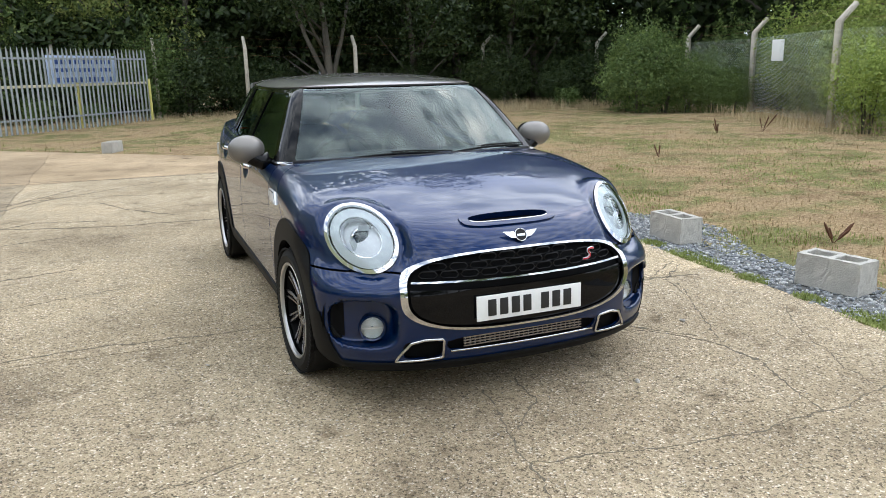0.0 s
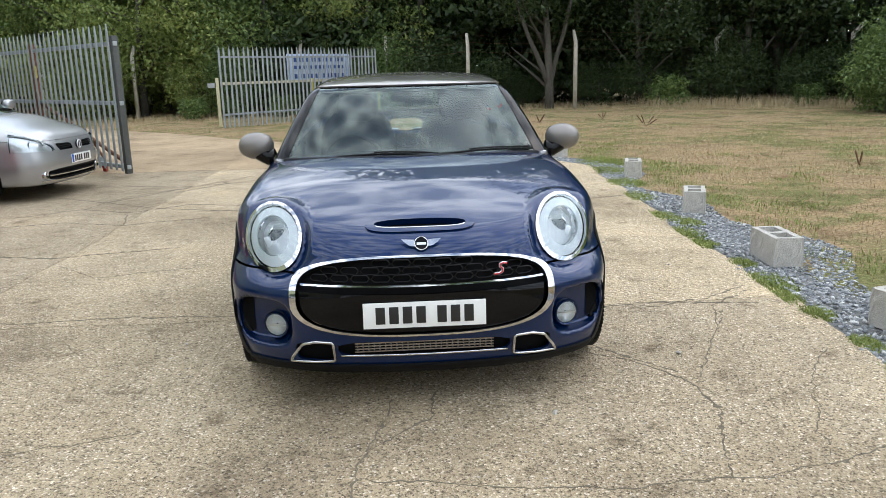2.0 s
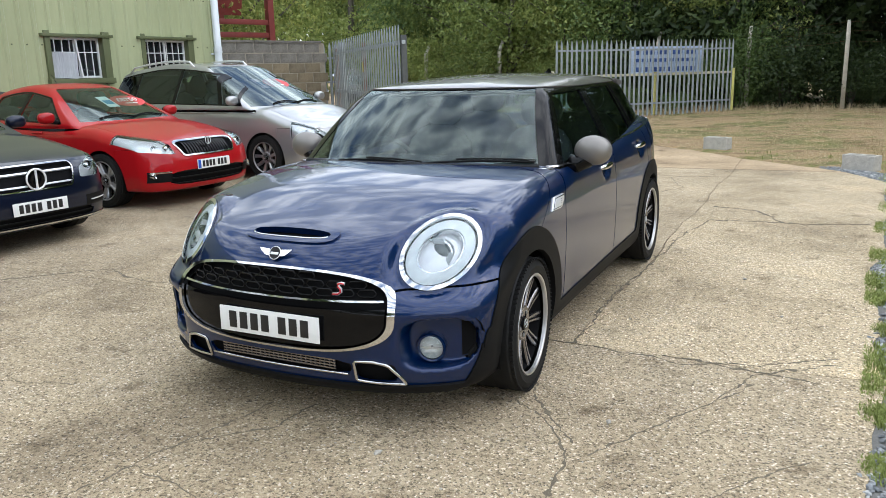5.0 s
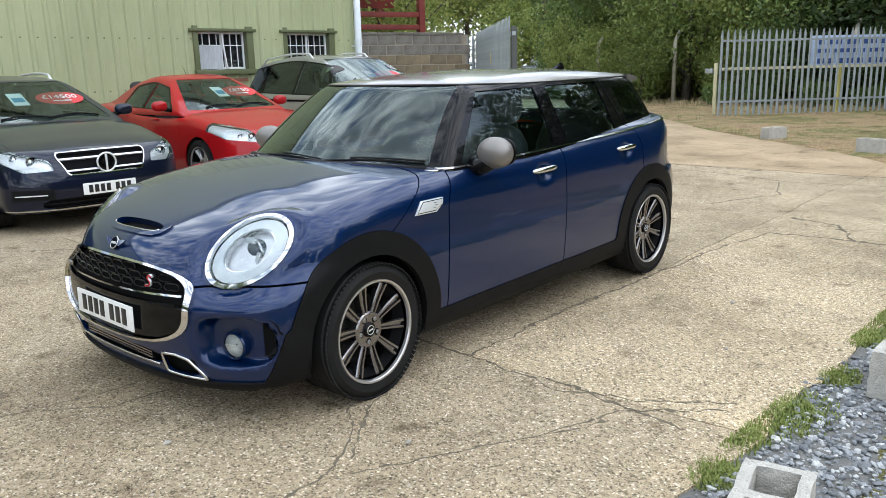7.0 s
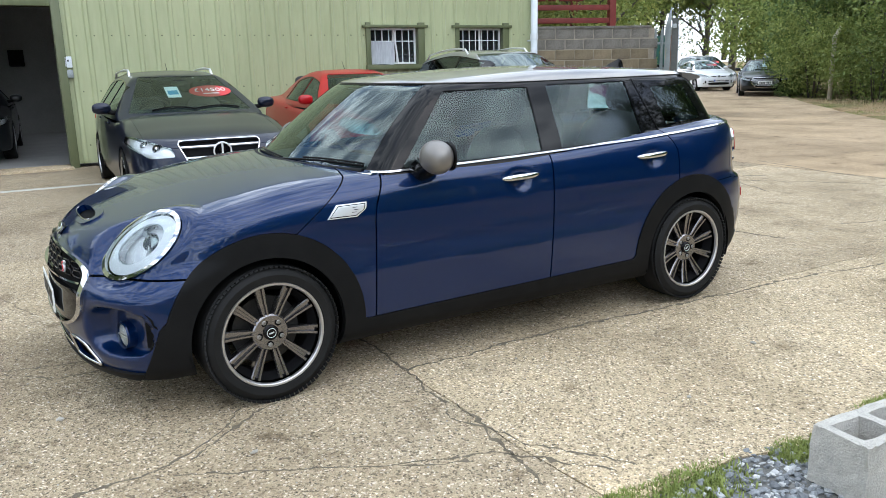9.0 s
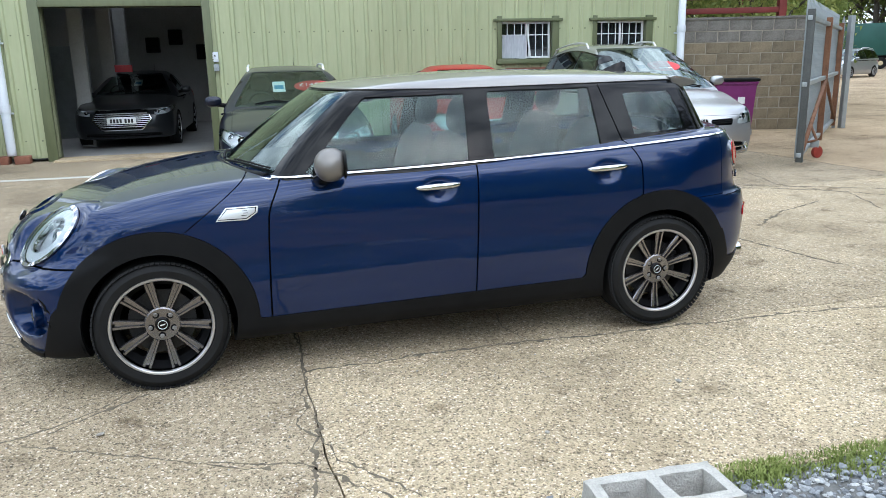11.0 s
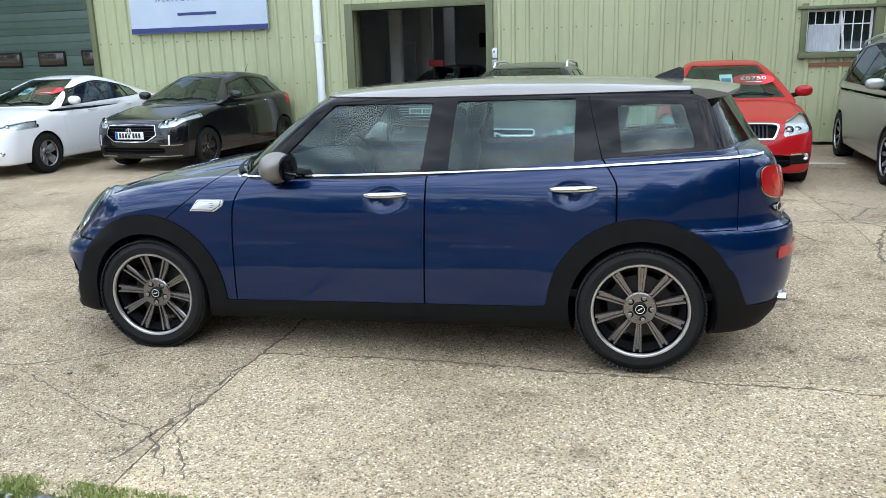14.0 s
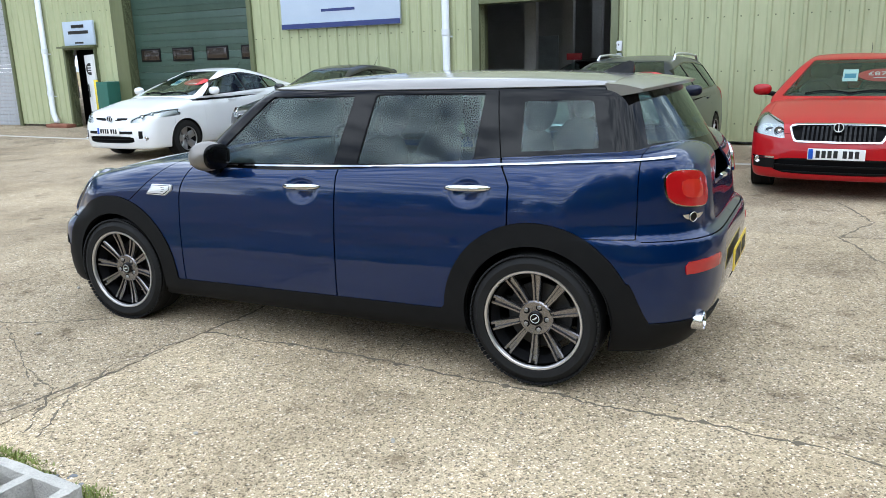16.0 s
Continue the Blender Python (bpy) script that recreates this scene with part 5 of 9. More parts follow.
cst = part("castor", lathe([(-0.025, 0.02), (-0.025, 0.085), (0.025, 0.085), (0.025, 0.02)], 24, "x"), material("red_castor", (0.25, 0.03, 0.02), 0.5), gl, m=GL @ Matrix.Translation((1.15, -0.16, 0.086)) @ Matrix.Rotation(0.9, 4, "Z"))
part("castor_fork", box(0.08, 0.12, 0.1, GL @ Matrix.Translation((1.15, -0.12, 0.2)), 0.01), M_GALV, gl)
part("castor_arm", tube([GL @ Vector((0.9, -0.05, 0.25)), GL @ Vector((1.15, -0.14, 0.26)), GL @ Vector((1.2, -0.03, 0.5))], 0.02, 8), M_RUST, gl)
part("yellow_tag", box(0.08, 0.004, 0.2, GL @ Matrix.Translation((2.9, 0.05, 1.6))), M_YELLOW, gl)
fx = tagged(empty("palisade_fence"), "short grey palisade fence beside the block wall", "fence")
palisade(fx, (-8.86, 10.70), (-8.46, 11.1), 2.2, 0.14, 0.0)
part("fence_post", box(0.1, 0.1, 2.2, Matrix.Translation((-8.35, 11.2, 1.1)), 0.006), M_GALV, fx)


# concrete posts with cranked tops, chain link and barbed wire
M_POST = mottled("lichened_concrete", (0.33, 0.29, 0.23), (0.58, 0.54, 0.45), 7, 0.95, fine=70, relief=0.5)
POSTS = [(-12.6, 23.7), (-9.3, 23.4), (-3.4, 23.4), (-0.35, 22.3), (2.4, 21.25), (5.9, 20.6), (10.8, 21.0), (14.6, 19.4), (15.2, 15.2), (14.7, 11.9), (12.2, 7.0), (11.9, 3.4)]
def crank(x, y):
    """The way in which a post's top leans: out of the field."""
    return Vector((0.94, -0.34, 0)) if x > 10 else Vector((0, 1, 0))


for k, (x, y) in enumerate(POSTS):
    lean = crank(x, y)
    z0 = float(field_height(np.array(x), np.array(y)))
    bm = tube([(x, y, z0 - 0.1), (x, y, z0 + 2.15), (x + lean.x * 0.33, y + lean.y * 0.33, z0 + 2.52)], [0.085, 0.078, 0.062], 4)
    p = part("fence_post", bm, M_POST)
    tagged(p, "weathered concrete fence post with a cranked top", "post", group="concrete fence posts")
M_WIRE = mottled("zinc_wire", (0.55, 0.62, 0.58), (0.76, 0.80, 0.77), 5, 0.5, 0.0, fine=60, relief=0.02)
fence = tagged(empty("wire_fence"), "sagging chain-link fence with barbed wire", "fence")
for (ax, ay), (bx, by) in zip(POSTS, POSTS[1:]):
    za, zb = float(field_height(np.array(ax), np.array(ay))), float(field_height(np.array(bx), np.array(by)))
    for h in (1.95, 2.25, 2.5):
        o = max(0, h - 2.15) * 0.9
        la, lb = crank(ax, ay) * o, crank(bx, by) * o
        pts = [Vector((ax, ay, za + h)) + la + (Vector((bx, by, zb + h)) + lb - Vector((ax, ay, za + h)) - la) * q + Vector((0, 0, -0.10 * math.sin(q * math.pi))) for q in np.linspace(0, 1, 7)]
        part("wire", tube(pts, 0.0028, 3), M_RUST, fence)
    if ax > 14.8 or ax > 11 and ay < 13:
        bm = bmesh.new()
        L = math.hypot(bx - ax, by - ay)
        n = int(L / 0.09)
        for k in range(-24, n):
            for s in (1, -1):
                q0, q1 = (k, k + 24) if s == 1 else (k + 24, k)
                z0, z1 = 0.05, 2.0
                a_, b_ = max(0, min(q0, q1)), min(n, max(q0, q1))
                if b_ <= a_:
                    continue
                f = lambda q: z0 + (z1 - z0) * ((q - q0) / (q1 - q0))
                P = [Vector((ax + (bx - ax) * q / n, ay + (by - ay) * q / n, za + f(q))) for q in (a_, b_)]
                merge(bm, tube(P, 0.0017, 3))
        tagged(part("chain_link", bm, M_WIRE, fence), kind="stuff")
nt = part("notice", box(0.02, 0.36, 0.52, Matrix.Translation((13.75, 10.1, 1.75)) @ Matrix.Rotation(0.05, 4, "Z"), 0.004), M_PLATE_W)
tagged(nt, "white notice hung on the chain-link fence", "notice")

# ---- hedges and trees ----
def leaf_material(name, stops):
    m = bpy.data.materials.new(name)
    m.use_nodes = True
    t = m.node_tree
    t.nodes.clear()
    out, mix = t.nodes.new("ShaderNodeOutputMaterial"), t.nodes.new("ShaderNodeMixShader")
    dif, tra, gl = t.nodes.new("ShaderNodeBsdfDiffuse"), t.nodes.new("ShaderNodeBsdfTranslucent"), t.nodes.new("ShaderNodeBsdfGlossy")
    geo, obj = t.nodes.new("ShaderNodeNewGeometry"), t.nodes.new("ShaderNodeObjectInfo")
    add = t.nodes.new("ShaderNodeMath")
    add.operation = "MULTIPLY_ADD"
    add.inputs[1].default_value, add.inputs[2].default_value = 0.72, 0.0
    t.links.new(geo.outputs["Random Per Island"], add.inputs[0])
    off = t.nodes.new("ShaderNodeMath")
    off.operation = "MULTIPLY_ADD"
    off.inputs[1].default_value = 0.28
    t.links.new(obj.outputs["Random"], off.inputs[0])
    t.links.new(add.outputs[0], off.inputs[2])
    r = t.nodes.new("ShaderNodeValToRGB")
    e = r.color_ramp.elements
    while len(e) < len(stops):
        e.new(0.5)
    for k, (p, c) in enumerate(stops):
        e[k].position, e[k].color = p, (*c, 1)
    t.links.new(off.outputs[0], r.inputs["Fac"])
    t.links.new(r.outputs["Color"], dif.inputs["Color"])
    t.links.new(r.outputs["Color"], tra.inputs["Color"])
    mix.inputs["Fac"].default_value = 0.3
    t.links.new(dif.outputs[0], mix.inputs[1])
    t.links.new(tra.outputs[0], mix.inputs[2])
    mix2 = t.nodes.new("ShaderNodeMixShader")
    mix2.inputs["Fac"].default_value = 0.025
    gl.inputs["Roughness"].default_value = 0.4
    t.links.new(mix.outputs[0], mix2.inputs[1])
    t.links.new(gl.outputs[0], mix2.inputs[2])
    t.links.new(mix2.outputs[0], out.inputs["Surface"])
    return m


# dark green, with the shade of the wood put into the colour
M_LEAF_DARK = leaf_material("shade_dark_leaves", [(0.0, (0.020, 0.033, 0.012)), (0.5, (0.042, 0.066, 0.022)), (1.0, (0.09, 0.12, 0.038))])
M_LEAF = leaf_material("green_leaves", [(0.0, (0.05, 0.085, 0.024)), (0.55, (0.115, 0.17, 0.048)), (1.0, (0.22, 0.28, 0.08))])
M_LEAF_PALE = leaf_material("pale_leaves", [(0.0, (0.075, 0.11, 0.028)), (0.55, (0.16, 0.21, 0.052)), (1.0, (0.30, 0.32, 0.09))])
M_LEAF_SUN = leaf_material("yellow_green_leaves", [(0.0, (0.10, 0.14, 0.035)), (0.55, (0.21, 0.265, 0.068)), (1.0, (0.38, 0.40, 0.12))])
# yellow-green, lightened further to paint the brightness of leaves facing open sky
M_LEAF_LIME = leaf_material("lightened_lime_leaves", [(0.0, (0.14, 0.20, 0.045)), (0.55, (0.30, 0.38, 0.085)), (1.0, (0.46, 0.50, 0.14))])
M_BARK = mottled("grey_bark", (0.04, 0.035, 0.028), (0.12, 0.108, 0.085), 5, 0.95, fine=40, relief=0.8, stretch=(1, 1, 0.2), distance=0.02)


def leaves(name, centres, radii, count, size, seed, mat_name=None):
    """Pointed leaves, thick near the skins of some clumps."""
    rng = np.random.default_rng(seed)
    centres, radii = np.asarray(centres, float), np.asarray(radii, float)
    w = (radii[:, 0] * radii[:, 1] + radii[:, 2] * radii[:, 0])
    k = rng.choice(len(centres), count, p=w / w.sum())
    d = rng.normal(size=(count, 3))
    d /= np.linalg.norm(d, axis=1)[:, None]
    r = rng.uniform(0.35, 1.0, count)**0.45
    lump = 1 + 0.22 * np.sin(d[:, 0] * 5 + k) * np.sin(d[:, 1] * 6 + 2 * k) + 0.12 * np.sin(d[:, 2] * 9 + k)
    p = centres[k] + d * radii[k] * (r * lump)[:, None]
    n = d * 0.6 + rng.normal(size=(count, 3)) * 0.7 + np.array([0, 0, 0.5])
    n /= np.linalg.norm(n, axis=1)[:, None]
    a = np.cross(n, rng.normal(size=(count, 3)))
    a /= np.linalg.norm(a, axis=1)[:, None]
    b = np.cross(n, a)
    s = size * rng.uniform(0.6, 1.4, count)[:, None]
    v = np.stack([p - a * s, p + a * s * 0.75 + b * s * 0.52, p + a * s * 0.75 - b * s * 0.52], 1).reshape(-1, 3)
    f = np.arange(count * 3).reshape(-1, 3)
    return mesh_from(name, v, f, smooth=False)


def limb(path, r0, r1, sides=7):
    n = len(path)
    return tube(path, [r0 + (r1 - r0) * k / (n - 1) for k in range(n)], sides)


def bush(seed, mat, w, h, count, size, label):
    rng = np.random.default_rng(seed)
    c = [(rng.uniform(-w * 0.6, w * 0.6), rng.uniform(-w * 0.4, w * 0.4), rng.uniform(0.25, 0.8) * h) for _ in range(9)] + [(0, 0, h * 0.4)]
    r = [(rng.uniform(0.3, 0.55) * w, rng.uniform(0.3, 0.5) * w, rng.uniform(0.2, 0.36) * h) for _ in range(9)] + [(w * 0.8, w * 0.6, h * 0.45)]
    for _ in range(9):      # upright shoots above the mass
        x, y, z = rng.uniform(-w * 0.8, w * 0.8), rng.uniform(-w * 0.5, w * 0.5), h * rng.uniform(0.8, 1.12)
        c.append((x, y, z))
        r.append((0.07 * w, 0.07 * w, 0.13 * h))
    b = tagged(empty("bush"), label, "bush", group="hedge bushes")
    part("foliage", leaves("foliage", c, r, count, size, seed), mat, b)
    bm = bmesh.new()
    for k in range(5):
        a = rng.uniform(0, 6.28)
        top = (math.cos(a) * w * 0.5, math.sin(a) * w * 0.4, h * rng.uniform(0.45, 0.75))
        merge(bm, limb([(math.cos(a) * 0.1, math.sin(a) * 0.1, -0.05), (top[0] * 0.4, top[1] * 0.4, h * 0.45), top], 0.03, 0.006, 5))
    part("stem", bm, M_BARK, b)
    return b


def tree(seed, mat, h, spread, count, size, label, crown_base=1.4, fork=False):
    rng = np.random.default_rng(seed)
    t = tagged(empty("tree"), label, "tree", group="trees of the wood")
    bm = bmesh.new()
    lean = rng.uniform(-0.4, 0.4, 2)
    trunk = [(lean[0] * q * q, lean[1] * q * q, h * 0.62 * q - 0.1) for q in np.linspace(0, 1, 7)]
    merge(bm, limb(trunk, 0.17, 0.07, 9))
    tips = []
    for k in range(9):
        q = 0.18 + 0.09 * k
        a = rng.uniform(0, 6.28)
        s = Vector(trunk[0]).lerp(Vector(trunk[-1]), q)
        e = s + Vector((math.cos(a) * spread * rng.uniform(0.5, 0.95), math.sin(a) * spread * rng.uniform(0.5, 0.95), h * rng.uniform(0.08, 0.3)))
        m_ = (s + e) / 2 + Vector((0, 0, -0.1 + rng.uniform(0, 0.3)))
        merge(bm, limb([s, m_, e], 0.07 * (1.1 - q * 0.6), 0.015, 6))
        tips.append(e)
    if fork:
        for dx in (-0.75, 0.6):
            merge(bm, limb([(0, 0, 0.9), (dx * 0.35, 0.1, 1.7), (dx, 0.2, 2.9), (dx * 1.7, 0.3, 4.6)], 0.12, 0.05, 8))
    part("trunk", bm, M_BARK, t, "grey branching trunk")
    c = [tuple(e) for e in tips] + [(rng.uniform(-1, 1) * spread * 0.6, rng.uniform(-1, 1) * spread * 0.6, rng.uniform(max(crown_base, 0.25 * h), h)) for _ in range(10)]
    r = [(rng.uniform(0.3, 0.5) * spread, rng.uniform(0.3, 0.5) * spread, rng.uniform(0.1, 0.17) * h) for _ in c]
    c = [(x, y, max(z, crown_base + rr[2])) for (x, y, z), rr in zip(c, r)]
    part("crown", leaves("crown", c, r, count, size, seed + 50), mat, t)
    return t


B_DARK = bush(1, M_LEAF_DARK, 1.7, 2.3, 9000, 0.046, "dense dark green hedge bush behind the fence")
B_MID = bush(2, M_LEAF, 1.5, 2.5, 10000, 0.044, "bushy green hedge shrub behind the fence")
B_PALE = bush(3, M_LEAF_PALE, 1.6, 2.6, 9000, 0.044, "pale green leafy shrub growing through the fence")
B_SUN = bush(10, M_LEAF_SUN, 1.6, 2.6, 9000, 0.044, "light green hedge shrub beside the track")
B_LIME = bush(17, M_LEAF_LIME, 1.6, 2.6, 10000, 0.042, "bright yellow-green shrub pushing through the wire")
B_LOW = bush(4, M_LEAF, 1.1, 0.9, 2200, 0.05, "low bramble at the foot of the hedge")
B_BACK = bush(13, M_LEAF_DARK, 1.7, 2.3, 3500, 0.075, "undergrowth inside the wood, its shade put into dark leaves")
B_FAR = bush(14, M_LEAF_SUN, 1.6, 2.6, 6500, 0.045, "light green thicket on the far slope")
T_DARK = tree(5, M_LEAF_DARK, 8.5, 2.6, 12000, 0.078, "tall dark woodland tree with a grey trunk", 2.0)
T_MID = tree(6, M_LEAF, 9.0, 2.8, 11000, 0.078, "broad green woodland tree", 1.6)
T_PALE = tree(7, M_LEAF_PALE, 7.5, 2.6, 11000, 0.072, "bright green roadside tree", 1.0)
T_FORK = tree(8, M_LEAF_DARK, 8.5, 2.4, 9000, 0.08, "dark tree with a pale forked trunk", 3.2, True)
T_SUN = tree(9, M_LEAF_SUN, 7.8, 2.7, 11000, 0.072, "light yellow-green tree beside the track", 0.9)
T_LIME = tree(16, M_LEAF_LIME, 7.8, 2.6, 11000, 0.07, "bright yellow-green tree behind the wire", 0.8)
T_BACK = tree(12, M_LEAF, 9.0, 3.0, 4000, 0.15, "green tree deep in the wood", 1.4)
T_FAR = tree(15, M_LEAF_PALE, 8.5, 3.0, 6500, 0.095, "green tree on the far hillside", 0.8)
used = set()


def plant(proto, x, y, s, a, z=None):
    if z is None:
        z = float(field_height(np.array(x), np.array(y))) if off_edge(x, y) > 0 else -0.01
    m = Matrix.Translation((x, y, z)) @ Matrix.Rotation(a, 4, "Z")
    if proto.name in used:
        ob = copy_thing(proto, m)
    else:
        used.add(proto.name)
        ob = proto
        ob.matrix_basis = m
    ob.scale = (s, s, s * (0.9 + 0.2 * ((x * 7.3 + y * 3.1) % 1)))
    return ob


rng = random.Random(12)
HEDGE = [(-20.0, 32.0), (-14.5, 25.2), (-11.5, 23.3), (-6.0, 22.4), (0.0, 22.3), (4.0, 22.2), (7.5, 21.6), (10.8, 20.0), (14.6, 18.6), (17.2, 15.8), (16.2, 11.2), (13.9, 6.2), (13.9, 2.0), (14.9, -4.0), (15.0, -12.0)]
for (ax, ay), (bx, by) in zip(HEDGE, HEDGE[1:]):
    L = math.hypot(bx - ax, by - ay)
    n = max(2, int(L / (1.25 if -6.5 < ax < 16.6 and ay > 2 else 1.9)))
    for k in range(n):
        q = (k + rng.uniform(0.2, 0.8)) / n
        x, y = ax + (bx - ax) * q, ay + (by - ay) * q
        pick, size = rng.random(), rng.uniform(0.85, 1.2)
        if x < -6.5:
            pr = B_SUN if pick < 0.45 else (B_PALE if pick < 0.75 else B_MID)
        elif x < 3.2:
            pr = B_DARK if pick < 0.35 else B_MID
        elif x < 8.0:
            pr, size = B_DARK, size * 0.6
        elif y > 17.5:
            # dark leaves here carry the wood's shade in their colour
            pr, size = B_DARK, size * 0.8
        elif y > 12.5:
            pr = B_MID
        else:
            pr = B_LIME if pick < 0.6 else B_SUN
        plant(pr, x + rng.uniform(-0.3, 0.3), y + rng.uniform(-0.2, 0.5), size, rng.uniform(0, 6.28))
        if rng.random() < 0.35:
            plant(B_LOW, x + rng.uniform(-0.3, 0.3), y - 1.0 * (y > 17), rng.uniform(0.6, 1.0), rng.uniform(0, 6.28))
# shrubs that stand out in front of the wire and close behind it
for x, y, size in ((12.5, 14.0, 0.95), (13.1, 13.6, 0.85), (13.5, 13.0, 0.66), (13.8, 12.4, 0.56), (14.1, 11.9, 0.5), (12.9, 15.0, 0.95)):
    plant(B_MID, x, y, size, rng.uniform(0, 6.28))
for k, q in enumerate((-0.25, 0.02, 0.28, 0.52, 0.76, 1.0, 1.25)):
    plant((B_LIME, B_SUN, B_LIME, B_PALE)[k % 4], 14.7 - 2.5 * q + 1.15, 11.9 - 4.9 * q - 0.55, 0.82 + 0.12 * (k % 2), 1.15 + 3.14 * (k % 2))
plant(B_LIME, 11.75, 5.75, 0.72, 1.0)
# trees in rows behind the hedge
for row, (off, step) in enumerate(((2.2, 2.1), (4.6, 2.4), (7.5, 3.0))):
    for (ax, ay), (bx, by) in zip(HEDGE, HEDGE[1:]):
        L = math.hypot(bx - ax, by - ay)
        nx, ny = -(by - ay) / L, (bx - ax) / L
        if ax > 12 and ay < 8:          # open sky beyond the low hedge here
            continue
        n = max(1, int(L / step))
        for k in range(n):
            q = (k + rng.uniform(0.15, 0.85)) / n
            x, y = ax + (bx - ax) * q + nx * (off + rng.uniform(-0.6, 0.6)), ay + (by - ay) * q + ny * (off + rng.uniform(-0.6, 0.6))
            pick, size = rng.random(), rng.uniform(0.85, 1.2) * (1 + 0.12 * row)
            if x > 14.5 and y < 14:
                pr, size = T_LIME, size * (0.75 if row == 0 else 1.0)
            elif x > 13.5 and y < 18:
                pr = T_MID if row == 0 else T_DARK
            elif x < -0.5:
                pr = T_SUN if pick < 0.5 else (T_PALE if pick < 0.9 else T_MID)
            else:
                pr = T_DARK if pick < 0.85 else T_MID
            if x > 3 and y > 14:        # the wood is tallest here
                size *= (1.15, 1.75, 1.6)[row]
            if row > 1:
                pr = T_BACK if x > -0.5 else T_FAR
            plant(pr, x, y, size, rng.uniform(0, 6.28), 0.0)
plant(T_FORK, 5.1, 20.9, 0.95, 0.2, 0.05)
for x, y in ((8.4, 21.6), (11.6, 20.6)):
    plant(T_DARK, x, y, 0.9, x, 0.0)
# trees past the track, and the far hillside
for x, y, s in ((-13.0, 12.2, 0.9), (-17.0, 13.0, 1.2), (-21.0, 18.0, 1.3), (-16.0, 14.9, 1.0)):
    plant(T_SUN if s < 1.25 else T_PALE, x, y, s, rng.uniform(0, 6.28), 0.0)
for x, y in ((-44, 60), (-50, 65), (-38, 57), (-56, 68), (-33, 50), (-63, 58), (-66, 64), (-60, 63), (-70, 60), (-72, 68)):
    plant(T_FAR, x, y, 2.3, x, 0.0)
for k in range(5, 16):
    plant(B_FAR, -46 + 2.1 * k + (k % 3), 46 + 0.55 * k + 4 * (k % 2), 3.0 + 0.2 * (k % 4), 0.7 * k, -0.3)
for k in range(34):
    q = k / 33
    x, y = -78 + 64 * q + rng.uniform(-3, 3), 50 + 42 * math.sin(q * 2.0) + rng.uniform(-4, 4)
    plant(T_FAR, x, y, rng.uniform(1.5, 2.3), rng.uniform(0, 6.28), rng.uniform(0, 4.0))
# unseen trees added behind the yard, out of the path, for reflections and sky cover
for k in range(20):
    x, y = -34 + 50 * k / 19, -34 + rng.uniform(-3, 3)
    plant(T_BACK, x, y, rng.uniform(1.2, 1.6), rng.uniform(0, 6.28), 0.0)

# tall dry grass along the hedge and docks standing in the field
def near_hedge(x, y):
    best = np.full(x.shape, 1e9)
    for (ax, ay), (bx, by) in zip(HEDGE, HEDGE[1:]):
        dx, dy = bx - ax, by - ay
        t = np.clip(((x - ax) * dx + (y - ay) * dy) / (dx * dx + dy * dy), 0, 1)
        best = np.minimum(best, np.hypot(x - ax - t * dx, y - ay - t * dy))
    return best


s = strewn(170000, (-13, 14, 2, 23), lambda x, y, r: (off_edge(x, y) > 0.4) & (near_hedge(x, y) < 3.0) & (r.uniform(0, 1, len(x)) < np.where(x > 8, 1.0, 0.28) / (0.4 + near_hedge(x, y))), 0.15, 0.6, 41)
s[:, 3] *= np.where(s[:, 0] > 8, 0.7, 0.45)
tagged(blades("tall_dry_grass", s, M_STRAW_PALE, 42, 0.004, 0.8), "tall straw-coloured grass along the hedge", "grass", kind="stuff")
s = strewn(90000, (-9, 12.5, 4, 22), lambda x, y, r: (off_edge(x, y) > 0.4) & (r.uniform(0, 1, len(x)) < 0.5 + 0.4 * (clump(x * 0.6, y * 0.6) > 0)), 0.02, 0.055, 43)
tagged(blades("field_grass", s, M_STRAW_PALE, 44, 0.005, 2.2), "thin dry grass of the field", "grass", kind="stuff")
s = strewn(60000, (2, 12, 1, 8), lambda x, y, r: (off_edge(x, y) > 0.8) & (clump(x * 0.45, y * 0.45) > 0.22), 0.015, 0.04, 45)
tagged(blades("field_green", s, M_GRASS, 46, 0.005, 1.8), "green patches in the dry field", "grass", kind="stuff")
M_DOCK = mottled("brown_dock_seed", (0.07, 0.03, 0.014), (0.15, 0.07, 0.035), 20, 0.9, fine=120)
for k, (x, y, h) in enumerate(((3.75, -0.5, 0.2), (6.32, 5.08, 0.22), (5.6, 12.2, 0.35), (9.39, 7.2, 0.32), (10.45, 7.09, 0.42), (3.6, 14.6, 0.24), (5.4, 15.2, 0.22))):
    z0 = float(field_height(np.array(x), np.array(y)))
    bm = bmesh.new()
    r2 = random.Random(k)
    for q in range(4):
        a = r2.uniform(0, 6.28)
        spread = r2.uniform(0.2, 0.75)
        top = (math.cos(a) * h * spread, math.sin(a) * h * spread, h * r2.uniform(0.5, 1))
        path = [(top[0] * t, top[1] * t, top[2] * t) for t in np.linspace(0, 1, 9)]
        merge(bm, tube(path, [0.004] * 3 + [0.009 + 0.006 * r2.random() for _ in range(5)] + [0.003], 5))
    p = part("dock_stalk", bm, M_DOCK, None, m=Matrix.Translation((x, y, z0 - 0.01)))
    tagged(p, "dry brown dock standing in the field", "weed", group="dry docks")
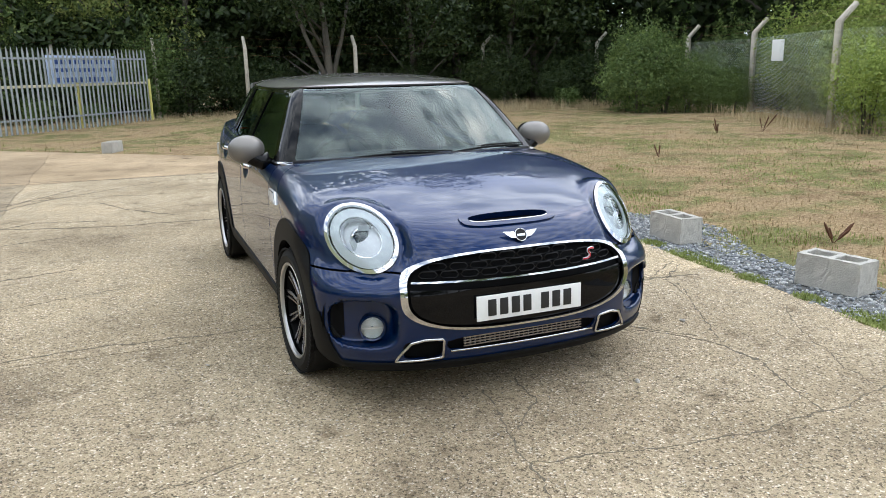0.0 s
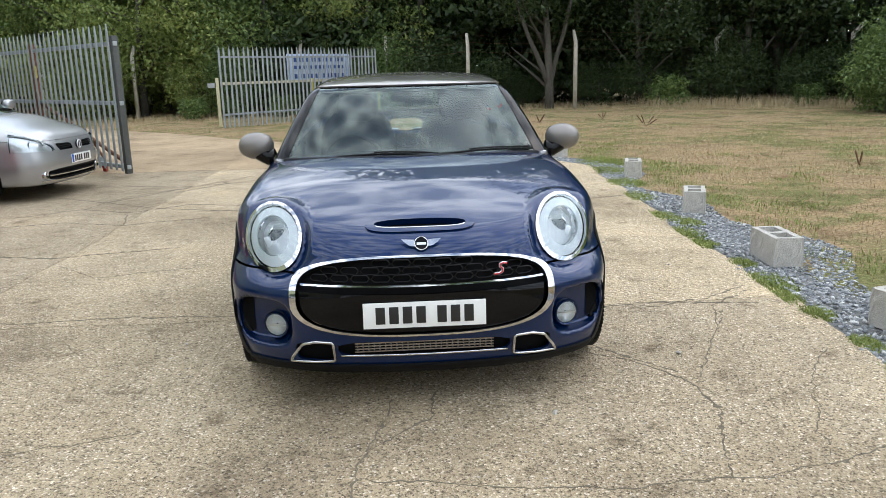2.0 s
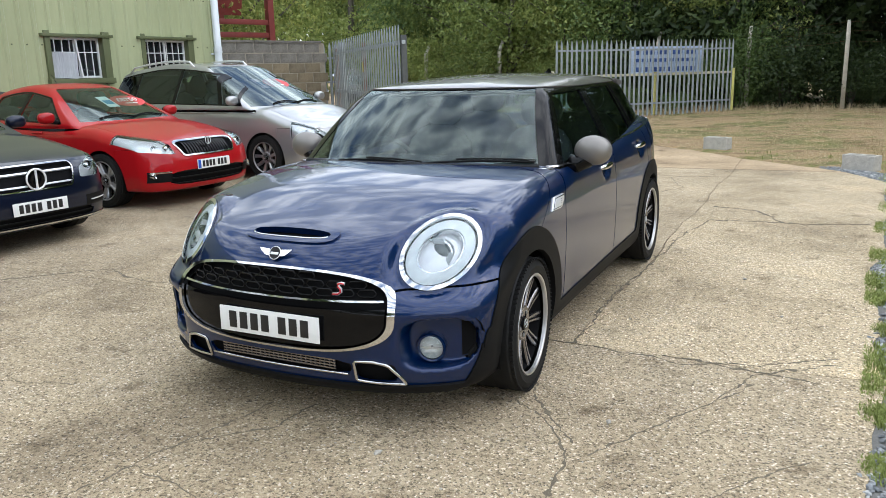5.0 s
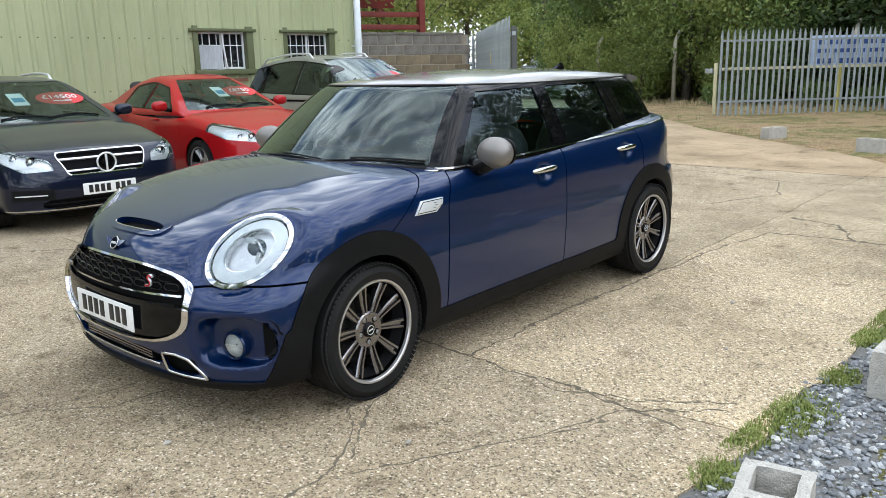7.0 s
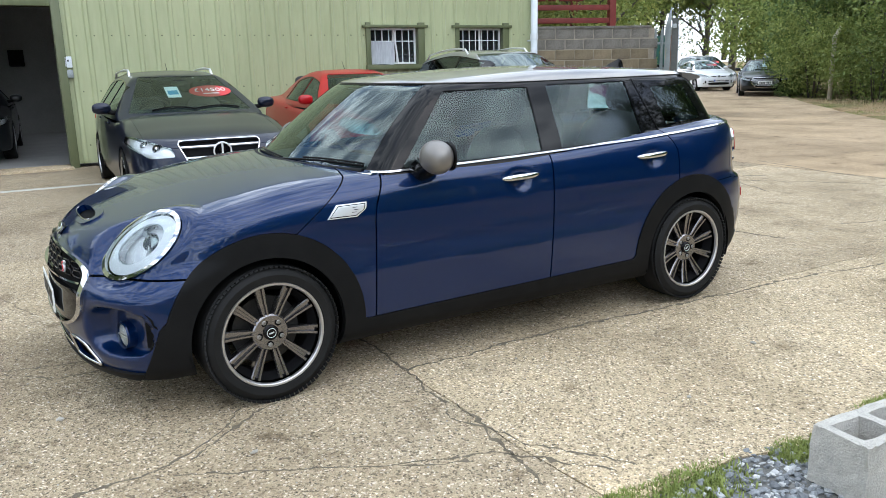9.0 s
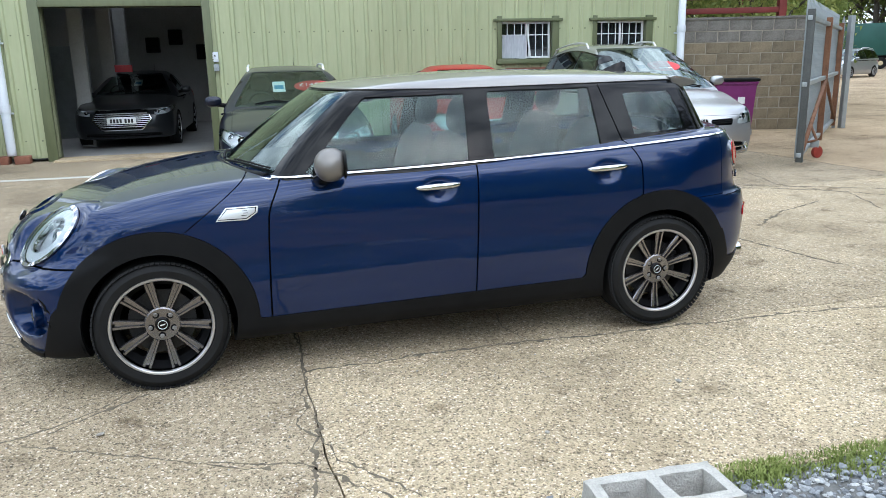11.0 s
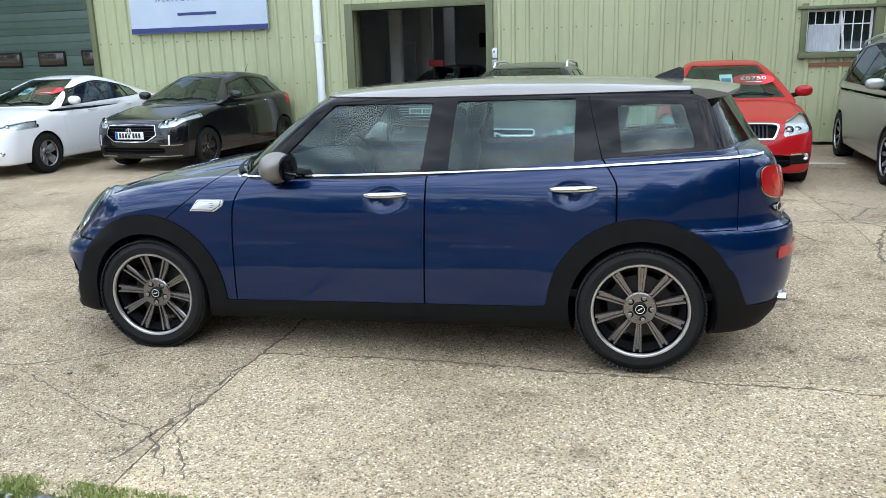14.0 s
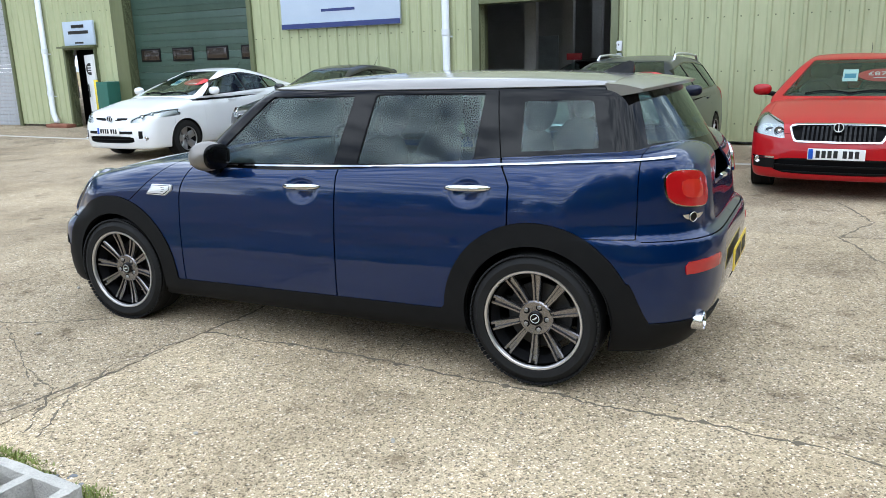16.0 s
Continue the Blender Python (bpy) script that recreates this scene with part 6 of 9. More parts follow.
# thick undergrowth that closes the wood, its shade put into the dark leaf colour
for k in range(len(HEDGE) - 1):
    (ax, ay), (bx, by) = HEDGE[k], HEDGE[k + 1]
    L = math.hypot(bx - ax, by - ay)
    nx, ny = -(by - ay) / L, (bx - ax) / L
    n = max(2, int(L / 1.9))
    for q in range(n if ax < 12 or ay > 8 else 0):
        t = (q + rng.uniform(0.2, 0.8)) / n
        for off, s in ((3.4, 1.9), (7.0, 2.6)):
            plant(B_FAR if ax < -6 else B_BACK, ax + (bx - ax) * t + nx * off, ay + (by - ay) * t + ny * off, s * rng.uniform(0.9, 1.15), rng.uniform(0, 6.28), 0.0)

# ---- road wheels ----
M_BRAKE = mottled("dull_brake_iron", (0.025, 0.024, 0.023), (0.06, 0.056, 0.052), 10, 0.5, 0.6, fine=90)
def wheel(name, radius, width, rim, mat, spokes=10, lip_mat=None, cap_mat=None, hub=0.085, groove=True, holes=5, label="", twin=False):
    """A wheel about its hub, its outer face towards +x: tyre, rim, spokes, brake disc."""
    w = empty(name)
    h = width / 2
    t = [(-h * 0.8, rim - 0.004), (-h, rim + 0.012), (-h * 1.04, (rim + radius) / 2), (-h * 0.92, radius - 0.018), (-h * 0.74, radius - 0.004), (0, radius),
         (h * 0.74, radius - 0.004), (h * 0.92, radius - 0.018), (h * 1.04, (rim + radius) / 2), (h, rim + 0.012), (h * 0.8, rim - 0.004)]
    fine = []
    for (a, r), (b, s) in zip(t, t[1:]):
        fine += [(a + (b - a) * q / 3, r + (s - r) * q / 3) for q in range(3)]
    fine.append(t[-1])
    grooved = []
    for a, r in fine:
        cut = 0.006 if abs(abs(a) - h * 0.28) < h * 0.07 or abs(abs(a) - h * 0.6) < h * 0.05 else 0.0
        grooved.append((a, r - cut))
    tyre = part("tyre", lathe(grooved, 72), M_RUBBER, w, "black rubber tyre")
    # tread blocks across the shoulders
    bm = bmesh.new()
    for k in range(84):
        for sgn in (-1, 1):
            a = 2 * math.pi * (k + 0.25 * sgn) / 84
            m = Matrix.Rotation(a, 4, "X") @ Matrix.Translation((sgn * h * 0.8, 0, radius - 0.0135)) @ Matrix.Rotation(sgn * -0.28, 4, "Y") @ Matrix.Rotation(0.25, 4, "Z")
            bmesh.ops.create_cube(bm, size=1, matrix=m @ Matrix.Diagonal((h * 0.42, radius * 0.058, 0.008, 1)))
    tagged(part("tread", bm, M_RUBBER, tyre), kind="stuff")
    lip = lip_mat or mat
    part("rim", lathe([(h * 0.84, rim - 0.008), (h * 0.95, rim - 0.006), (h * 0.99, rim - 0.002), (h * 1.0, rim + 0.006), (h * 0.94, rim + 0.009), (h * 0.8, rim - 0.001)], 72), lip, w, "bright machined rim edge")
    part("barrel", lathe([(h * 0.7, rim - 0.014), (h * 0.3, rim - 0.04), (-h * 0.8, rim - 0.03), (-h * 0.95, rim)], 48), M_DARK, w)
    part("brake_disc", lathe([(h * 0.0, 0.05), (h * 0.0, rim * 0.68), (-0.02, rim * 0.68), (-0.02, 0.05)], 40, cap=True), M_BRAKE, w)
    face = h * 0.66
    n = spokes
    r0, r1 = hub * 0.75, rim - 0.012
    prof = curve((0, 0.0), (0.5, 0.006), (1, h * 0.18))
    bm = bmesh.new()
    rows = []
    for q in np.linspace(0, 1, 7):
        r = r0 + (r1 - r0) * q
        wd = 0.0145 + 0.0115 * q if n >= 9 else (0.05 + 0.02 * q)
        x = face - 0.012 + float(prof(q))
        g = 0.013 if groove else -0.003
        rows.append([bm.verts.new(p) for p in ((x - 0.05, -wd * 0.8, r), (x - 0.006, -wd, r), (x, -wd * 0.8, r), (x, -wd * 0.36, r), (x - g, -wd * 0.25, r), (x - g, wd * 0.25, r), (x, wd * 0.36, r), (x, wd * 0.8, r), (x - 0.006, wd, r), (x - 0.05, wd * 0.8, r))])
    for a, b in zip(rows, rows[1:]):
        for i in range(9):
            bm.faces.new((a[i], b[i], b[i + 1], a[i + 1]))
    bm.faces.new(rows[0][::-1])
    bm.faces.new(rows[-1])
    bmesh.ops.recalc_face_normals(bm, faces=bm.faces[:])
    smoothed(bm, 0.5)
    me = bpy.data.meshes.new("spoke")
    bm.to_mesh(me)
    bm.free()
    for k in range(n):
        a = 2 * math.pi * k / n
        if twin:
            a += 0.16 * (1 if k % 2 else -1)
        part("spoke", me, mat, w, m=Matrix.Rotation(a, 4, "X"))
    part("hub", lathe([(face - 0.05, hub), (face - 0.014, hub), (face - 0.008, hub * 0.92), (face - 0.012, hub * 0.42), (face - 0.012, 0.002)], 36), mat, w)
    part("centre_cap", lathe([(face - 0.014, 0.034), (face - 0.004, 0.034), (face - 0.001, 0.03), (face - 0.001, 0.002)], 28), cap_mat or M_BLACK_GLOSS, w, "round black centre cap with a pale emblem")
    bm = tube([(face, 0.021 * math.cos(t), 0.021 * math.sin(t)) for t in np.linspace(0, 2 * math.pi, 24)[:-1]], 0.0018, 5, True)
    box(0.002, 0.024, 0.006, Matrix.Translation((face, 0, 0)), bm=bm)
    part("emblem", bm, M_SILVER, w)
    if holes:
        me = None
        for k in range(holes):
            a = 2 * math.pi * (k + 0.5) / holes
            if me is None:
                bm = lathe([(-0.012, 0.011), (0.003, 0.011), (0.005, 0.008), (0.005, 0.001)], 6)
                me = bpy.data.meshes.new("lug_nut")
                bm.to_mesh(me)
                bm.free()
                bm = lathe([(0.0, 0.018), (0.0014, 0.0165), (0.001, 0.001)], 16)
                ring = bpy.data.meshes.new("lug_hole")
                bm.to_mesh(ring)
                bm.free()
            at = Matrix.Translation((face - 0.011, hub * 0.67 * math.cos(a), hub * 0.67 * math.sin(a)))
            part("lug_hole", ring, M_DARK, w, m=at)
            part("lug_nut", me, M_STEEL, w, m=at)
    return w


def put_wheels(proto, car, hubs):
    """Parents a wheel and its copies to a car; wheels at -x face the other way."""
    for k, (x, y, z, turn) in enumerate(hubs):
        m = pose(x, y, z, k * 23 + 11, 0, 0) if x > 0 else pose(x, y, z, 0, 0, 180) @ pose(0, 0, 0, k * 23, 0, 0)
        m = Matrix.Translation((x, y, z)) @ Matrix.Rotation(radians(turn), 4, "Z") @ Matrix.Translation((-x, -y, -z)) @ m
        ob = proto
        if k:
            ob = copy_thing(proto, m)
        ob.parent = car
        ob.matrix_basis = m


def plate(parent, at, yellow=False, groups=(4, 3), eu=True, width=0.52):
    """A number plate whose letters are plain bars."""
    p = part("number_plate", box(width, 0.006, 0.112, bevel=0.012), M_PLATE_Y if yellow else M_PLATE_W, parent, "yellow plate with black bars" if yellow else "white plate with black bars", m=at)
    n = sum(groups)
    x = -width * 0.415 if not eu else -width * 0.37
    step = (width * 0.83 - (0 if not eu else width * 0.05)) / (n + 0.55)
    me = None
    for k, g in enumerate(groups):
        for _ in range(g):
            if me is None:
                bm = box(step * 0.7, 0.002, 0.074, bevel=0.006)
                me = bpy.data.meshes.new("letter_bar")
                bm.to_mesh(me)
                bm.free()
            part("letter_bar", me, M_INK, p, m=Matrix.Translation((x + step / 2, -0.0042, 0)))
            x += step
        x += step * 0.55
    if eu:
        part("blue_band", box(width * 0.085, 0.002, 0.1, bevel=0.004), M_BLUE, p, m=Matrix.Translation((-width * 0.445, -0.0042, 0)))
    return p


def seat(parent, m, name="seat", scale=1.0, headrest=True):
    """A car seat: cushion, back and headrest."""
    s = part(name, blob(0.26 * scale, 0.26, 0.1, 3.2, Matrix.Translation((0, 0, 0.1)), 16), M_SEAT, parent, m=m)
    part("backrest", blob(0.25 * scale, 0.09, 0.34, 3.0, Matrix.Translation((0, 0.3, 0.42)) @ Matrix.Rotation(-0.28, 4, "X"), 16), M_SEAT, s)
    if headrest:
        part("headrest", blob(0.14, 0.055, 0.1, 2.8, Matrix.Translation((0, 0.43, 0.84)) @ Matrix.Rotation(-0.2, 4, "X"), 16), M_SEAT, s)
    return s

# ---- the blue estate car; its front towards -y, the middle of its wheelbase at the origin ----
M_REPEATER = material("repeater_grey", (0.68, 0.69, 0.70), 0.22, 0.3)
M_NAVY = paint("dark_blue_metallic_paint", (0.0012, 0.0118, 0.056), 0.45, 0.34, 0.6, 1.0, 0.05)
M_NAVY.node_tree.nodes["Principled BSDF"].inputs["Coat IOR"].default_value = 1.47
M_GREY_ROOF = paint("warm_grey_metallic_paint", (0.22, 0.208, 0.195), 0.6, 0.3, 0.2, 0.9)
M_LAMP_CORE = material("bright_red_lamp_plastic", (0.48, 0.022, 0.012), 0.08, 0.0, 0.8)
M_MIRROR = paint("warm_grey_satin_paint", (0.20, 0.185, 0.17), 0.5, 0.42, 0.1, 0.35)
M_RIM_DARK = material("dark_grey_alloy", (0.235, 0.225, 0.228), 0.24, 0.95, 0.2)
M_BOWL = material("lamp_bowl_grey", (0.68, 0.69, 0.71), 0.3, 0.4)
M_PROJECTOR = material("projector_glass", (0.03, 0.035, 0.045), 0.04, 0.0, 0.3)
M_RIM_EDGE = material("machined_alloy", (0.55, 0.54, 0.535), 0.3, 0.85)

FW, RW, HUB = -1.335, 1.335, 0.316
hood = curve((-2.25, 0.52), (-2.12, 0.69), (-2.03, 0.765), (-1.9, 0.822), (-1.7, 0.884), (-1.4, 0.955), (-1.0, 1.006), (-0.7, 1.016), (0.25, 1.042), (1.14, 1.09), (1.75, 1.105), (2.2, 1.1))
side_z = curve((0.15, 0.80), (0.25, 0.868), (0.4, 0.886), (0.62, 0.892), (0.78, 0.886), (0.86, 0.878), (0.92, 0.866), (0.98, 0.845), (1.04, 0.815), (1.1, 0.78))
side_y = curve((-2.2, 0.93), (-1.7, 0.985), (-1.3, 1.0), (-0.5, 0.99), (0.6, 0.992), (1.3, 0.998), (1.7, 0.965), (2.2, 0.90))
nose_z = curve((0.15, -2.05), (0.25, -2.10), (0.42, -2.135), (0.55, -2.128), (0.7, -2.098), (0.85, -2.04), (1.0, -1.95))
tail_z = curve((0.2, 1.99), (0.3, 2.06), (0.45, 2.105), (0.6, 2.112), (0.69, 2.10), (0.73, 2.05), (0.8, 2.04), (0.95, 2.02), (1.08, 1.97), (1.4, 1.8))
belt = curve((-1.0, 0.968), (-0.7, 0.972), (0.25, 0.990), (0.95, 1.011), (1.25, 1.026), (1.75, 1.049), (2.1, 1.058))
roof_y = curve((-0.7, 1.33), (-0.4, 1.39), (0.0, 1.422), (0.5, 1.437), (1.0, 1.428), (1.5, 1.402), (1.9, 1.372))
cabin_plan = curve((-1.1, 0.74), (-0.7, 0.80), (0.0, 0.825), (0.8, 0.818), (1.3, 0.79), (1.7, 0.735), (2.0, 0.68))


def screen_y(x, z):
    return -0.985 + (z - 0.985) * 1.36 + 0.44 * x * x - 0.024 * (1 - ((z - 1.175) / 0.19)**2)


def face_y(x, z):
    """The nose, drawn back towards the lamps above the grille's middle."""
    q = np.clip((z - 0.53) / 0.17, 0, 1)
    return nose_z(z) + 0.147 * x**2 + 0.334 * x**4 + 0.25 * x**2 * q * q * (3 - 2 * q)


FOG = (0.70, 0.405)          # the middle of the pocket round a fog lamp
# the oval of a headlamp: middle, axes and half sizes
LAMP_N = Vector((0.447, -0.662, 0.601)).normalized()
_lu = Vector((0, 0, 1)).cross(LAMP_N).normalized()
_lv = LAMP_N.cross(_lu)
LAMP_U, LAMP_V = _lu * math.cos(-0.857) + _lv * math.sin(-0.857), _lv * math.cos(-0.857) - _lu * math.sin(-0.857)
LAMP_C = Vector((0.655, -1.796, 0.750))


def lamp_frame(x, y, z):
    """How far out from a headlamp's middle (1 on its rim), and how far in front of its plane."""
    dx, dy, dz = np.abs(x) - LAMP_C.x, y - LAMP_C.y, z - LAMP_C.z
    u, w, q = (dx * a.x + dy * a.y + dz * a.z for a in (LAMP_U, LAMP_V, LAMP_N))
    r = np.sqrt((u / 0.135)**2 + (w / 0.202)**2)
    return r, q


def mini_lower(x, y, z):
    x = np.sqrt(x * x + 1e-6)
    side = x - side_z(z) * side_y(y)
    top = (z - hood(y) + 0.05 * x**2 + 0.06 * x**6) * 0.92
    front = face_y(x, z) - y
    back = y - tail_z(z) + (0.95 + 0.17 * np.clip((z - 0.6) * 6, 0, 1)) * x**6
    f = smax(side, top, 0.10 - 0.05 * np.clip((y + 0.9) * 2, 0, 1))
    f = smax(f, front * 0.95, 0.1)
    f = smax(f, back * 0.95, 0.09)
    f = smax(f, 0.185 - z, 0.03)
    # bowls behind the door handles
    for hy, hz in ((0.055, 0.88), (1.007, 0.912)):
        d = np.sqrt(((y - hy) / 0.075)**2 + ((z - hz + 0.006) / 0.056)**2 + ((x - 0.888) / 0.045)**2) - 1
        f = smax(f, -d * 0.03, 0.02)
    # recesses round the fog lamps and the outer air curtains
    d = ((np.abs((x - FOG[0]) / 0.128)**3 + np.abs((z - FOG[1]) / 0.105)**3)**(1 / 3) - 1) * 0.1
    f = smax(f, -smax(d, (y + 1.875 - (x - 0.69) * 0.5) * 0.85, 0.02), 0.022)
    # the headlamp sits on its own shallow dome
    r, q = lamp_frame(x, y, z)
    w = np.clip((1.45 - r) / 0.40, 0, 1)
    w = w * w * (3 - 2 * w) * (np.abs(q) < 0.16)
    f = f + w * (q - 0.030 * (1 - np.minimum(r, 1.1)**2) - f)
    return f


def mini_cabin(x, y, z):
    x = np.sqrt(x * x + 1e-6)
    zz = np.maximum(z, 0.955)
    side = (x - cabin_plan(y) + (zz - 0.98) * 0.5 + 0.16 * (zz - 0.98)**2) * 0.87
    top = z - roof_y(y) + 0.1 * x**2
    front = (screen_y(x, z) - y) * 0.6
    back = (y - 1.985 + (z - 1.05) * 0.62 + 0.55 * x**2) * 0.84
    f = smax(side, top, 0.06)
    f = smax(f, front, 0.03)
    f = smax(f, back, 0.05)
    return smax(f, 0.9 - z, 0.02)


def mini_field(x, y, z):
    return np.minimum(mini_lower(x, y, z), mini_cabin(x, y, z))


def build_mini():
    car = tagged(empty("estate_car"), "dark blue metallic estate car with a warm grey roof and mirrors", "car")
    sh = Shell(mini_field, (-0.96, -2.24, 0.12), (0.96, 2.22, 1.5), 0.021)
    lower = lambda x, y, z: mini_lower(x, y, z) - mini_cabin(x, y, z)          # negative where the lower body is the surface
    cabin = lambda x, y, z: -lower(x, y, z)
    low = sh.cut([lower])
    cab = sh.cut([cabin])
    rf = lambda y, z: np.sqrt((y - FW)**2 + (z - HUB)**2)
    rr = lambda y, z: np.sqrt((y - RW)**2 + (z - HUB)**2)
    open_w = lambda x, y, z: np.where(np.abs(x) > 0.5, 0.352 - np.minimum(rf(y, z), rr(y, z)), -1.0)
    sill = lambda y: 0.298 + 0.012 * (y + 0.93)

    def clad(x, y, z):
        g = np.minimum(np.minimum(rf(y, z) - 0.458, rr(y, z) - 0.458), z - sill(y))
        nose = -1.80 - 0.33 * np.clip(0.425 - z, 0, 1) - y
        g = np.minimum(g, np.maximum(np.maximum(z - 0.44, nose), y + 1.3))
        g = np.minimum(g, np.maximum(z - np.clip(0.5175 - (y - 1.766) * 2.55, 0.325, 0.5175), 1.3 - y))
        return np.maximum(g, nose)
    lip = lambda x, y, z: z - np.where(y < -1.5, 0.228, 0.206) - 0.03 * np.clip((y - 1.5) * 3, 0, 1)
    not_clad = lambda x, y, z: -clad(x, y, z) + 0.002
    above_lip = lambda x, y, z: -lip(x, y, z)
    L, R = (lambda x, y, z: 0.3 - x), (lambda x, y, z: x + 0.3)
    body = sh.cut([open_w, not_clad, above_lip], low)

    # black arch and sill mouldings, one on each flank, and the chin
    sh.panel("wheel_arch_cladding", [open_w, clad, L], M_BLACK, car, "satin black arch and sill cladding", 0.007, 0.03, low)
    sh.panel("wheel_arch_cladding", [open_w, clad, R], M_BLACK, car, "satin black arch and sill cladding", 0.007, 0.03, low)
    sh.panel("underbody", [open_w, lip, not_clad], M_BLACK, car, "black chin and floor edge", 0.012, 0.03, low)

    # bonnet
    cut_y = lambda z: -0.885 + (z - 0.985) * 1.345
    seam = 0.628
    hx, hy, hz = LAMP_C
    hn = LAMP_N

    def lamp(x, y, z):
        """Measure from the middle of a headlamp: 1 on its rim."""
        r, q = lamp_frame(x, y, z)
        return np.where((y < -1.4) & (np.abs(q) < 0.12), r, 9.0)

    def grille(x, z):
        zz = (z - 0.535) / np.where(z > 0.535, 0.164, 0.16)
        return (np.abs(x / 0.555)**3.0 + np.abs(zz)**3.0)**(1 / 3.0)
    no_grille = lambda x, y, z: np.where(y < -1.7, 1.0 - grille(x, z), -1.0)
    no_lamp = lambda x, y, z: (1.012 - lamp(x, y, z)) * 0.15
    scoop_y = -1.925
    scoop = lambda x, y, z: np.where((z > 0.75) & (y < -1.5), (np.abs(x / 0.24)**3 + np.abs((y - scoop_y) / 0.062)**3)**(1 / 3), 9.0)
    in_bonnet = lambda x, y, z: np.maximum(y - cut_y(z), seam - z)
    out_bonnet = lambda x, y, z: -np.maximum(y - cut_y(z) - 0.008, seam - 0.008 - z)
    bonnet = sh.panel("bonnet", [in_bonnet, no_lamp, no_grille, lambda x, y, z: 1.0 - scoop(x, y, z)], M_NAVY, car, "dark blue clamshell bonnet", 0, 0.012, body)
    part_scoop = sh.panel("scoop_surround", [lambda x, y, z: scoop(x, y, z) - 1, lambda x, y, z: 1.0 - (np.abs(x / 0.2)**3 + np.abs((y - scoop_y + 0.006) / 0.034)**3)**(1 / 3)], M_NAVY, bonnet, "raised scoop surround", 0.008, 0.03, body)
    sh.panel("scoop_opening", [lambda x, y, z: scoop(x, y, z) - 0.9], M_DARK, bonnet, "dark air slot", -0.025, 0.0, body)
    bm = tube([(0.196 * math.copysign(abs(math.cos(t))**0.67, math.cos(t)), scoop_y - 0.008 - 0.031 * abs(math.sin(t))**0.67, float(hood(scoop_y - 0.008 - 0.031 * abs(math.sin(t))**0.67)) - 0.055 * (0.196 * math.cos(t))**2 + 0.007) for t in np.linspace(0.12, math.pi - 0.12, 30)], 0.004, 6)
    part("chrome_lip", bm, M_CHROME, bonnet, "bright strip along the scoop")
    for sx in (-0.285, 0.285):
        z0 = float(hood(-1.4)) - 0.055 * sx**2
        part("washer_jet", blob(0.014, 0.012, 0.008, 2.2, Matrix.Translation((sx, -1.395, z0 - 0.008)), 10), M_BLACK, bonnet)

    # wings behind the bonnet, doors, quarters, tail
    front_gap = curve((0.25, -0.82), (0.5, -0.812), (0.8, -0.795), (0.95, -0.735), (1.05, -0.68))
    mid_gap = lambda z: 0.245 + (z - 0.33) * 0.04
    rear_gap = lambda z: 1.212 - np.clip(z - 0.93, 0, 1)**1.3 * 1.1
    for S, tag in ((L, "left"), (R, "right")):
        wing = sh.panel("front_wing", [S, out_bonnet, lambda x, y, z: y - front_gap(z) + 0.0042, lambda x, y, z: -1.35 - y], M_NAVY, car, "", 0, 0.012, body)
        fd = sh.panel("front_door", [S, lambda x, y, z: front_gap(z) + 0.0042 - y, lambda x, y, z: y - mid_gap(z) + 0.0042], M_NAVY, car, "dark blue front door", 0, 0.012, body)
        rd = sh.panel("rear_door", [S, lambda x, y, z: mid_gap(z) + 0.0042 - y, lambda x, y, z: y - rear_gap(z) + 0.0042], M_NAVY, car, "dark blue rear door", 0, 0.012, body)
        s = 1 if tag == "left" else -1
        for door, hy_, hz_ in ((fd, 0.055, 0.886), (rd, 1.007, 0.918)):
            x0 = float(side_z(hz_) * side_y(hy_)) + 0.006
            bm = tube([(s * (x0 + 0.008 - 0.022 * abs(q)**3), hy_ + 0.122 * q, hz_ + 0.003 * q) for q in np.linspace(-1, 1, 13)], [0.007 + 0.0105 * (1 - abs(q)**4) for q in np.linspace(-1, 1, 13)], 10)
            part("door_handle", bm, M_CHROME, door, "chrome pull handle")
    tail_seam = 0.715
    zone_tail = lambda x, y, z: np.maximum(rear_gap(z) + 0.0042 - y, 0.5 - np.abs(x) - np.clip((y - 1.3) * 9, 0, 9))
    tl = lambda x, y, z: np.where(y > 1.6, (np.abs((np.abs(x) - 0.604) / 0.112)**3.4 + np.abs((z - 0.918 - 0.12 * (np.abs(x) - 0.62)) / 0.08)**3.4)**(1 / 3.4), 9.0)
    no_tl = lambda x, y, z: (1.0 - tl(x, y, z)) * 0.1
    sh.panel("rear_quarter", [L, zone_tail, lambda x, y, z: y - 1.775, lambda x, y, z: tail_seam - z, no_tl], M_NAVY, car, "", 0, 0.012, body)
    sh.panel("rear_quarter", [R, zone_tail, lambda x, y, z: y - 1.775, lambda x, y, z: tail_seam - z, no_tl], M_NAVY, car, "", 0, 0.012, body)
    for s in (1, -1):
        gate = sh.panel("tail_door", [lambda x, y, z: 0.002 - s * x, lambda x, y, z: 1.779 - y, lambda x, y, z: 0.705 - z, no_tl], M_NAVY, car, "dark blue side-hinged tail door", 0, 0.012, body)
        part("tail_handle", tube([(s * (0.06 + 0.1 * q), 2.045 - 0.01 * q, 0.905 + 0.006 * math.sin(q * 3)) for q in np.linspace(0, 1, 7)], 0.013, 8), M_CHROME, gate, "chrome tail-door handle")
        bm = bmesh.new()
        for k in range(4):
            box(0.02, 0.004, 0.024, Matrix.Translation((s * (0.3 + 0.035 * k), 2.026 - 0.002 * k, 0.79)), bm=bm)
        part("emblem", bm, M_CHROME, gate, "small bright badge bars")
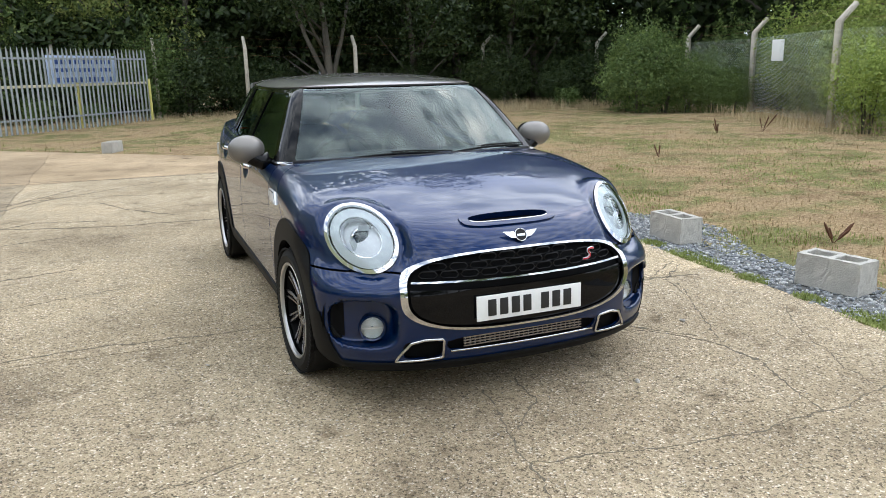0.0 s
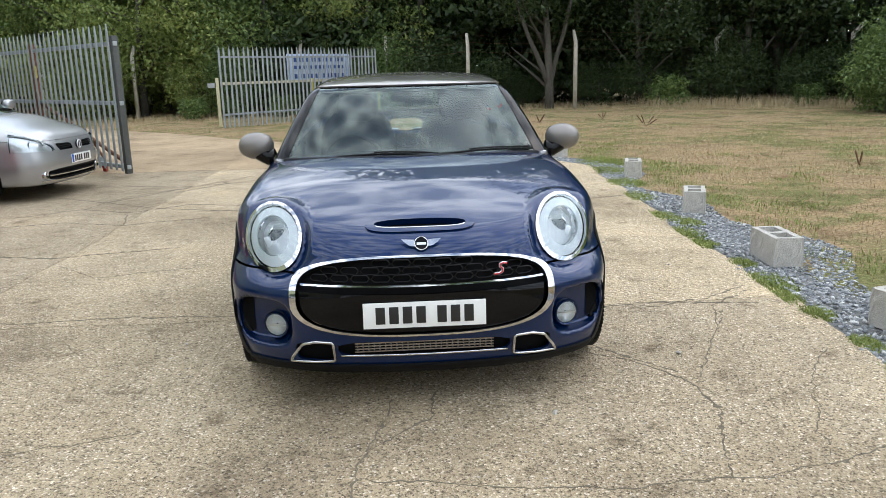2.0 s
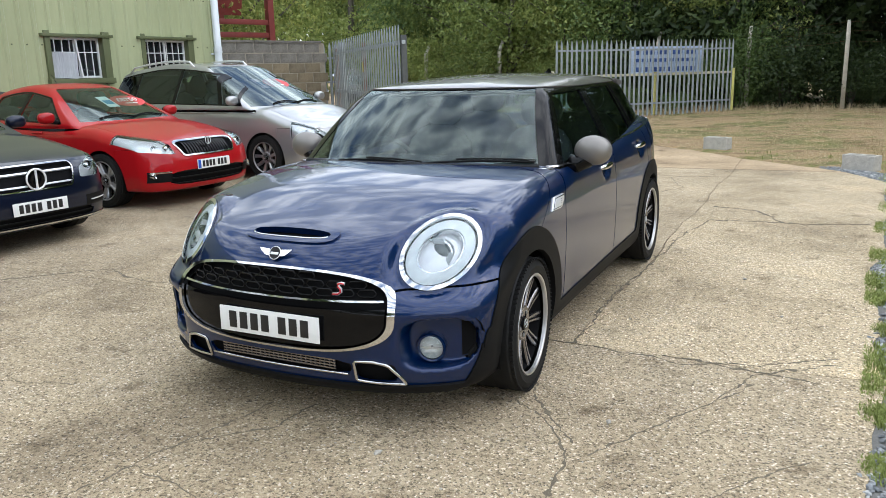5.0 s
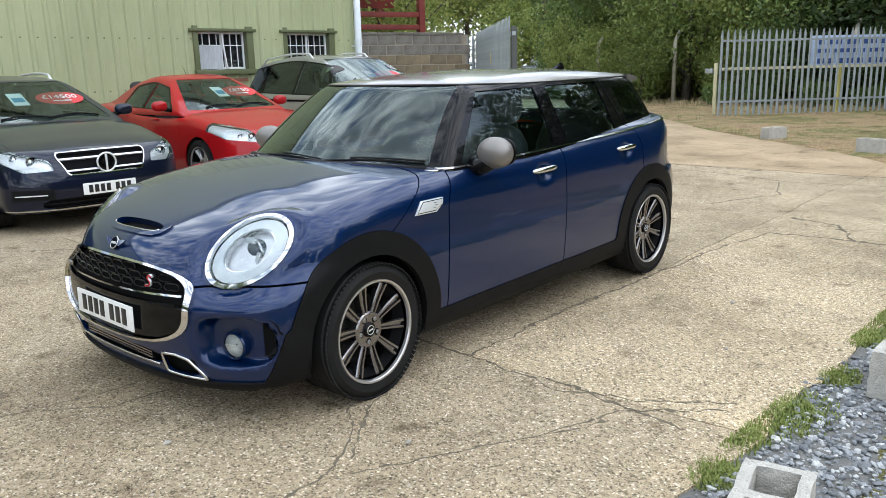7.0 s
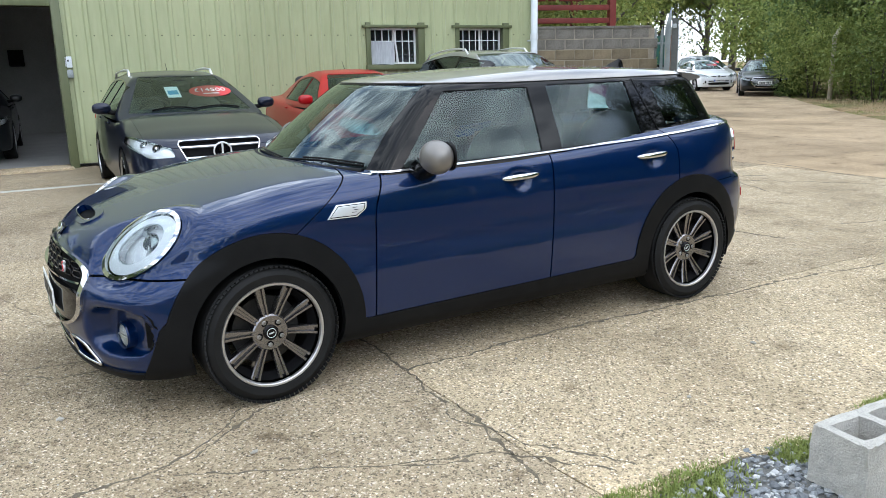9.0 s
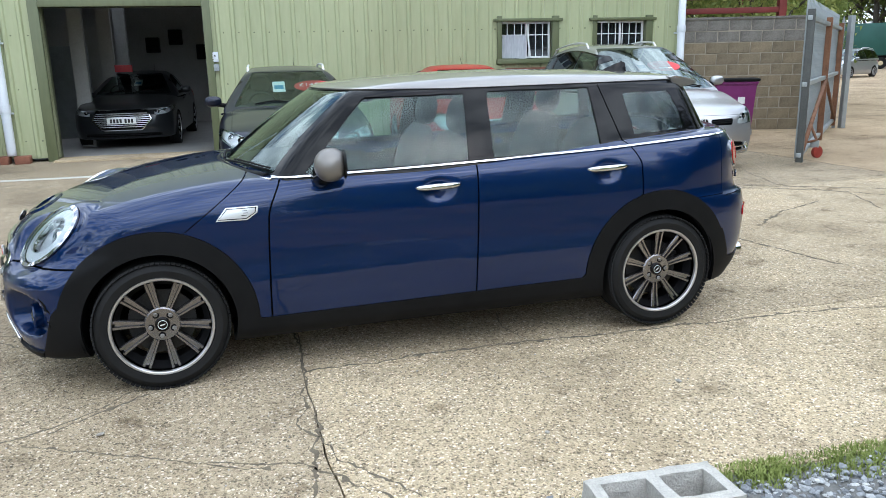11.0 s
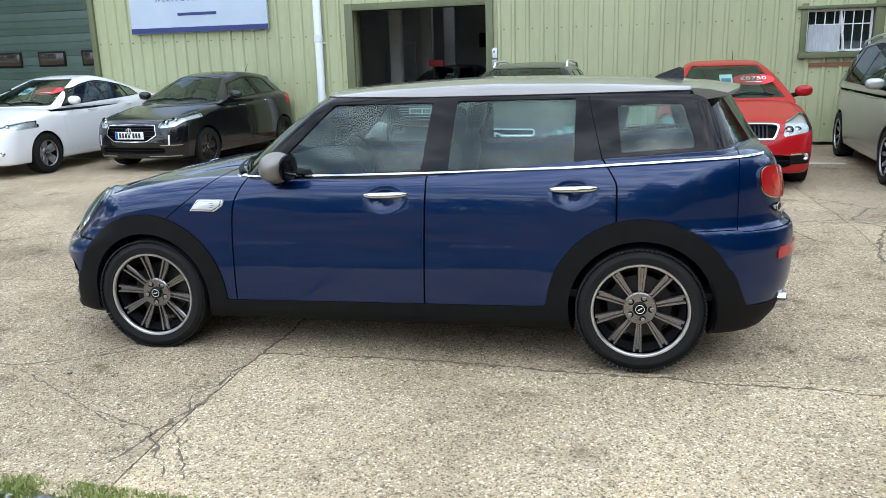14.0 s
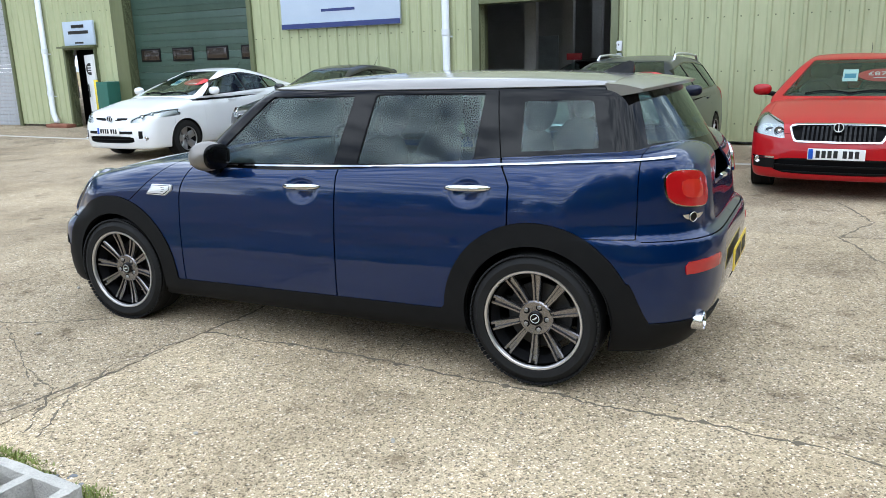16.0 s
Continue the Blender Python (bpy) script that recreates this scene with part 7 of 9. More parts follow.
    for s in (1,):
        em = Matrix.Translation((s * 0.625, 1.986, 0.795)) @ Matrix.Rotation(s * -0.62, 4, "Z") @ Matrix.Rotation(math.pi, 4, "Z")
        bm = lathe([(-0.004, 0.001), (-0.004, 0.02), (0.006, 0.022)], 24, "y")
        te = part("tail_emblem", bm, M_BLACK_GLOSS, car, "round winged emblem in chrome and black", m=em)
        part("emblem_ring", tube([(0.021 * math.cos(t), -0.005, 0.021 * math.sin(t)) for t in np.linspace(0, 6.2832, 22)[:-1]], 0.0024, 6, True), M_CHROME, te)
        for q in (1, -1):
            bm = prism([(0.021, -0.009), (0.023, 0.013), (0.062, 0.015), (0.05, 0.002), (0.036, -0.008)], 0.006, Matrix.Diagonal((q, 1, 1, 1)))
            bmesh.ops.recalc_face_normals(bm, faces=bm.faces[:])
            part("emblem_wing", bm, M_CHROME, te)
    bumper = sh.panel("rear_bumper", [zone_tail, lambda x, y, z: 1.35 - y, lambda x, y, z: z - np.where(y < 1.79, tail_seam - 0.004, 0.701)], M_NAVY, car, "dark blue rear bumper", 0, 0.012, body)
    fb = sh.panel("front_bumper", [lambda x, y, z: z - seam + 0.008, no_lamp, no_grille, lambda x, y, z: y + 1.2,
                                   lambda x, y, z: np.where(y < -1.8, 1 - (np.abs(x / 0.375)**5 + np.abs((z - 0.305) / 0.037)**5)**0.2, -1.0),
                                   lambda x, y, z: np.where(y < -1.8, 1 - (np.abs((np.abs(x) - 0.475) / 0.085)**4 + np.abs((z - 0.288) / 0.045)**4)**0.25, -1.0)], M_NAVY, car, "dark blue front bumper", 0, 0.012, body)
    # black sheet inside the body that paints the shade seen through gaps and openings
    sh.panel("inner_shade_shell", [open_w, lambda x, y, z: z - 0.985, lambda x, y, z: lower(x, y, z) + 0.02, lambda x, y, z: (1.05 - lamp(x, y, z)) * 0.15, lambda x, y, z: np.where(y < -1.7, 1.04 - grille(x, z), -1.0) * 0.2], M_DARK, car, "", -0.03, 0.0, low)

    # front face
    front = lambda x, y, z: y + 1.7
    g = lambda a, b: [front, lambda x, y, z: (grille(x, z) - b) * 0.2, lambda x, y, z: (a - grille(x, z)) * 0.2]
    sh.panel("grille_surround", g(0.970, 1.022), M_CHROME, fb, "broad chrome grille ring", 0.014, 0.025, low)
    sh.panel("grille_back", g(-1, 0.99), M_DARK, fb, "", -0.028, 0.0, low)
    sh.panel("bumper_bar", g(-1, 0.95) + [lambda x, y, z: z - 0.548 - 0.05 * x * x], M_BLACK_GLOSS, fb, "gloss black bar across the grille", -0.002, 0.03, low)
    sh.panel("chrome_bar", g(-1, 0.945) + [lambda x, y, z: z - 0.5905, lambda x, y, z: 0.583 - z], M_CHROME, fb, "slim chrome bar", 0.012, 0.014, low)
    # honeycomb of the upper grille
    cell_w, cell_h = 0.088, 0.040
    for row in range(3):
        zc = 0.616 + row * 0.031
        for k in range(-6, 7):
            xc = (k + 0.5 * (row % 2)) * cell_w
            if float(grille(np.array(abs(xc) + 0.03), np.array(zc))) > 0.93:
                continue
            y0 = float(face_y(xc, zc)) + 0.008
            slope = math.atan(float(face_y(xc + 0.01, zc) - face_y(xc - 0.01, zc)) / 0.02)
            m = Matrix.Translation((xc, y0, zc)) @ Matrix.Rotation(slope, 4, "Z")
            pts = [(-0.5, 0), (-0.34, 0.5), (0.34, 0.5), (0.5, 0), (0.34, -0.5), (-0.34, -0.5)]
            bm = tube([m @ Vector((a * cell_w * 0.93, 0, b * cell_h * 0.74)) for a, b in pts], 0.0042, 5, True)
            part("grille_cell", bm, M_BLACK_GLOSS, fb)
    # emblem on the bonnet and the red letter shape on the grille
    by = -2.052
    bm = lathe([(-0.006, 0.001), (-0.006, 0.026), (-0.002, 0.03), (0.01, 0.03)], 28, "y")
    bmesh.ops.transform(bm, matrix=Matrix.Translation((0, by, 0.752)) @ Matrix.Rotation(-0.5, 4, "X"), verts=bm.verts)
    em = part("bonnet_emblem", bm, M_BLACK_GLOSS, bonnet, "round winged emblem in chrome and black")
    for s in (1, -1):
        bm = prism([(0.026, -0.014), (0.03, 0.016), (0.085, 0.02), (0.07, 0.004), (0.05, -0.01)], 0.006, Matrix.Translation((0, by - 0.002, 0.752)) @ Matrix.Rotation(-0.5, 4, "X") @ Matrix.Diagonal((s, 1, 1, 1)))
        bmesh.ops.recalc_face_normals(bm, faces=bm.faces[:])
        part("emblem_wing", bm, M_CHROME, em)
    part("emblem_ring", tube([Matrix.Translation((0, by - 0.004, 0.752)) @ Matrix.Rotation(-0.5, 4, "X") @ Vector((0.028 * math.cos(t), 0, 0.028 * math.sin(t))) for t in np.linspace(0, 6.2832, 26)[:-1]], 0.0028, 6, True), M_CHROME, em)
    part("emblem_bar", box(0.04, 0.003, 0.011, Matrix.Translation((0, by - 0.007, 0.752)) @ Matrix.Rotation(-0.5, 4, "X"), 0.002), M_SILVER, em)
    red = material("red_enamel", (0.5, 0.01, 0.015), 0.3)
    spath = [(0.028, 0.026), (0.012, 0.03), (-0.004, 0.024), (-0.004, 0.012), (0.008, 0.002), (0.008, -0.012), (-0.006, -0.022), (-0.034, -0.024)]
    y0 = float(face_y(0.33, 0.63))
    for r, mt, dy in ((0.0065, M_SILVER, 0.0), (0.0035, red, -0.005)):
        part("grille_badge", tube([(0.335 + a * 0.9, y0 - 0.006 + dy + 0.08 * a, 0.635 + b * 0.9) for a, b in spath], r, 6), mt, fb, "small red and silver badge" if dy else "")
    plate(fb, Matrix.Translation((0.003, -2.140, 0.465)) @ Matrix.Rotation(-0.03, 4, "X"), eu=False)
    # lower intake, its bright strip and the corner ducts
    sh.panel("intake_back", [front, lambda x, y, z: np.abs(z - 0.295) - 0.062, lambda x, y, z: np.abs(x) - 0.6], M_DARK, fb, "", -0.06, 0.0, low)
    bm = bmesh.new()
    for k in range(4):
        box(0.6, 0.012, 0.006, Matrix.Translation((0, -2.088, 0.291 + k * 0.0125)), bm=bm)
    for k in range(25):
        box(0.006, 0.012, 0.048, Matrix.Translation((-0.29 + k * 0.58 / 24, -2.083, 0.31)), bm=bm)
    part("intake_mesh", bm, M_RIM_DARK, fb, "grey lower intake mesh")
    part("intake_strip", tube([(q * 0.36, float(nose_z(0.276)) - 0.002 + 0.147 * (q * 0.36)**2, 0.276) for q in np.linspace(-1, 1, 15)], 0.0055, 6), M_CHROME, fb, "slim bright strip")
    for s in (1, -1):
        pts = [(0.393, 0.338), (0.388, 0.247), (0.48, 0.238), (0.589, 0.234), (0.572, 0.266), (0.528, 0.325), (0.47, 0.340)]
        path = []
        for (a, b), (c, d) in zip(pts, pts[1:] + pts[:1]):
            for q in (0.08, 0.36, 0.64, 0.92):
                xx, zz = a + (c - a) * q, b + (d - b) * q
                path.append((s * xx, float(face_y(xx, zz)) - 0.004, zz))
        part("duct_frame", tube(path, 0.0075, 6, True), M_CHROME, fb, "chrome-framed corner duct")
        # fog lamp, and a black patch that paints the shade in the air slot
        m = Matrix.Translation((s * 0.655, -1.905, 0.372)) @ Matrix.Rotation(s * 0.25, 4, "Z")
        bm = lathe([(0.03, 0.06), (-0.012, 0.062), (-0.02, 0.058), (-0.016, 0.05), (0.01, 0.048)], 32, "y")
        bmesh.ops.transform(bm, matrix=m, verts=bm.verts)
        fog = part("fog_lamp", bm, M_NAVY, fb, "round clear fog lamp")
        bm = lathe([(0.004, 0.004), (0.0, 0.034), (-0.013, 0.057)], 28, "y")
        bmesh.ops.transform(bm, matrix=m, verts=bm.verts)
        part("reflector", bm, M_BRIGHT, fog)
        bm = lathe([(-0.014, 0.057), (-0.024, 0.038), (-0.028, 0.002)], 28, "y")
        bmesh.ops.transform(bm, matrix=m, verts=bm.verts)
        part("lens", bm, M_LENS, fog)
        part("lamp_bar", box(0.09, 0.006, 0.006, m @ Matrix.Translation((0, -0.014, 0))), M_SILVER, fog)
        side = (lambda x, y, z: -x) if s == 1 else (lambda x, y, z: x)
        sh.panel("air_slot_shade", [side, front, lambda x, y, z: (np.abs((np.abs(x) - FOG[0]) / 0.128)**3 + np.abs((z - FOG[1] - 0.01) / 0.095)**3)**(1 / 3) - 0.96, lambda x, y, z: 0.762 - np.abs(x)], M_DARK, fb, "outer air slot, its shade painted black", 0.003, 0.0, low)

    # headlamps
    for s in (1, -1):
        S = (lambda x, y, z: -x) if s == 1 else (lambda x, y, z: x)
        ring = lambda a, b: [S, lambda x, y, z: (lamp(x, y, z) - b) * 0.15, lambda x, y, z: (a - lamp(x, y, z)) * 0.15]
        hl = sh.panel("headlamp", ring(0.875, 0.90), M_BLACK_GLOSS, car, "large oval headlamp with a white light ring", -0.004, 0.05, low)
        sh.panel("trim_ring", ring(0.90, 1.0), M_CHROME, hl, "broad chrome outer ring", 0.012, 0.035, low)
        sh.panel("light_guide", ring(0.60, 0.875), M_WHITE_LAMP, hl, "white daytime light ring", -0.006, 0.03, low)
        sh.panel("guide_edge", ring(0.575, 0.605), M_CHROME, hl, "", -0.012, 0.03, low)
        sh.panel("lamp_bowl", [S, lambda x, y, z: (lamp(x, y, z) - 0.62) * 0.15], M_BOWL, hl, "silvery reflector bowl", -0.045, 0.0, low)
        c = Vector((s * hx, hy, hz))
        n = Vector((s * hn.x, hn.y, hn.z))
        fwd = Vector((s * 0.12, -0.96, 0.2)).normalized()
        q = fwd.to_track_quat("Z", "Y").to_matrix().to_4x4()
        at = Matrix.Translation(c + Vector((0, 0, 0.012)) - n * 0.045) @ q
        bm = lathe([(-0.03, 0.064), (0.006, 0.060), (0.010, 0.053), (-0.004, 0.050)], 32, "z")
        bmesh.ops.transform(bm, matrix=at, verts=bm.verts)
        part("projector_ring", bm, M_CHROME, hl)
        bm = lathe([(-0.006, 0.050), (0.014, 0.041), (0.024, 0.022), (0.027, 0.001)], 28, "z")
        bmesh.ops.transform(bm, matrix=at, verts=bm.verts)
        part("projector_lens", bm, M_PROJECTOR, hl, "dark glass projector lens")
        # the bright three-armed hood over the projector
        bm = bmesh.new()
        for a in (90, 200, 340):
            box(0.026, 0.052, 0.006, at @ Matrix.Rotation(radians(a), 4, "Z") @ Matrix.Translation((0, 0.0, 0)) @ Matrix.Rotation(-0.25, 4, "Y") @ Matrix.Translation((0.056, 0, 0.008)), 0.003, bm=bm)
        part("projector_hood", bm, M_BRIGHT, hl, "bright winged projector hood")
        sh.panel("lens", [S, lambda x, y, z: (lamp(x, y, z) - 0.90) * 0.15], M_LENS, hl, "clear lens", 0.010, 0.0, low)
        # tail lamp
        T = sh.panel("tail_lamp", [S, lambda x, y, z: (tl(x, y, z) - 1.0) * 0.1, lambda x, y, z: (0.945 - tl(x, y, z)) * 0.1], M_CHROME, car, "red tail lamp in a chrome frame", 0.012, 0.02, low)
        if T:
            sh.panel("red_lens", [S, lambda x, y, z: (tl(x, y, z) - 0.95) * 0.1], M_RED_LENS, T, "", 0.016, 0.02, low)
            sh.panel("lamp_core", [S, lambda x, y, z: (tl(x, y, z) - 0.5) * 0.1], M_LAMP_CORE, T, "brighter red lamp core", 0.019, 0.006, low)
        sh.panel("reflector_strip", [S, lambda x, y, z: np.maximum.reduce([np.abs(np.abs(x) - 0.615) - 0.105, np.abs(z - 0.588 - 0.06 * (0.615 - np.abs(x))) - 0.028, 1.8 - y])], M_RED_LENS, bumper, "red bumper reflector", 0.007, 0.02, low)
        bm = lathe([(-0.15, 0.042), (0.03, 0.045), (0.035, 0.041), (0.0, 0.036), (-0.1, 0.034)], 28, "y")
        bmesh.ops.transform(bm, matrix=Matrix.Translation((s * 0.6, 2.02, 0.315)), verts=bm.verts)
        part("tailpipe", bm, M_CHROME, bumper, "round chrome tailpipe")
    plate(bumper, Matrix.Translation((0, 2.128, 0.52)) @ Matrix.Rotation(math.pi, 4, "Z"), True, eu=False)

    # cabin: roof, pillars and glass
    rail = lambda y: 1.358 + 0.02 * np.clip((0.2 - y), 0, 1)
    top_line = lambda x, y, z: np.maximum(rail(y) - z, screen_y(0 * x, 1.372 + 0 * z) + 0.44 * x * x - y - 0.002)
    roof = sh.panel("roof", [lambda x, y, z: top_line(x, y, z), lambda x, y, z: y - 1.60], M_GREY_ROOF, car, "warm grey metallic roof", 0.006, 0.012, cab)
    a_in = lambda z: 0.765 - 0.44 * (z - 0.97) - 0.04
    scr = [lambda x, y, z: y - screen_y(x, z) - 0.03, lambda x, y, z: np.abs(x) - a_in(z), lambda x, y, z: z - 1.366, lambda x, y, z: 0.985 - z + 0.0 * x]
    not_roof = lambda x, y, z: np.where(y < 1.6, -top_line(x, y, z) + 0.001, -1.0)
    not_scr = lambda x, y, z: -np.maximum.reduce([s_(x, y, z) for s_ in scr])
    wz = lambda y: belt(y) + 0.012
    side_m = lambda x, y, z: 0.42 - np.abs(x)
    wins = {
        "front": lambda x, y, z: np.maximum.reduce([wz(y) - z, z - 1.332, (-0.605 + (z - 0.99) * 0.99) - y, y - 0.235 - (z - 1.0) * 0.11, side_m(x, y, z)]),
        "rear": lambda x, y, z: np.maximum.reduce([wz(y) - z, z - 1.338, 0.372 + (z - 1.0) * 0.08 - y, y - 1.005, side_m(x, y, z)]),
        "quarter": lambda x, y, z: np.maximum.reduce([wz(y) + 0.04 - z, z - 1.30, 1.232 - (z - 1.065) * 0.11 - y, y - 1.597 + (z - 1.064) * 0.31, side_m(x, y, z)]),
    }
    back_w = lambda x, y, z: np.maximum.reduce([1.10 - z, z - 1.345, np.abs(x) - 0.60 + (z - 1.05) * 0.5, 1.55 - y, 1.985 - (z - 1.05) * 0.62 - 0.55 * x * x - 0.03 - y])
    no_win = [(lambda f: lambda x, y, z: -f(x, y, z))(f) for f in (*wins.values(), back_w)]
    above_belt = lambda x, y, z: belt(y) - 0.03 - z
    sh.panel("window_frame", [not_roof, not_scr, above_belt] + no_win, M_BLACK_GLOSS, car, "gloss black pillars and window frames", 0.0, 0.02, cab)
    scr_ob = sh.panel("windscreen", scr, M_SCREEN, car, "", -0.003, 0.0, cab)
    panes = [scr_ob]
    for s in (1, -1):
        S = (lambda x, y, z: -x) if s == 1 else (lambda x, y, z: x)
        panes.append(sh.panel("front_window", [S, wins["front"]], M_GLASS, car, "", -0.006, 0.0, cab))
        panes.append(sh.panel("rear_window", [S, wins["rear"]], M_GLASS, car, "", -0.006, 0.0, cab))
        panes.append(sh.panel("quarter_window", [S, wins["quarter"]], M_GLASS, car, "", -0.001, 0.0, cab))
        # bright strip along the waist, round to the screen
        sh.panel("waist_strip", [S, lambda x, y, z: z - belt(y) - 0.0042, lambda x, y, z: belt(y) - 0.0042 - z, lambda x, y, z: -0.765 - y, lambda x, y, z: y - 1.9, lambda x, y, z: 0.5 - np.abs(x)], M_CHROME, car, "chrome strip below the windows", 0.008, 0.02)
        bm = tube([(s * (float(cabin_plan(y0)) - (z0 - 0.98) * 0.5 - 0.16 * (z0 - 0.98)**2 + 0.004), y0, z0) for y0, z0 in ((1.068, 1.352), (1.09, 1.25), (1.12, 1.13), (1.142, 1.045))], 0.002, 6)
        part("window_trim", bm, M_BLACK, car)
    panes.append(sh.panel("tail_window", [back_w], M_GLASS, car, "", -0.004, 0.0, cab))
    for p in panes:
        if p:
            p.visible_shadow = False
    # cowl strip at the foot of the screen
    pts = [(q * 0.79, screen_y(q * 0.79, 0.985) - 0.042 - 0.05 * q * q * (1 - 0.75 * q**8), 0.990 - 0.022 * q * q) for q in np.linspace(-1, 1, 25)]
    part("cowl_panel", tube([Vector(p) + Vector((0, 0.026 + 0.02 * abs(p[0]), -0.004)) for p in pts[1:-1]], 0.024, 8), M_BLACK, car, "black cowl at the foot of the windscreen")
    part("cowl_trim", tube(pts, 0.006, 8), M_CHROME, car, "bright strip at the foot of the windscreen")
    for s, xa, xb in ((1, 0.10, 0.70), (1, -0.42, 0.14)):
        za = 1.0
        arm = [(xa + (xb - xa) * q, float(screen_y(xa + (xb - xa) * q, 1.0 + 0.012 * math.sin(q * 3.1))) - 0.014, 1.0 + 0.014 * math.sin(q * 3.1)) for q in np.linspace(0, 1, 12)]
        wp = part("wiper", tube(arm, 0.0065, 6), M_BLACK, car, "black windscreen wiper")
        part("wiper_blade", tube([Vector(p) + Vector((0, 0.004, 0.012)) for p in arm[4:]], 0.005, 5), M_RUBBER, wp)
    # spoiler over the tail window, aerial fin
    sp = [(q * 0.50, 1.84 - 0.34 * (q * 0.5)**2, 1.368 - 0.07 * (q * 0.5)**2) for q in np.linspace(-1, 1, 19)]
    bm = bmesh.new()
    rows = []
    for q in np.linspace(-1, 1, 25):
        x = q * 0.545
        yb, zb = 1.565, float(roof_y(1.565)) - 0.1 * x * x + 0.004
        ye, ze = 1.86 - 0.42 * x * x, 1.368 - 0.08 * x * x
        rows.append([bm.verts.new(p) for p in ((x, yb, zb), (x, (yb + ye) / 2, (zb + ze) / 2 + 0.006), (x, ye, ze), (x, ye, ze - 0.014), (x, ye - 0.1, ze - 0.03), (x, yb + 0.02, zb - 0.05))])
    for a, b in zip(rows, rows[1:]):
        for i in range(6):
            bm.faces.new((a[i], a[(i + 1) % 6], b[(i + 1) % 6], b[i]))
    bm.faces.new(rows[0])
    bm.faces.new(rows[-1][::-1])
    bmesh.ops.recalc_face_normals(bm, faces=bm.faces[:])
    part("roof_spoiler", smoothed(bm, 0.6), M_GREY_ROOF, car, "grey spoiler over the tail window")
    bm = bmesh.new()
    rows = []
    for q in np.linspace(0, 1, 8):
        y0, hgt = 1.40 + 0.17 * q, 0.066 * q**0.8 * (1 if q < 0.93 else 0.75)
        w0 = 0.03 * (1 - 0.3 * q)
        rows.append([bm.verts.new(p) for p in ((-w0, y0, 1.395), (-0.012, y0, 1.405 + hgt * 0.6), (0, y0, 1.408 + hgt), (0.012, y0, 1.405 + hgt * 0.6), (w0, y0, 1.395))])
    for a, b in zip(rows, rows[1:]):
        for i in range(4):
            bm.faces.new((a[i], a[i + 1], b[i + 1], b[i]))
    bm.faces.new(rows[-1])
    bmesh.ops.recalc_face_normals(bm, faces=bm.faces[:])
    part("aerial_fin", smoothed(bm, 0.8), M_BLACK_GLOSS, car, "dark shark-fin aerial")

    # mirrors
    for s in (1, -1):
        bm = blob(0.105, 0.078, 0.08, 2.1, Matrix.Translation((s * 0.935, -0.495, 1.038)) @ Matrix.Rotation(s * -0.2, 4, "Z"), 28)
        mir = part("door_mirror", bm, M_MIRROR, car, "warm grey rounded door mirror")
        part("mirror_glass", blob(0.09, 0.012, 0.068, 2.6, Matrix.Translation((s * 0.935, -0.428, 1.038)) @ Matrix.Rotation(s * -0.1, 4, "Z"), 20), M_BLACK_GLOSS, mir)
        part("mirror_foot", tube([(s * 0.815, -0.53, 0.975), (s * 0.86, -0.53, 0.965), (s * 0.91, -0.515, 0.985), (s * 0.93, -0.51, 1.02)], [0.05, 0.045, 0.04, 0.05], 12), M_BLACK_GLOSS, mir, "black mirror foot")
        # side repeater set in the wing
        m = Matrix.Translation((s * (float(side_z(0.83) * side_y(-0.945)) + 0.0), -0.945, 0.83)) @ Matrix.Rotation(s * -0.12, 4, "Y")
        out = [(-0.098, -0.033), (0.048, -0.035), (0.098, -0.002), (0.104, 0.03), (-0.048, 0.03)]
        me_ = prism(out, 0.02, m @ Matrix.Rotation(math.pi / 2, 4, "Z"), 0.006)
        sc = part("side_repeater", me_, M_BRIGHT, car, "chrome-framed side repeater")
        part("repeater_seal", prism([(a * 0.9, b * 0.82) for a, b in out], 0.023, m @ Matrix.Rotation(math.pi / 2, 4, "Z"), 0.002), M_BLACK_GLOSS, sc)
        me_ = prism([(a * 0.86, b * 0.72) for a, b in out], 0.027, m @ Matrix.Rotation(math.pi / 2, 4, "Z"), 0.003)
        part("repeater_lens", me_, M_REPEATER, sc, "pale ribbed repeater lens")
        for q, (a, b) in enumerate(((0.010, 0.011), (0.014, 0.0), (0.006, -0.011))):
            part("badge_bar", box(0.024, 0.0285, 0.003, m @ Matrix.Rotation(math.pi / 2, 4, "Z") @ Matrix.Translation((0.028 + a, 0, b)), 0.001), M_INK, sc)

    # wheel housings, seen behind the tyres
    for s in (1, -1):
        for wy in (FW, RW):
            bm = bmesh.new()
            rows = []
            for x in (0.56, 0.87):
                rows.append([bm.verts.new((s * x, wy + 0.362 * math.cos(t), HUB + 0.362 * math.sin(t))) for t in np.linspace(-0.27, math.pi + 0.27, 28)])
            for i in range(27):
                bm.faces.new((rows[0][i], rows[0][i + 1], rows[1][i + 1], rows[1][i]))
            bm.faces.new(rows[0])
            part("wheel_housing", bm, M_DARK, car)
    # seats, dashboard and steering wheel
    for x, y in ((0.36, -0.1), (-0.36, -0.1)):
        seat(car, Matrix.Translation((x, y, 0.36)), "front_seat")
    for x in (0.4, -0.4):
        seat(car, Matrix.Translation((x, 0.78, 0.40)), "back_seat", 1.2)
    part("dashboard", blob(0.74, 0.24, 0.14, 3.4, Matrix.Translation((0, -0.66, 0.86)), 24), M_SEAT, car)
    m = Matrix.Translation((-0.36, -0.42, 0.92)) @ Matrix.Rotation(-1.1, 4, "X")
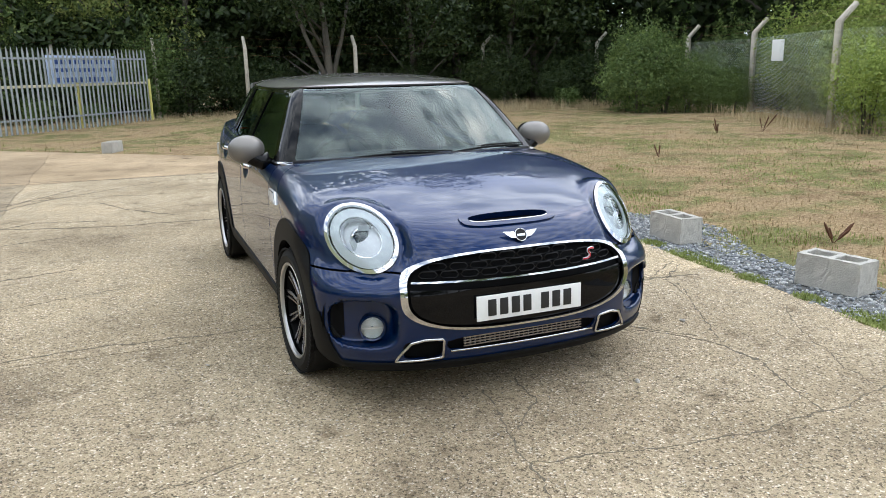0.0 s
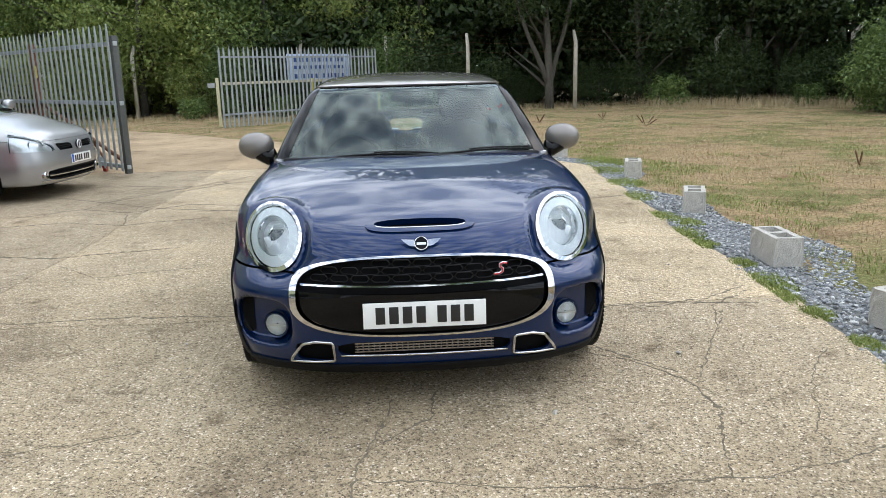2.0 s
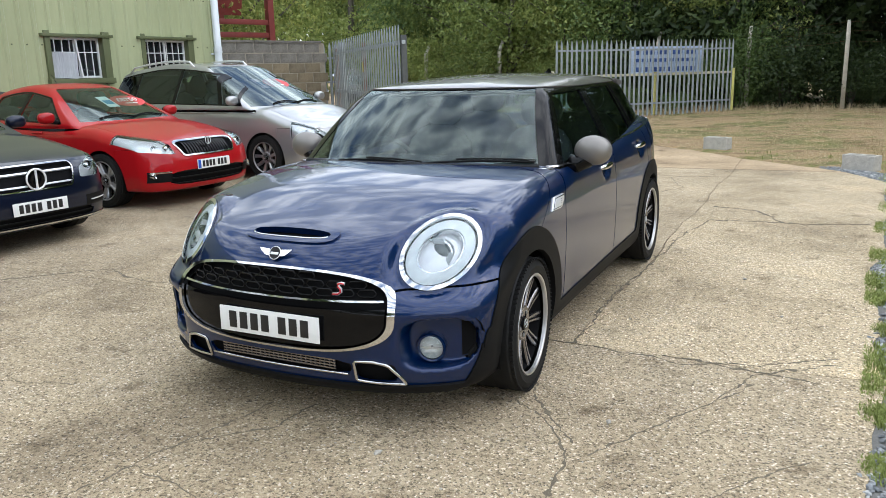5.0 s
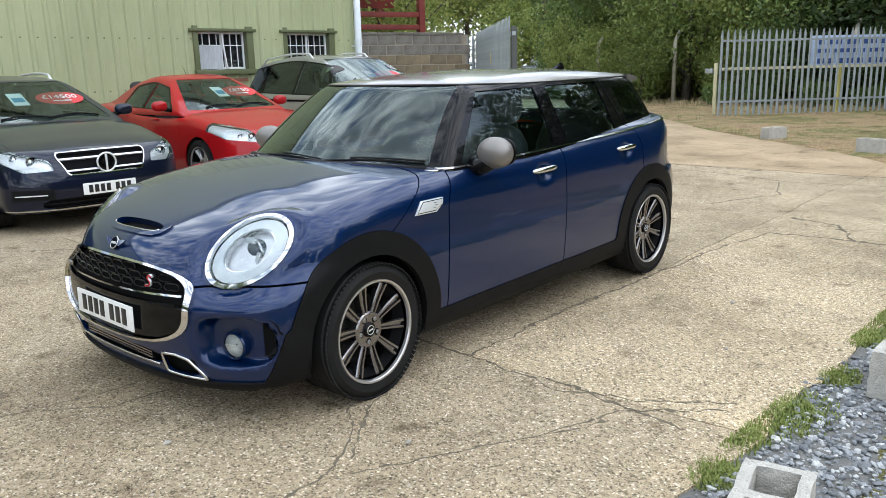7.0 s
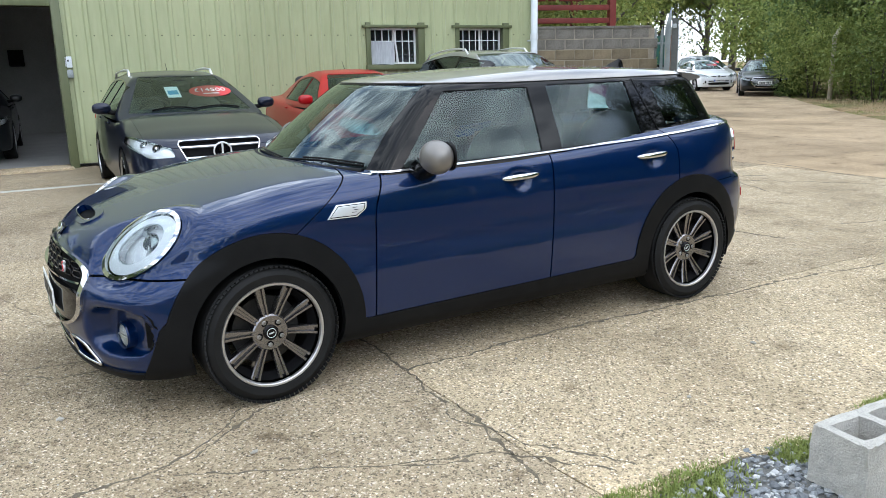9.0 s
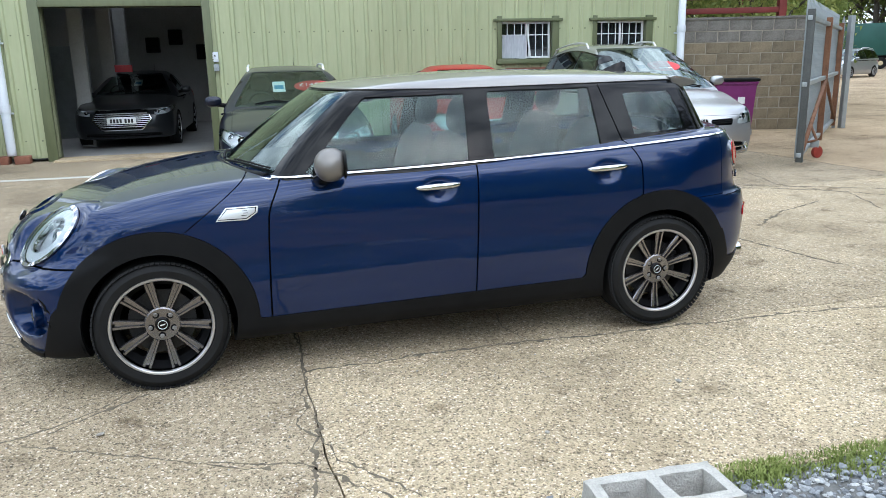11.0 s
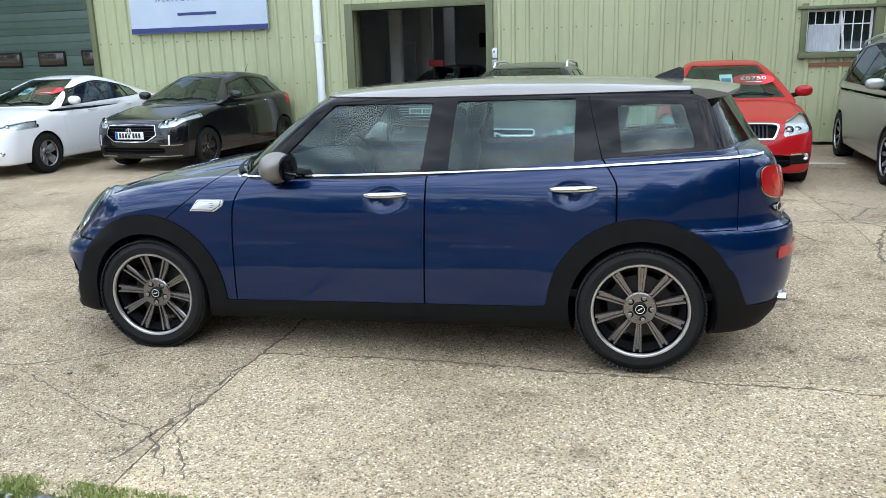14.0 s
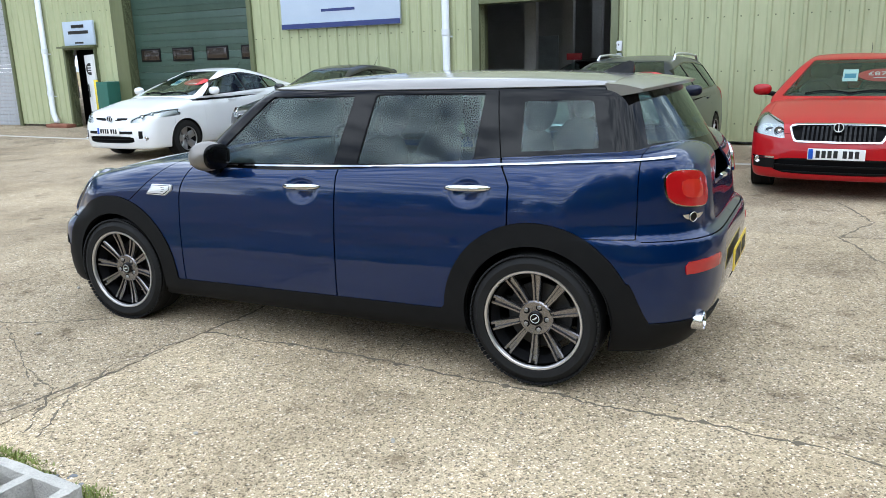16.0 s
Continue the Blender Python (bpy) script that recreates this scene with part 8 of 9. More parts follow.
    part("steering_wheel", tube([m @ Vector((0.185 * math.cos(t), 0.185 * math.sin(t), 0)) for t in np.linspace(0, 6.2832, 30)[:-1]], 0.015, 8, True), M_SEAT, car)
    part("mirror_inside", blob(0.11, 0.02, 0.035, 3, Matrix.Translation((0, -0.42, 1.30)), 14), M_BLACK, car)
    part("cabin_floor", box(1.5, 2.7, 0.04, Matrix.Translation((0, 0.45, 0.36))), M_SEAT, car)
    part("headlining", blob(0.6, 1.0, 0.01, 4, Matrix.Translation((0, 0.62, 1.335)), 20), material("headlining_cloth", (0.35, 0.34, 0.32), 0.9), car)
    # a tax disc holder and stickers on the glass
    w = wheel("wheel", 0.318, 0.225, 0.232, M_RIM_DARK, 10, M_RIM_EDGE, label="")
    w["label"] = "ten-spoke dark grey alloy wheel with a bright edge"
    put_wheels(w, car, [(0.782, FW, HUB, 3), (0.782, RW, HUB, 0), (-0.782, FW, HUB, 3), (-0.782, RW, HUB, 0)])
    car.matrix_basis = pose(0, 0, 0.004, 0.35, 0, 0)
    return car


build_mini()

# ---- the other cars: one builder, fed with each car's measures; front towards -y, origin on the ground between the axles ----
def build_car(name, label, body_mat, wb, fo, ro, W, H, hood_z, belt_z, screen, back, panes, lamp, grille, wheel_spec, deck=None, nose=0.62, cab=(0.07, 0.25), glass=None, roof_mat=None, step=0.034,
              slats=5, vertical=False, plate_z=0.5, eu=True, chin=0.2, intake=None, rails=False, label_grille="", ring=M_CHROME, fogs=None, mirror_mat=None, sticker=None, badge=0.05, doors=None, clad=None, cap=None, lamp_shape=None, grille_shape=None, badge_z=None, frame=0.86, pillar=0.12, strips=(), bar=0.24, slat_mat=None, screen_mat=None):
    """hood_z: (nose, cowl); belt_z: (front, rear); screen: ((y, z) foot, (y, z) head); back: ((y, z) foot, (y, z) head); panes: (foot y0, head y0, foot y1, head y1) each."""
    car = tagged(empty(name), label, "car")
    F, B = -wb / 2 - fo, wb / 2 + ro
    fw, rw = -wb / 2, wb / 2
    R = wheel_spec["radius"]
    (sy0, sz0), (sy1, sz1) = screen
    (by0, bz0), (by1, bz1) = back
    deck = deck or bz0
    top_c = curve((F - 0.1, nose - 0.2), (F + 0.03, nose - 0.03), (F + 0.16, hood_z[0]), (F + 0.55, hood_z[0] + (hood_z[1] - hood_z[0]) * 0.5), (sy0, hood_z[1]), (sy0 + 0.35, belt_z[0] + 0.03), (by0 - 0.5, belt_z[1] + 0.03), (by0 + 0.02, deck), (B - 0.04, deck - 0.04), (B + 0.2, deck - 0.2))
    shape = curve((0.12, 0.9), (0.25, 0.975), (0.45, 1.0), (0.68, 0.995), (0.85, 0.975), (1.0, 0.945), (1.2, 0.9))
    plan = curve((F - 0.1, 0.9), (F + 0.5, 0.965), (fw, 0.99), (0, 1.0), (rw, 0.985), (B, 0.9))
    nose_c = curve((0.12, 0.10), (0.25, 0.03), (0.42, 0.0), (nose - 0.05, 0.03), (nose + 0.1, 0.10), (1.0, 0.4))
    tail_c = curve((0.15, -0.1), (0.3, -0.02), (0.5, 0.0), (0.7, -0.03), (deck, -0.12), (1.6, -0.4))
    roof_c = curve((sy1 - 0.25, sz1 - 0.05), (sy1, sz1), ((sy1 * 0.6 + by1 * 0.4), H), (by1, bz1), (by1 + 0.4, bz1 - 0.1))
    kb = W - cab[0]
    zb = (belt_z[0] + belt_z[1]) / 2
    slope = cab[1] / max(0.2, H - 0.12 - zb)
    belt = curve((sy0, belt_z[0]), (0.0, belt_z[0] * 0.6 + belt_z[1] * 0.4), (by0, belt_z[1]))
    s_sc = (sy1 - sy0) / (sz1 - sz0)
    s_bk = (by1 - by0) / (bz1 - bz0)
    pa, pb = 0.10, 0.42

    def front_y(x, z):
        return F + nose_c(z) + (pa * x**2 + pb * x**4) * (0.85 / W)**2

    def lower_f(x, y, z):
        x = np.sqrt(x * x + 1e-6)
        f = smax(x - W * shape(z) * plan(y), (z - top_c(y) + 0.04 * x**2 + 0.1 * (x / W)**6 * 0.6) * 0.93, 0.09)
        f = smax(f, (front_y(x, z) - y) * 0.95, 0.09)
        f = smax(f, (y - B - tail_c(z) + 0.3 * x**4 + 0.35 * x**6) * 0.95, 0.09)
        return smax(f, chin - z, 0.03)

    def scr_y(x, z):
        return sy0 + (z - sz0) * s_sc + 0.33 * x * x

    def cabin_f(x, y, z):
        x = np.sqrt(x * x + 1e-6)
        zz = np.maximum(z, zb - 0.02)
        pl = kb - 0.05 * np.clip((-y + sy0 + 0.5), 0, 1) - 0.13 * np.clip((y - by1 + 0.5), 0, 1.2)**1.5
        f = smax((x - pl + (zz - zb) * slope + 0.1 * (zz - zb)**2) * 0.9, z - roof_c(y) + 0.09 * x**2, 0.07)
        f = smax(f, (scr_y(x, z) - y) * 0.6, 0.03)
        f = smax(f, (y - by0 - (z - bz0) * s_bk + 0.3 * x * x) * 0.75, 0.05)
        return smax(f, zb - 0.1 - z, 0.02)
    fld = lambda x, y, z: np.minimum(lower_f(x, y, z), cabin_f(x, y, z))
    sh = Shell(fld, (-W - 0.08, F - 0.1, chin - 0.06), (W + 0.08, B + 0.1, H + 0.08), step)
    is_low = lambda x, y, z: lower_f(x, y, z) - cabin_f(x, y, z)
    low, cabm = sh.cut([is_low]), sh.cut([lambda x, y, z: -is_low(x, y, z)])
    arch = R + 0.035
    rad = lambda y, z: np.minimum(np.hypot(y - fw, z - R), np.hypot(y - rw, z - R))
    open_w = lambda x, y, z: np.where(np.abs(x) > W * 0.55, arch - rad(y, z), -1.0)
    g = 0.004
    # windows
    side = lambda x, y, z: W * 0.5 - np.abs(x)
    wt = lambda y: roof_c(y) - 0.115
    wins = []
    for y0b, y0t, y1b, y1t in panes:
        wins.append((lambda y0b, y0t, y1b, y1t: lambda x, y, z: np.maximum.reduce([belt(y) + 0.035 - z, z - wt(y), y0b + (y0t - y0b) * (z - zb) / (H - 0.12 - zb) - y, y - y1b - (y1t - y1b) * (z - zb) / (H - 0.12 - zb), side(x, y, z)]))(y0b, y0t, y1b, y1t))
    a_in = lambda z: kb - pillar - (z - zb) * slope * 0.95
    scr = lambda x, y, z: np.maximum.reduce([y - scr_y(x, z) - 0.04, np.abs(x) - a_in(z), z - sz1 + 0.02, sz0 + 0.0 - z])
    bk = lambda x, y, z: np.maximum.reduce([bz0 + 0.06 - z, z - bz1 + 0.05, np.abs(x) - a_in(z) + 0.06, by0 + (z - bz0) * s_bk - 0.3 * x * x - 0.04 - y, 0.3 - y])
    allw = wins + [scr, bk]
    panel_cab = [(lambda f: lambda x, y, z: -f(x, y, z))(f) for f in allw]
    sh.panel("roof", panel_cab + [lambda x, y, z: zb - 0.06 - z], roof_mat or body_mat, car, "", 0, 0.015, cabm)
    glass = glass or [M_GLASS] * len(wins)
    for s in (1, -1):
        S = (lambda x, y, z: -x) if s == 1 else (lambda x, y, z: x)
        for wf, gm in zip(wins, glass):
            o = sh.panel("side_window", [S, wf], gm, car, "", -0.004, 0.0, cabm)
            if o:
                o.visible_shadow = False
    o = sh.panel("windscreen", [scr], screen_mat or M_SCREEN, car, "", -0.003, 0.0, cabm)
    o.visible_shadow = False
    o = sh.panel("rear_screen", [bk], glass[-1], car, "", -0.003, 0.0, cabm)
    sh.panel("window_rubber", [lambda x, y, z: np.maximum.reduce([belt(y) + 0.02 - z, z - wt(y) - 0.016, panes[0][0] - 0.03 + (panes[0][1] - panes[0][0]) * (z - zb) / (H - 0.12 - zb) - y, y - panes[-1][2] - 0.03 - (panes[-1][3] - panes[-1][2]) * (z - zb) / (H - 0.12 - zb), side(x, y, z)])] + [(lambda f: lambda x, y, z: -f(x, y, z))(f) for f in wins], M_BLACK_GLOSS, car, "", 0.003, 0.008, cabm)

    # lamps and grille seen from the front
    lx, lz, lw, lh, tilt, depth = lamp
    ct, st = math.cos(tilt), math.sin(tilt)

    def poly(pts):
        """Distance outside a convex outline in the half front."""
        n = len(pts)
        edge = []
        for k in range(n):
            (ax, az), (bx, bz) = pts[k], pts[(k + 1) % n]
            L_ = math.hypot(bx - ax, bz - az)
            edge.append(((bz - az) / L_, -(bx - ax) / L_, ax, az))
        sgn = 1 if sum((pts[k][0] * pts[(k + 1) % n][1] - pts[(k + 1) % n][0] * pts[k][1]) for k in range(n)) > 0 else -1

        def f(x, z):
            x = np.abs(x)
            d = None
            for ex, ez, ax, az in edge:
                e = sgn * ((x - ax) * ex + (z - az) * ez)
                d = e if d is None else smax(d, e, 0.02)
            return d
        return f

    outline = poly(lamp_shape) if lamp_shape else None

    def lamp_f(x, y, z):
        if outline:
            return np.where(y < F + depth, 1 + outline(x, z) / lh, 9.0)
        u, w = np.abs(x) - lx, z - lz
        a, b = (u * ct + w * st) / lw, (-u * st + w * ct) / lh
        return np.where(y < F + depth, (np.abs(a)**2.6 + np.abs(b)**2.6)**(1 / 2.6), 9.0)
    gz, gw, gh, gp = grille
    g_out = poly(grille_shape) if grille_shape else None
    gr = lambda x, y, z: np.where(y < F + 0.5, 1 + g_out(x, z) / gh if g_out else (np.abs(x / gw)**gp + np.abs((z - gz) / gh)**gp)**(1 / gp), 9.0)
    izs, iws, ihs = intake or (0.3, W * 0.62, 0.06)
    it = lambda x, y, z: np.where(y < F + 0.6, (np.abs(x / iws)**5 + np.abs((z - izs) / ihs)**5)**0.2, 9.0)
    no_l = lambda x, y, z: (1 - lamp_f(x, y, z)) * min(lw, lh)
    no_g = lambda x, y, z: (1 - gr(x, y, z)) * gh
    no_i = lambda x, y, z: (1 - it(x, y, z)) * ihs
    seam = hood_z[0] - 0.07
    bon = lambda x, y, z: np.maximum.reduce([y - sy0 - 0.30 * x * x + 0.0, seam - z + 0.0 * x, np.abs(x) - W * 0.80])
    sh.panel("bonnet", [open_w, bon, no_l, no_g], body_mat, car, "", 0, 0.012, low)
    not_bon = lambda x, y, z: -bon(x, y, z) + g
    bump_f = lambda x, y, z: np.maximum(y - fw + arch * 0.72, z - seam - 0.02 + g)
    bumper = sh.panel("front_bumper", [open_w, not_bon, bump_f, no_l, no_g, no_i], body_mat, car, "", 0, 0.012, low)
    not_b = lambda x, y, z: -bump_f(x, y, z) + g
    d0, d1, d2 = doors or (fw + arch + 0.12, (fw + rw) / 2 + 0.08, rw - 0.30)
    sill = chin + 0.12
    in_fd = lambda x, y, z: np.maximum.reduce([d0 - y, y - d1, sill - z, W * 0.5 - np.abs(x)])
    in_rd = lambda x, y, z: np.maximum.reduce([d1 + g - y, y - d2, sill - z, W * 0.5 - np.abs(x), arch + 0.03 - rad(y, z)])
    sh.panel("body_side", [open_w, not_bon, not_b, no_l, no_g, lambda x, y, z: -in_fd(x, y, z) + g * 0.5, lambda x, y, z: -in_rd(x, y, z) + g * 0.5], body_mat, car, "", 0, 0.012, low)
    for s in (1, -1):
        S = (lambda x, y, z: -x) if s == 1 else (lambda x, y, z: x)
        for f, hy in ((in_fd, d1 - 0.14), (in_rd, d2 - 0.1)):
            dr = sh.panel("door", [S, open_w, f], body_mat, car, "", 0, 0.012, low)
            if dr:
                hz = float(belt(hy)) - 0.1
                x0 = W * float(shape(hz) * plan(hy))
                part("door_handle", tube([(s * (x0 + 0.012 - 0.016 * abs(q)**3), hy - 0.1 + 0.1 * q, hz) for q in np.linspace(-1, 1, 7)], 0.011, 7), cap or body_mat, dr)
        hl = sh.panel("headlamp", [S, lambda x, y, z: (lamp_f(x, y, z) - 1) * lh], M_LENS, car, "clear headlamp", 0.002, 0.02, low)
        sh.panel("lamp_bowl", [S, lambda x, y, z: (lamp_f(x, y, z) - 1.0) * lh], M_BRIGHT, hl, "", -0.035, 0.0, low)
        for k, dx in enumerate((-0.35, 0.2)):
            xx = lx + lw * dx * ct
            zz = lz + lw * dx * st
            bm = lathe([(0.02, 0.001), (0.012, 0.02), (-0.004, 0.036), (-0.012, 0.046), (0.02, 0.05)], 20, "y")
            bmesh.ops.scale(bm, vec=(1, -1, 1), verts=bm.verts)
            bmesh.ops.recalc_face_normals(bm, faces=bm.faces[:])
            bmesh.ops.scale(bm, vec=[min(1.0, lh * 0.75 / 0.05)] * 3, verts=bm.verts)
            bmesh.ops.transform(bm, matrix=Matrix.Translation((s * xx, float(front_y(np.array(xx), np.array(zz))) + 0.035 + 0.05 * k, zz)), verts=bm.verts)
            part("lamp_cup", bm, M_CHROME, hl)
        tl = lambda x, y, z: np.where(y > B - 0.5, (np.abs((np.abs(x) - W * 0.8) / (W * 0.2))**3 + np.abs((z - deck + 0.14) / 0.09)**3)**(1 / 3), 9.0)
        sh.panel("tail_lamp", [S, lambda x, y, z: (tl(x, y, z) - 1) * 0.1], M_RED_LENS, car, "", 0.006, 0.02, low)
        mz, my = float(belt(sy0 + 0.45)) + 0.1, sy0 + 0.42
        mir = part("door_mirror", blob(0.105, 0.06, 0.068, 2.7, Matrix.Translation((s * (W + 0.06), my, mz)), 16), mirror_mat or body_mat, car)
        part("mirror_glass", blob(0.09, 0.01, 0.055, 2.8, Matrix.Translation((s * (W + 0.06), my + 0.055, mz)), 12), M_BLACK_GLOSS, mir)
        part("mirror_foot", tube([(s * (W - 0.1), my + 0.01, mz - 0.06), (s * (W + 0.01), my, mz - 0.04)], 0.028, 8), M_BLACK, mir)
        if fogs:
            fx_, fz_, fr_ = fogs
            fp = part("fog_lamp", lathe([(0.0, 0.001), (-0.012, fr_ * 0.8), (0.0, fr_), (0.04, fr_)], 18, "y"), M_CHROME, bumper, m=Matrix.Translation((s * fx_, float(front_y(np.array(fx_), np.array(fz_))) - 0.004, fz_)))
        if rails:
            pts = [(s * (kb - 0.06 - (float(roof_c(y)) - 0.07 - zb) * slope), y, float(roof_c(y)) - 0.03 + (0.045 if 0.02 < q < 0.98 else -0.03)) for q, y in ((q, sy1 + 0.35 + (by1 - sy1 - 0.6) * q) for q in np.linspace(0, 1, 15))]
            part("roof_rail", tube(pts, 0.016, 8), M_SILVER, car, "bright roof rail")
        for wy in (fw, rw):
            bm, rows = bmesh.new(), []
            for x in (W * 0.58, W * 0.955):
                rows.append([bm.verts.new((s * x, wy + (arch + 0.005) * math.cos(t), R + (arch + 0.005) * math.sin(t))) for t in np.linspace(-0.4, math.pi + 0.4, 22)])
            for i in range(21):
                bm.faces.new((rows[0][i], rows[0][i + 1], rows[1][i + 1], rows[1][i]))
            bm.faces.new(rows[0])
            part("wheel_housing", bm, M_DARK, car)
    # grille with its frame and bars, lower intake, emblem, plate
    if frame < 0.95:
        sh.panel("grille_frame", [lambda x, y, z: (gr(x, y, z) - 1.0) * gh, lambda x, y, z: (frame - gr(x, y, z)) * gh], ring, bumper, label_grille, 0.012, 0.03, low)
    sh.panel("grille_back", [lambda x, y, z: (gr(x, y, z) - 0.98) * gh], M_DARK, bumper, "", -0.03, 0.0, low)
    for k in range(slats):
        if vertical:
            xk = -gw * 0.86 + 2 * gw * 0.86 * (k + 0.5) / slats
            sh.panel("grille_bar", [lambda x, y, z: (gr(x, y, z) - 0.87) * gh, lambda x, y, z: x - xk - gw * 0.42 / slats, lambda x, y, z: xk - gw * 0.42 / slats - x], M_BLACK_GLOSS, bumper, "", 0.0, 0.02, low)
        else:
            zk = gz - gh * 0.86 + 2 * gh * 0.86 * (k + 0.5) / slats
            sh.panel("grille_bar", [lambda x, y, z: (gr(x, y, z) - 0.87) * gh, lambda x, y, z: z - zk - gh * bar / slats * (1.0 if ring is M_CHROME else 1.6), lambda x, y, z: zk - gh * bar / slats * (1.0 if ring is M_CHROME else 1.6) - z], slat_mat or (M_SILVER if ring is M_CHROME else M_BLACK), bumper, "", 0.004, 0.02, low)
    sh.panel("intake_back", [lambda x, y, z: (it(x, y, z) - 1.05) * ihs], M_DARK, bumper, "", -0.03, 0.0, low)
    for k in range(3):
        zk = izs - ihs * 0.8 + ihs * 0.8 * k
        sh.panel("intake_bar", [lambda x, y, z: (it(x, y, z) - 1.0) * ihs, lambda x, y, z: z - zk - ihs * 0.1, lambda x, y, z: zk - ihs * 0.1 - z], M_BLACK, bumper, "", -0.008, 0.01, low)
    for x0, x1, z0, z1, mt, off in strips:
        for s in (1, -1):
            sh.panel("bumper_strip", [lambda x, y, z: x0 - s * x, lambda x, y, z: s * x - x1, lambda x, y, z: z0 - z, lambda x, y, z: z - z1, lambda x, y, z: y - F - 0.7], mt, bumper, "", off, 0.015, low)
    if badge:
        bz_ = badge_z or (gz if not vertical else gz + gh * 0.95)
        bm = lathe([(0.0, 0.001), (-0.008, badge * 0.35), (-0.012, badge * 0.8), (-0.004, badge), (0.01, badge)], 24, "y")
        fe = part("front_emblem", bm, M_BLACK_GLOSS, bumper, "plain round emblem", m=Matrix.Translation((0, float(front_y(np.array(0.0), np.array(bz_))) - 0.016, bz_)))
        part("emblem_ring", tube([(badge * 0.95 * math.cos(t), -0.012, badge * 0.95 * math.sin(t)) for t in np.linspace(0, 6.2832, 26)[:-1]], badge * 0.1, 6, True), M_BRIGHT, fe)
        part("emblem_bar", box(badge * 0.22, 0.008, badge * 1.7, Matrix.Translation((0, -0.013, 0)), 0.002), M_BRIGHT, fe)
    plate(bumper, Matrix.Translation((0, float(front_y(np.array(0.0), np.array(plate_z))) - 0.012, plate_z)), eu=eu)
    plate(car, Matrix.Translation((0, B + float(tail_c(0.55)) + 0.01, 0.62)) @ Matrix.Rotation(math.pi, 4, "Z"), True, eu=eu)
    # black sheet inside the body, painted shade behind the gaps
    sh.panel("inner_shade_shell", [open_w, lambda x, y, z: z - zb + 0.02, lambda x, y, z: (1.08 - lamp_f(x, y, z)) * lh, lambda x, y, z: (1.03 - gr(x, y, z)) * gh], M_DARK, car, "", -0.04, 0.0, low)
    # cabin
    for x in (0.36, -0.36):
        seat(car, Matrix.Translation((x * W / 0.9, sy0 + 0.95, H * 0.27)), "front_seat")
        seat(car, Matrix.Translation((x * W / 0.9, sy0 + 1.8, H * 0.29)), "back_seat", 1.2)
    part("dashboard", blob(W * 0.8, 0.26, 0.13, 3.4, Matrix.Translation((0, sy0 + 0.32, sz0 - 0.08)), 18), M_SEAT, car)
    part("cabin_floor", box(W * 1.6, wb * 0.9, 0.04, Matrix.Translation((0, 0.1, chin + 0.12))), M_SEAT, car)
    m = Matrix.Translation((-0.36, sy0 + 0.6, sz0 + 0.0)) @ Matrix.Rotation(-1.1, 4, "X")
    part("steering_wheel", tube([m @ Vector((0.18 * math.cos(t), 0.18 * math.sin(t), 0)) for t in np.linspace(0, 6.2832, 22)[:-1]], 0.014, 6, True), M_SEAT, car)
    part("mirror_inside", blob(0.1, 0.02, 0.035, 3, Matrix.Translation((0, float(scr_y(0, sz1 - 0.1)) + 0.08, sz1 - 0.1)), 12), M_BLACK, car)
    for xa, xb in ((-0.5 * W, 0.05 * W), (0.0, 0.62 * W)):
        arm = [(xa + (xb - xa) * q, float(scr_y(xa + (xb - xa) * q, sz0 + 0.03 + 0.03 * math.sin(3.1 * q))) - 0.02, sz0 + 0.03 + 0.03 * math.sin(3.1 * q)) for q in np.linspace(0, 1, 9)]
        part("wiper", tube(arm, 0.009, 5), M_BLACK, car)
    pts = [(W * 0.2, by1 - 0.25, float(roof_c(by1 - 0.25)) - 0.02), (W * 0.2, by1 - 0.1, float(roof_c(by1 - 0.25)) + 0.16)]
    part("aerial", tube(pts, [0.006, 0.002], 5), M_BLACK, car)
    # price cards on the inside of the screen
    if sticker:
        text, sx, card = sticker
        zc = sz0 + (sz1 - sz0) * 0.52
        at = lambda x, z: Vector((x, float(scr_y(x, z)) + 0.03, z))
        ang = math.atan2(s_sc, 1.0)
        face = lambda x, z: Matrix.Translation(at(x, z)) @ Matrix.Rotation(-ang, 4, "X")
        if text is not None:
            bm = lathe([(0.0, 0.001), (0.0, 1.0), (0.004, 1.0)], 36, "y")
            bmesh.ops.scale(bm, vec=(0.26, 1, 0.16), verts=bm.verts)
            dsc = part("price_disc", bm, material("red_card", (0.55, 0.03, 0.035), 0.5), car, "red oval price card behind the glass", m=face(sx, zc))
            if text:
                words(text, 0.13, M_PLATE_W, dsc, Matrix.Translation((0, -0.006, 0.02)) @ Matrix.Rotation(math.pi / 2, 4, "X"))
            part("small_print", box(0.2, 0.002, 0.02, Matrix.Translation((0, -0.006, -0.08))), M_PLATE_W, dsc)
        pc = part("white_card", box(0.16, 0.004, 0.3), M_PLATE_W, car, "white and blue price sheet", m=face(card, zc))
        part("blue_print", box(0.12, 0.002, 0.11, Matrix.Translation((0, -0.004, -0.02))), material("card_blue", (0.06, 0.25, 0.4), 0.5), pc)
    ws = dict(wheel_spec)
    w = wheel("wheel", ws.pop("radius"), ws.pop("width", 0.21), ws.pop("rim"), ws.pop("mat"), **ws)
    put_wheels(w, car, [(W - 0.115, fw, R, 0), (W - 0.115, rw, R, 0), (-W + 0.115, fw, R, 0), (-W + 0.115, rw, R, 0)])
    return car


def park(car, front_x, y, F, turn=0.0):
    """Puts a car with its nose at front_x, facing +x from the building."""
    a = radians(87.3 + turn)
    car.matrix_basis = Matrix.Translation((front_x, y, 0.001)) @ Matrix.Rotation(a, 4, "Z") @ Matrix.Translation((0, F, 0))


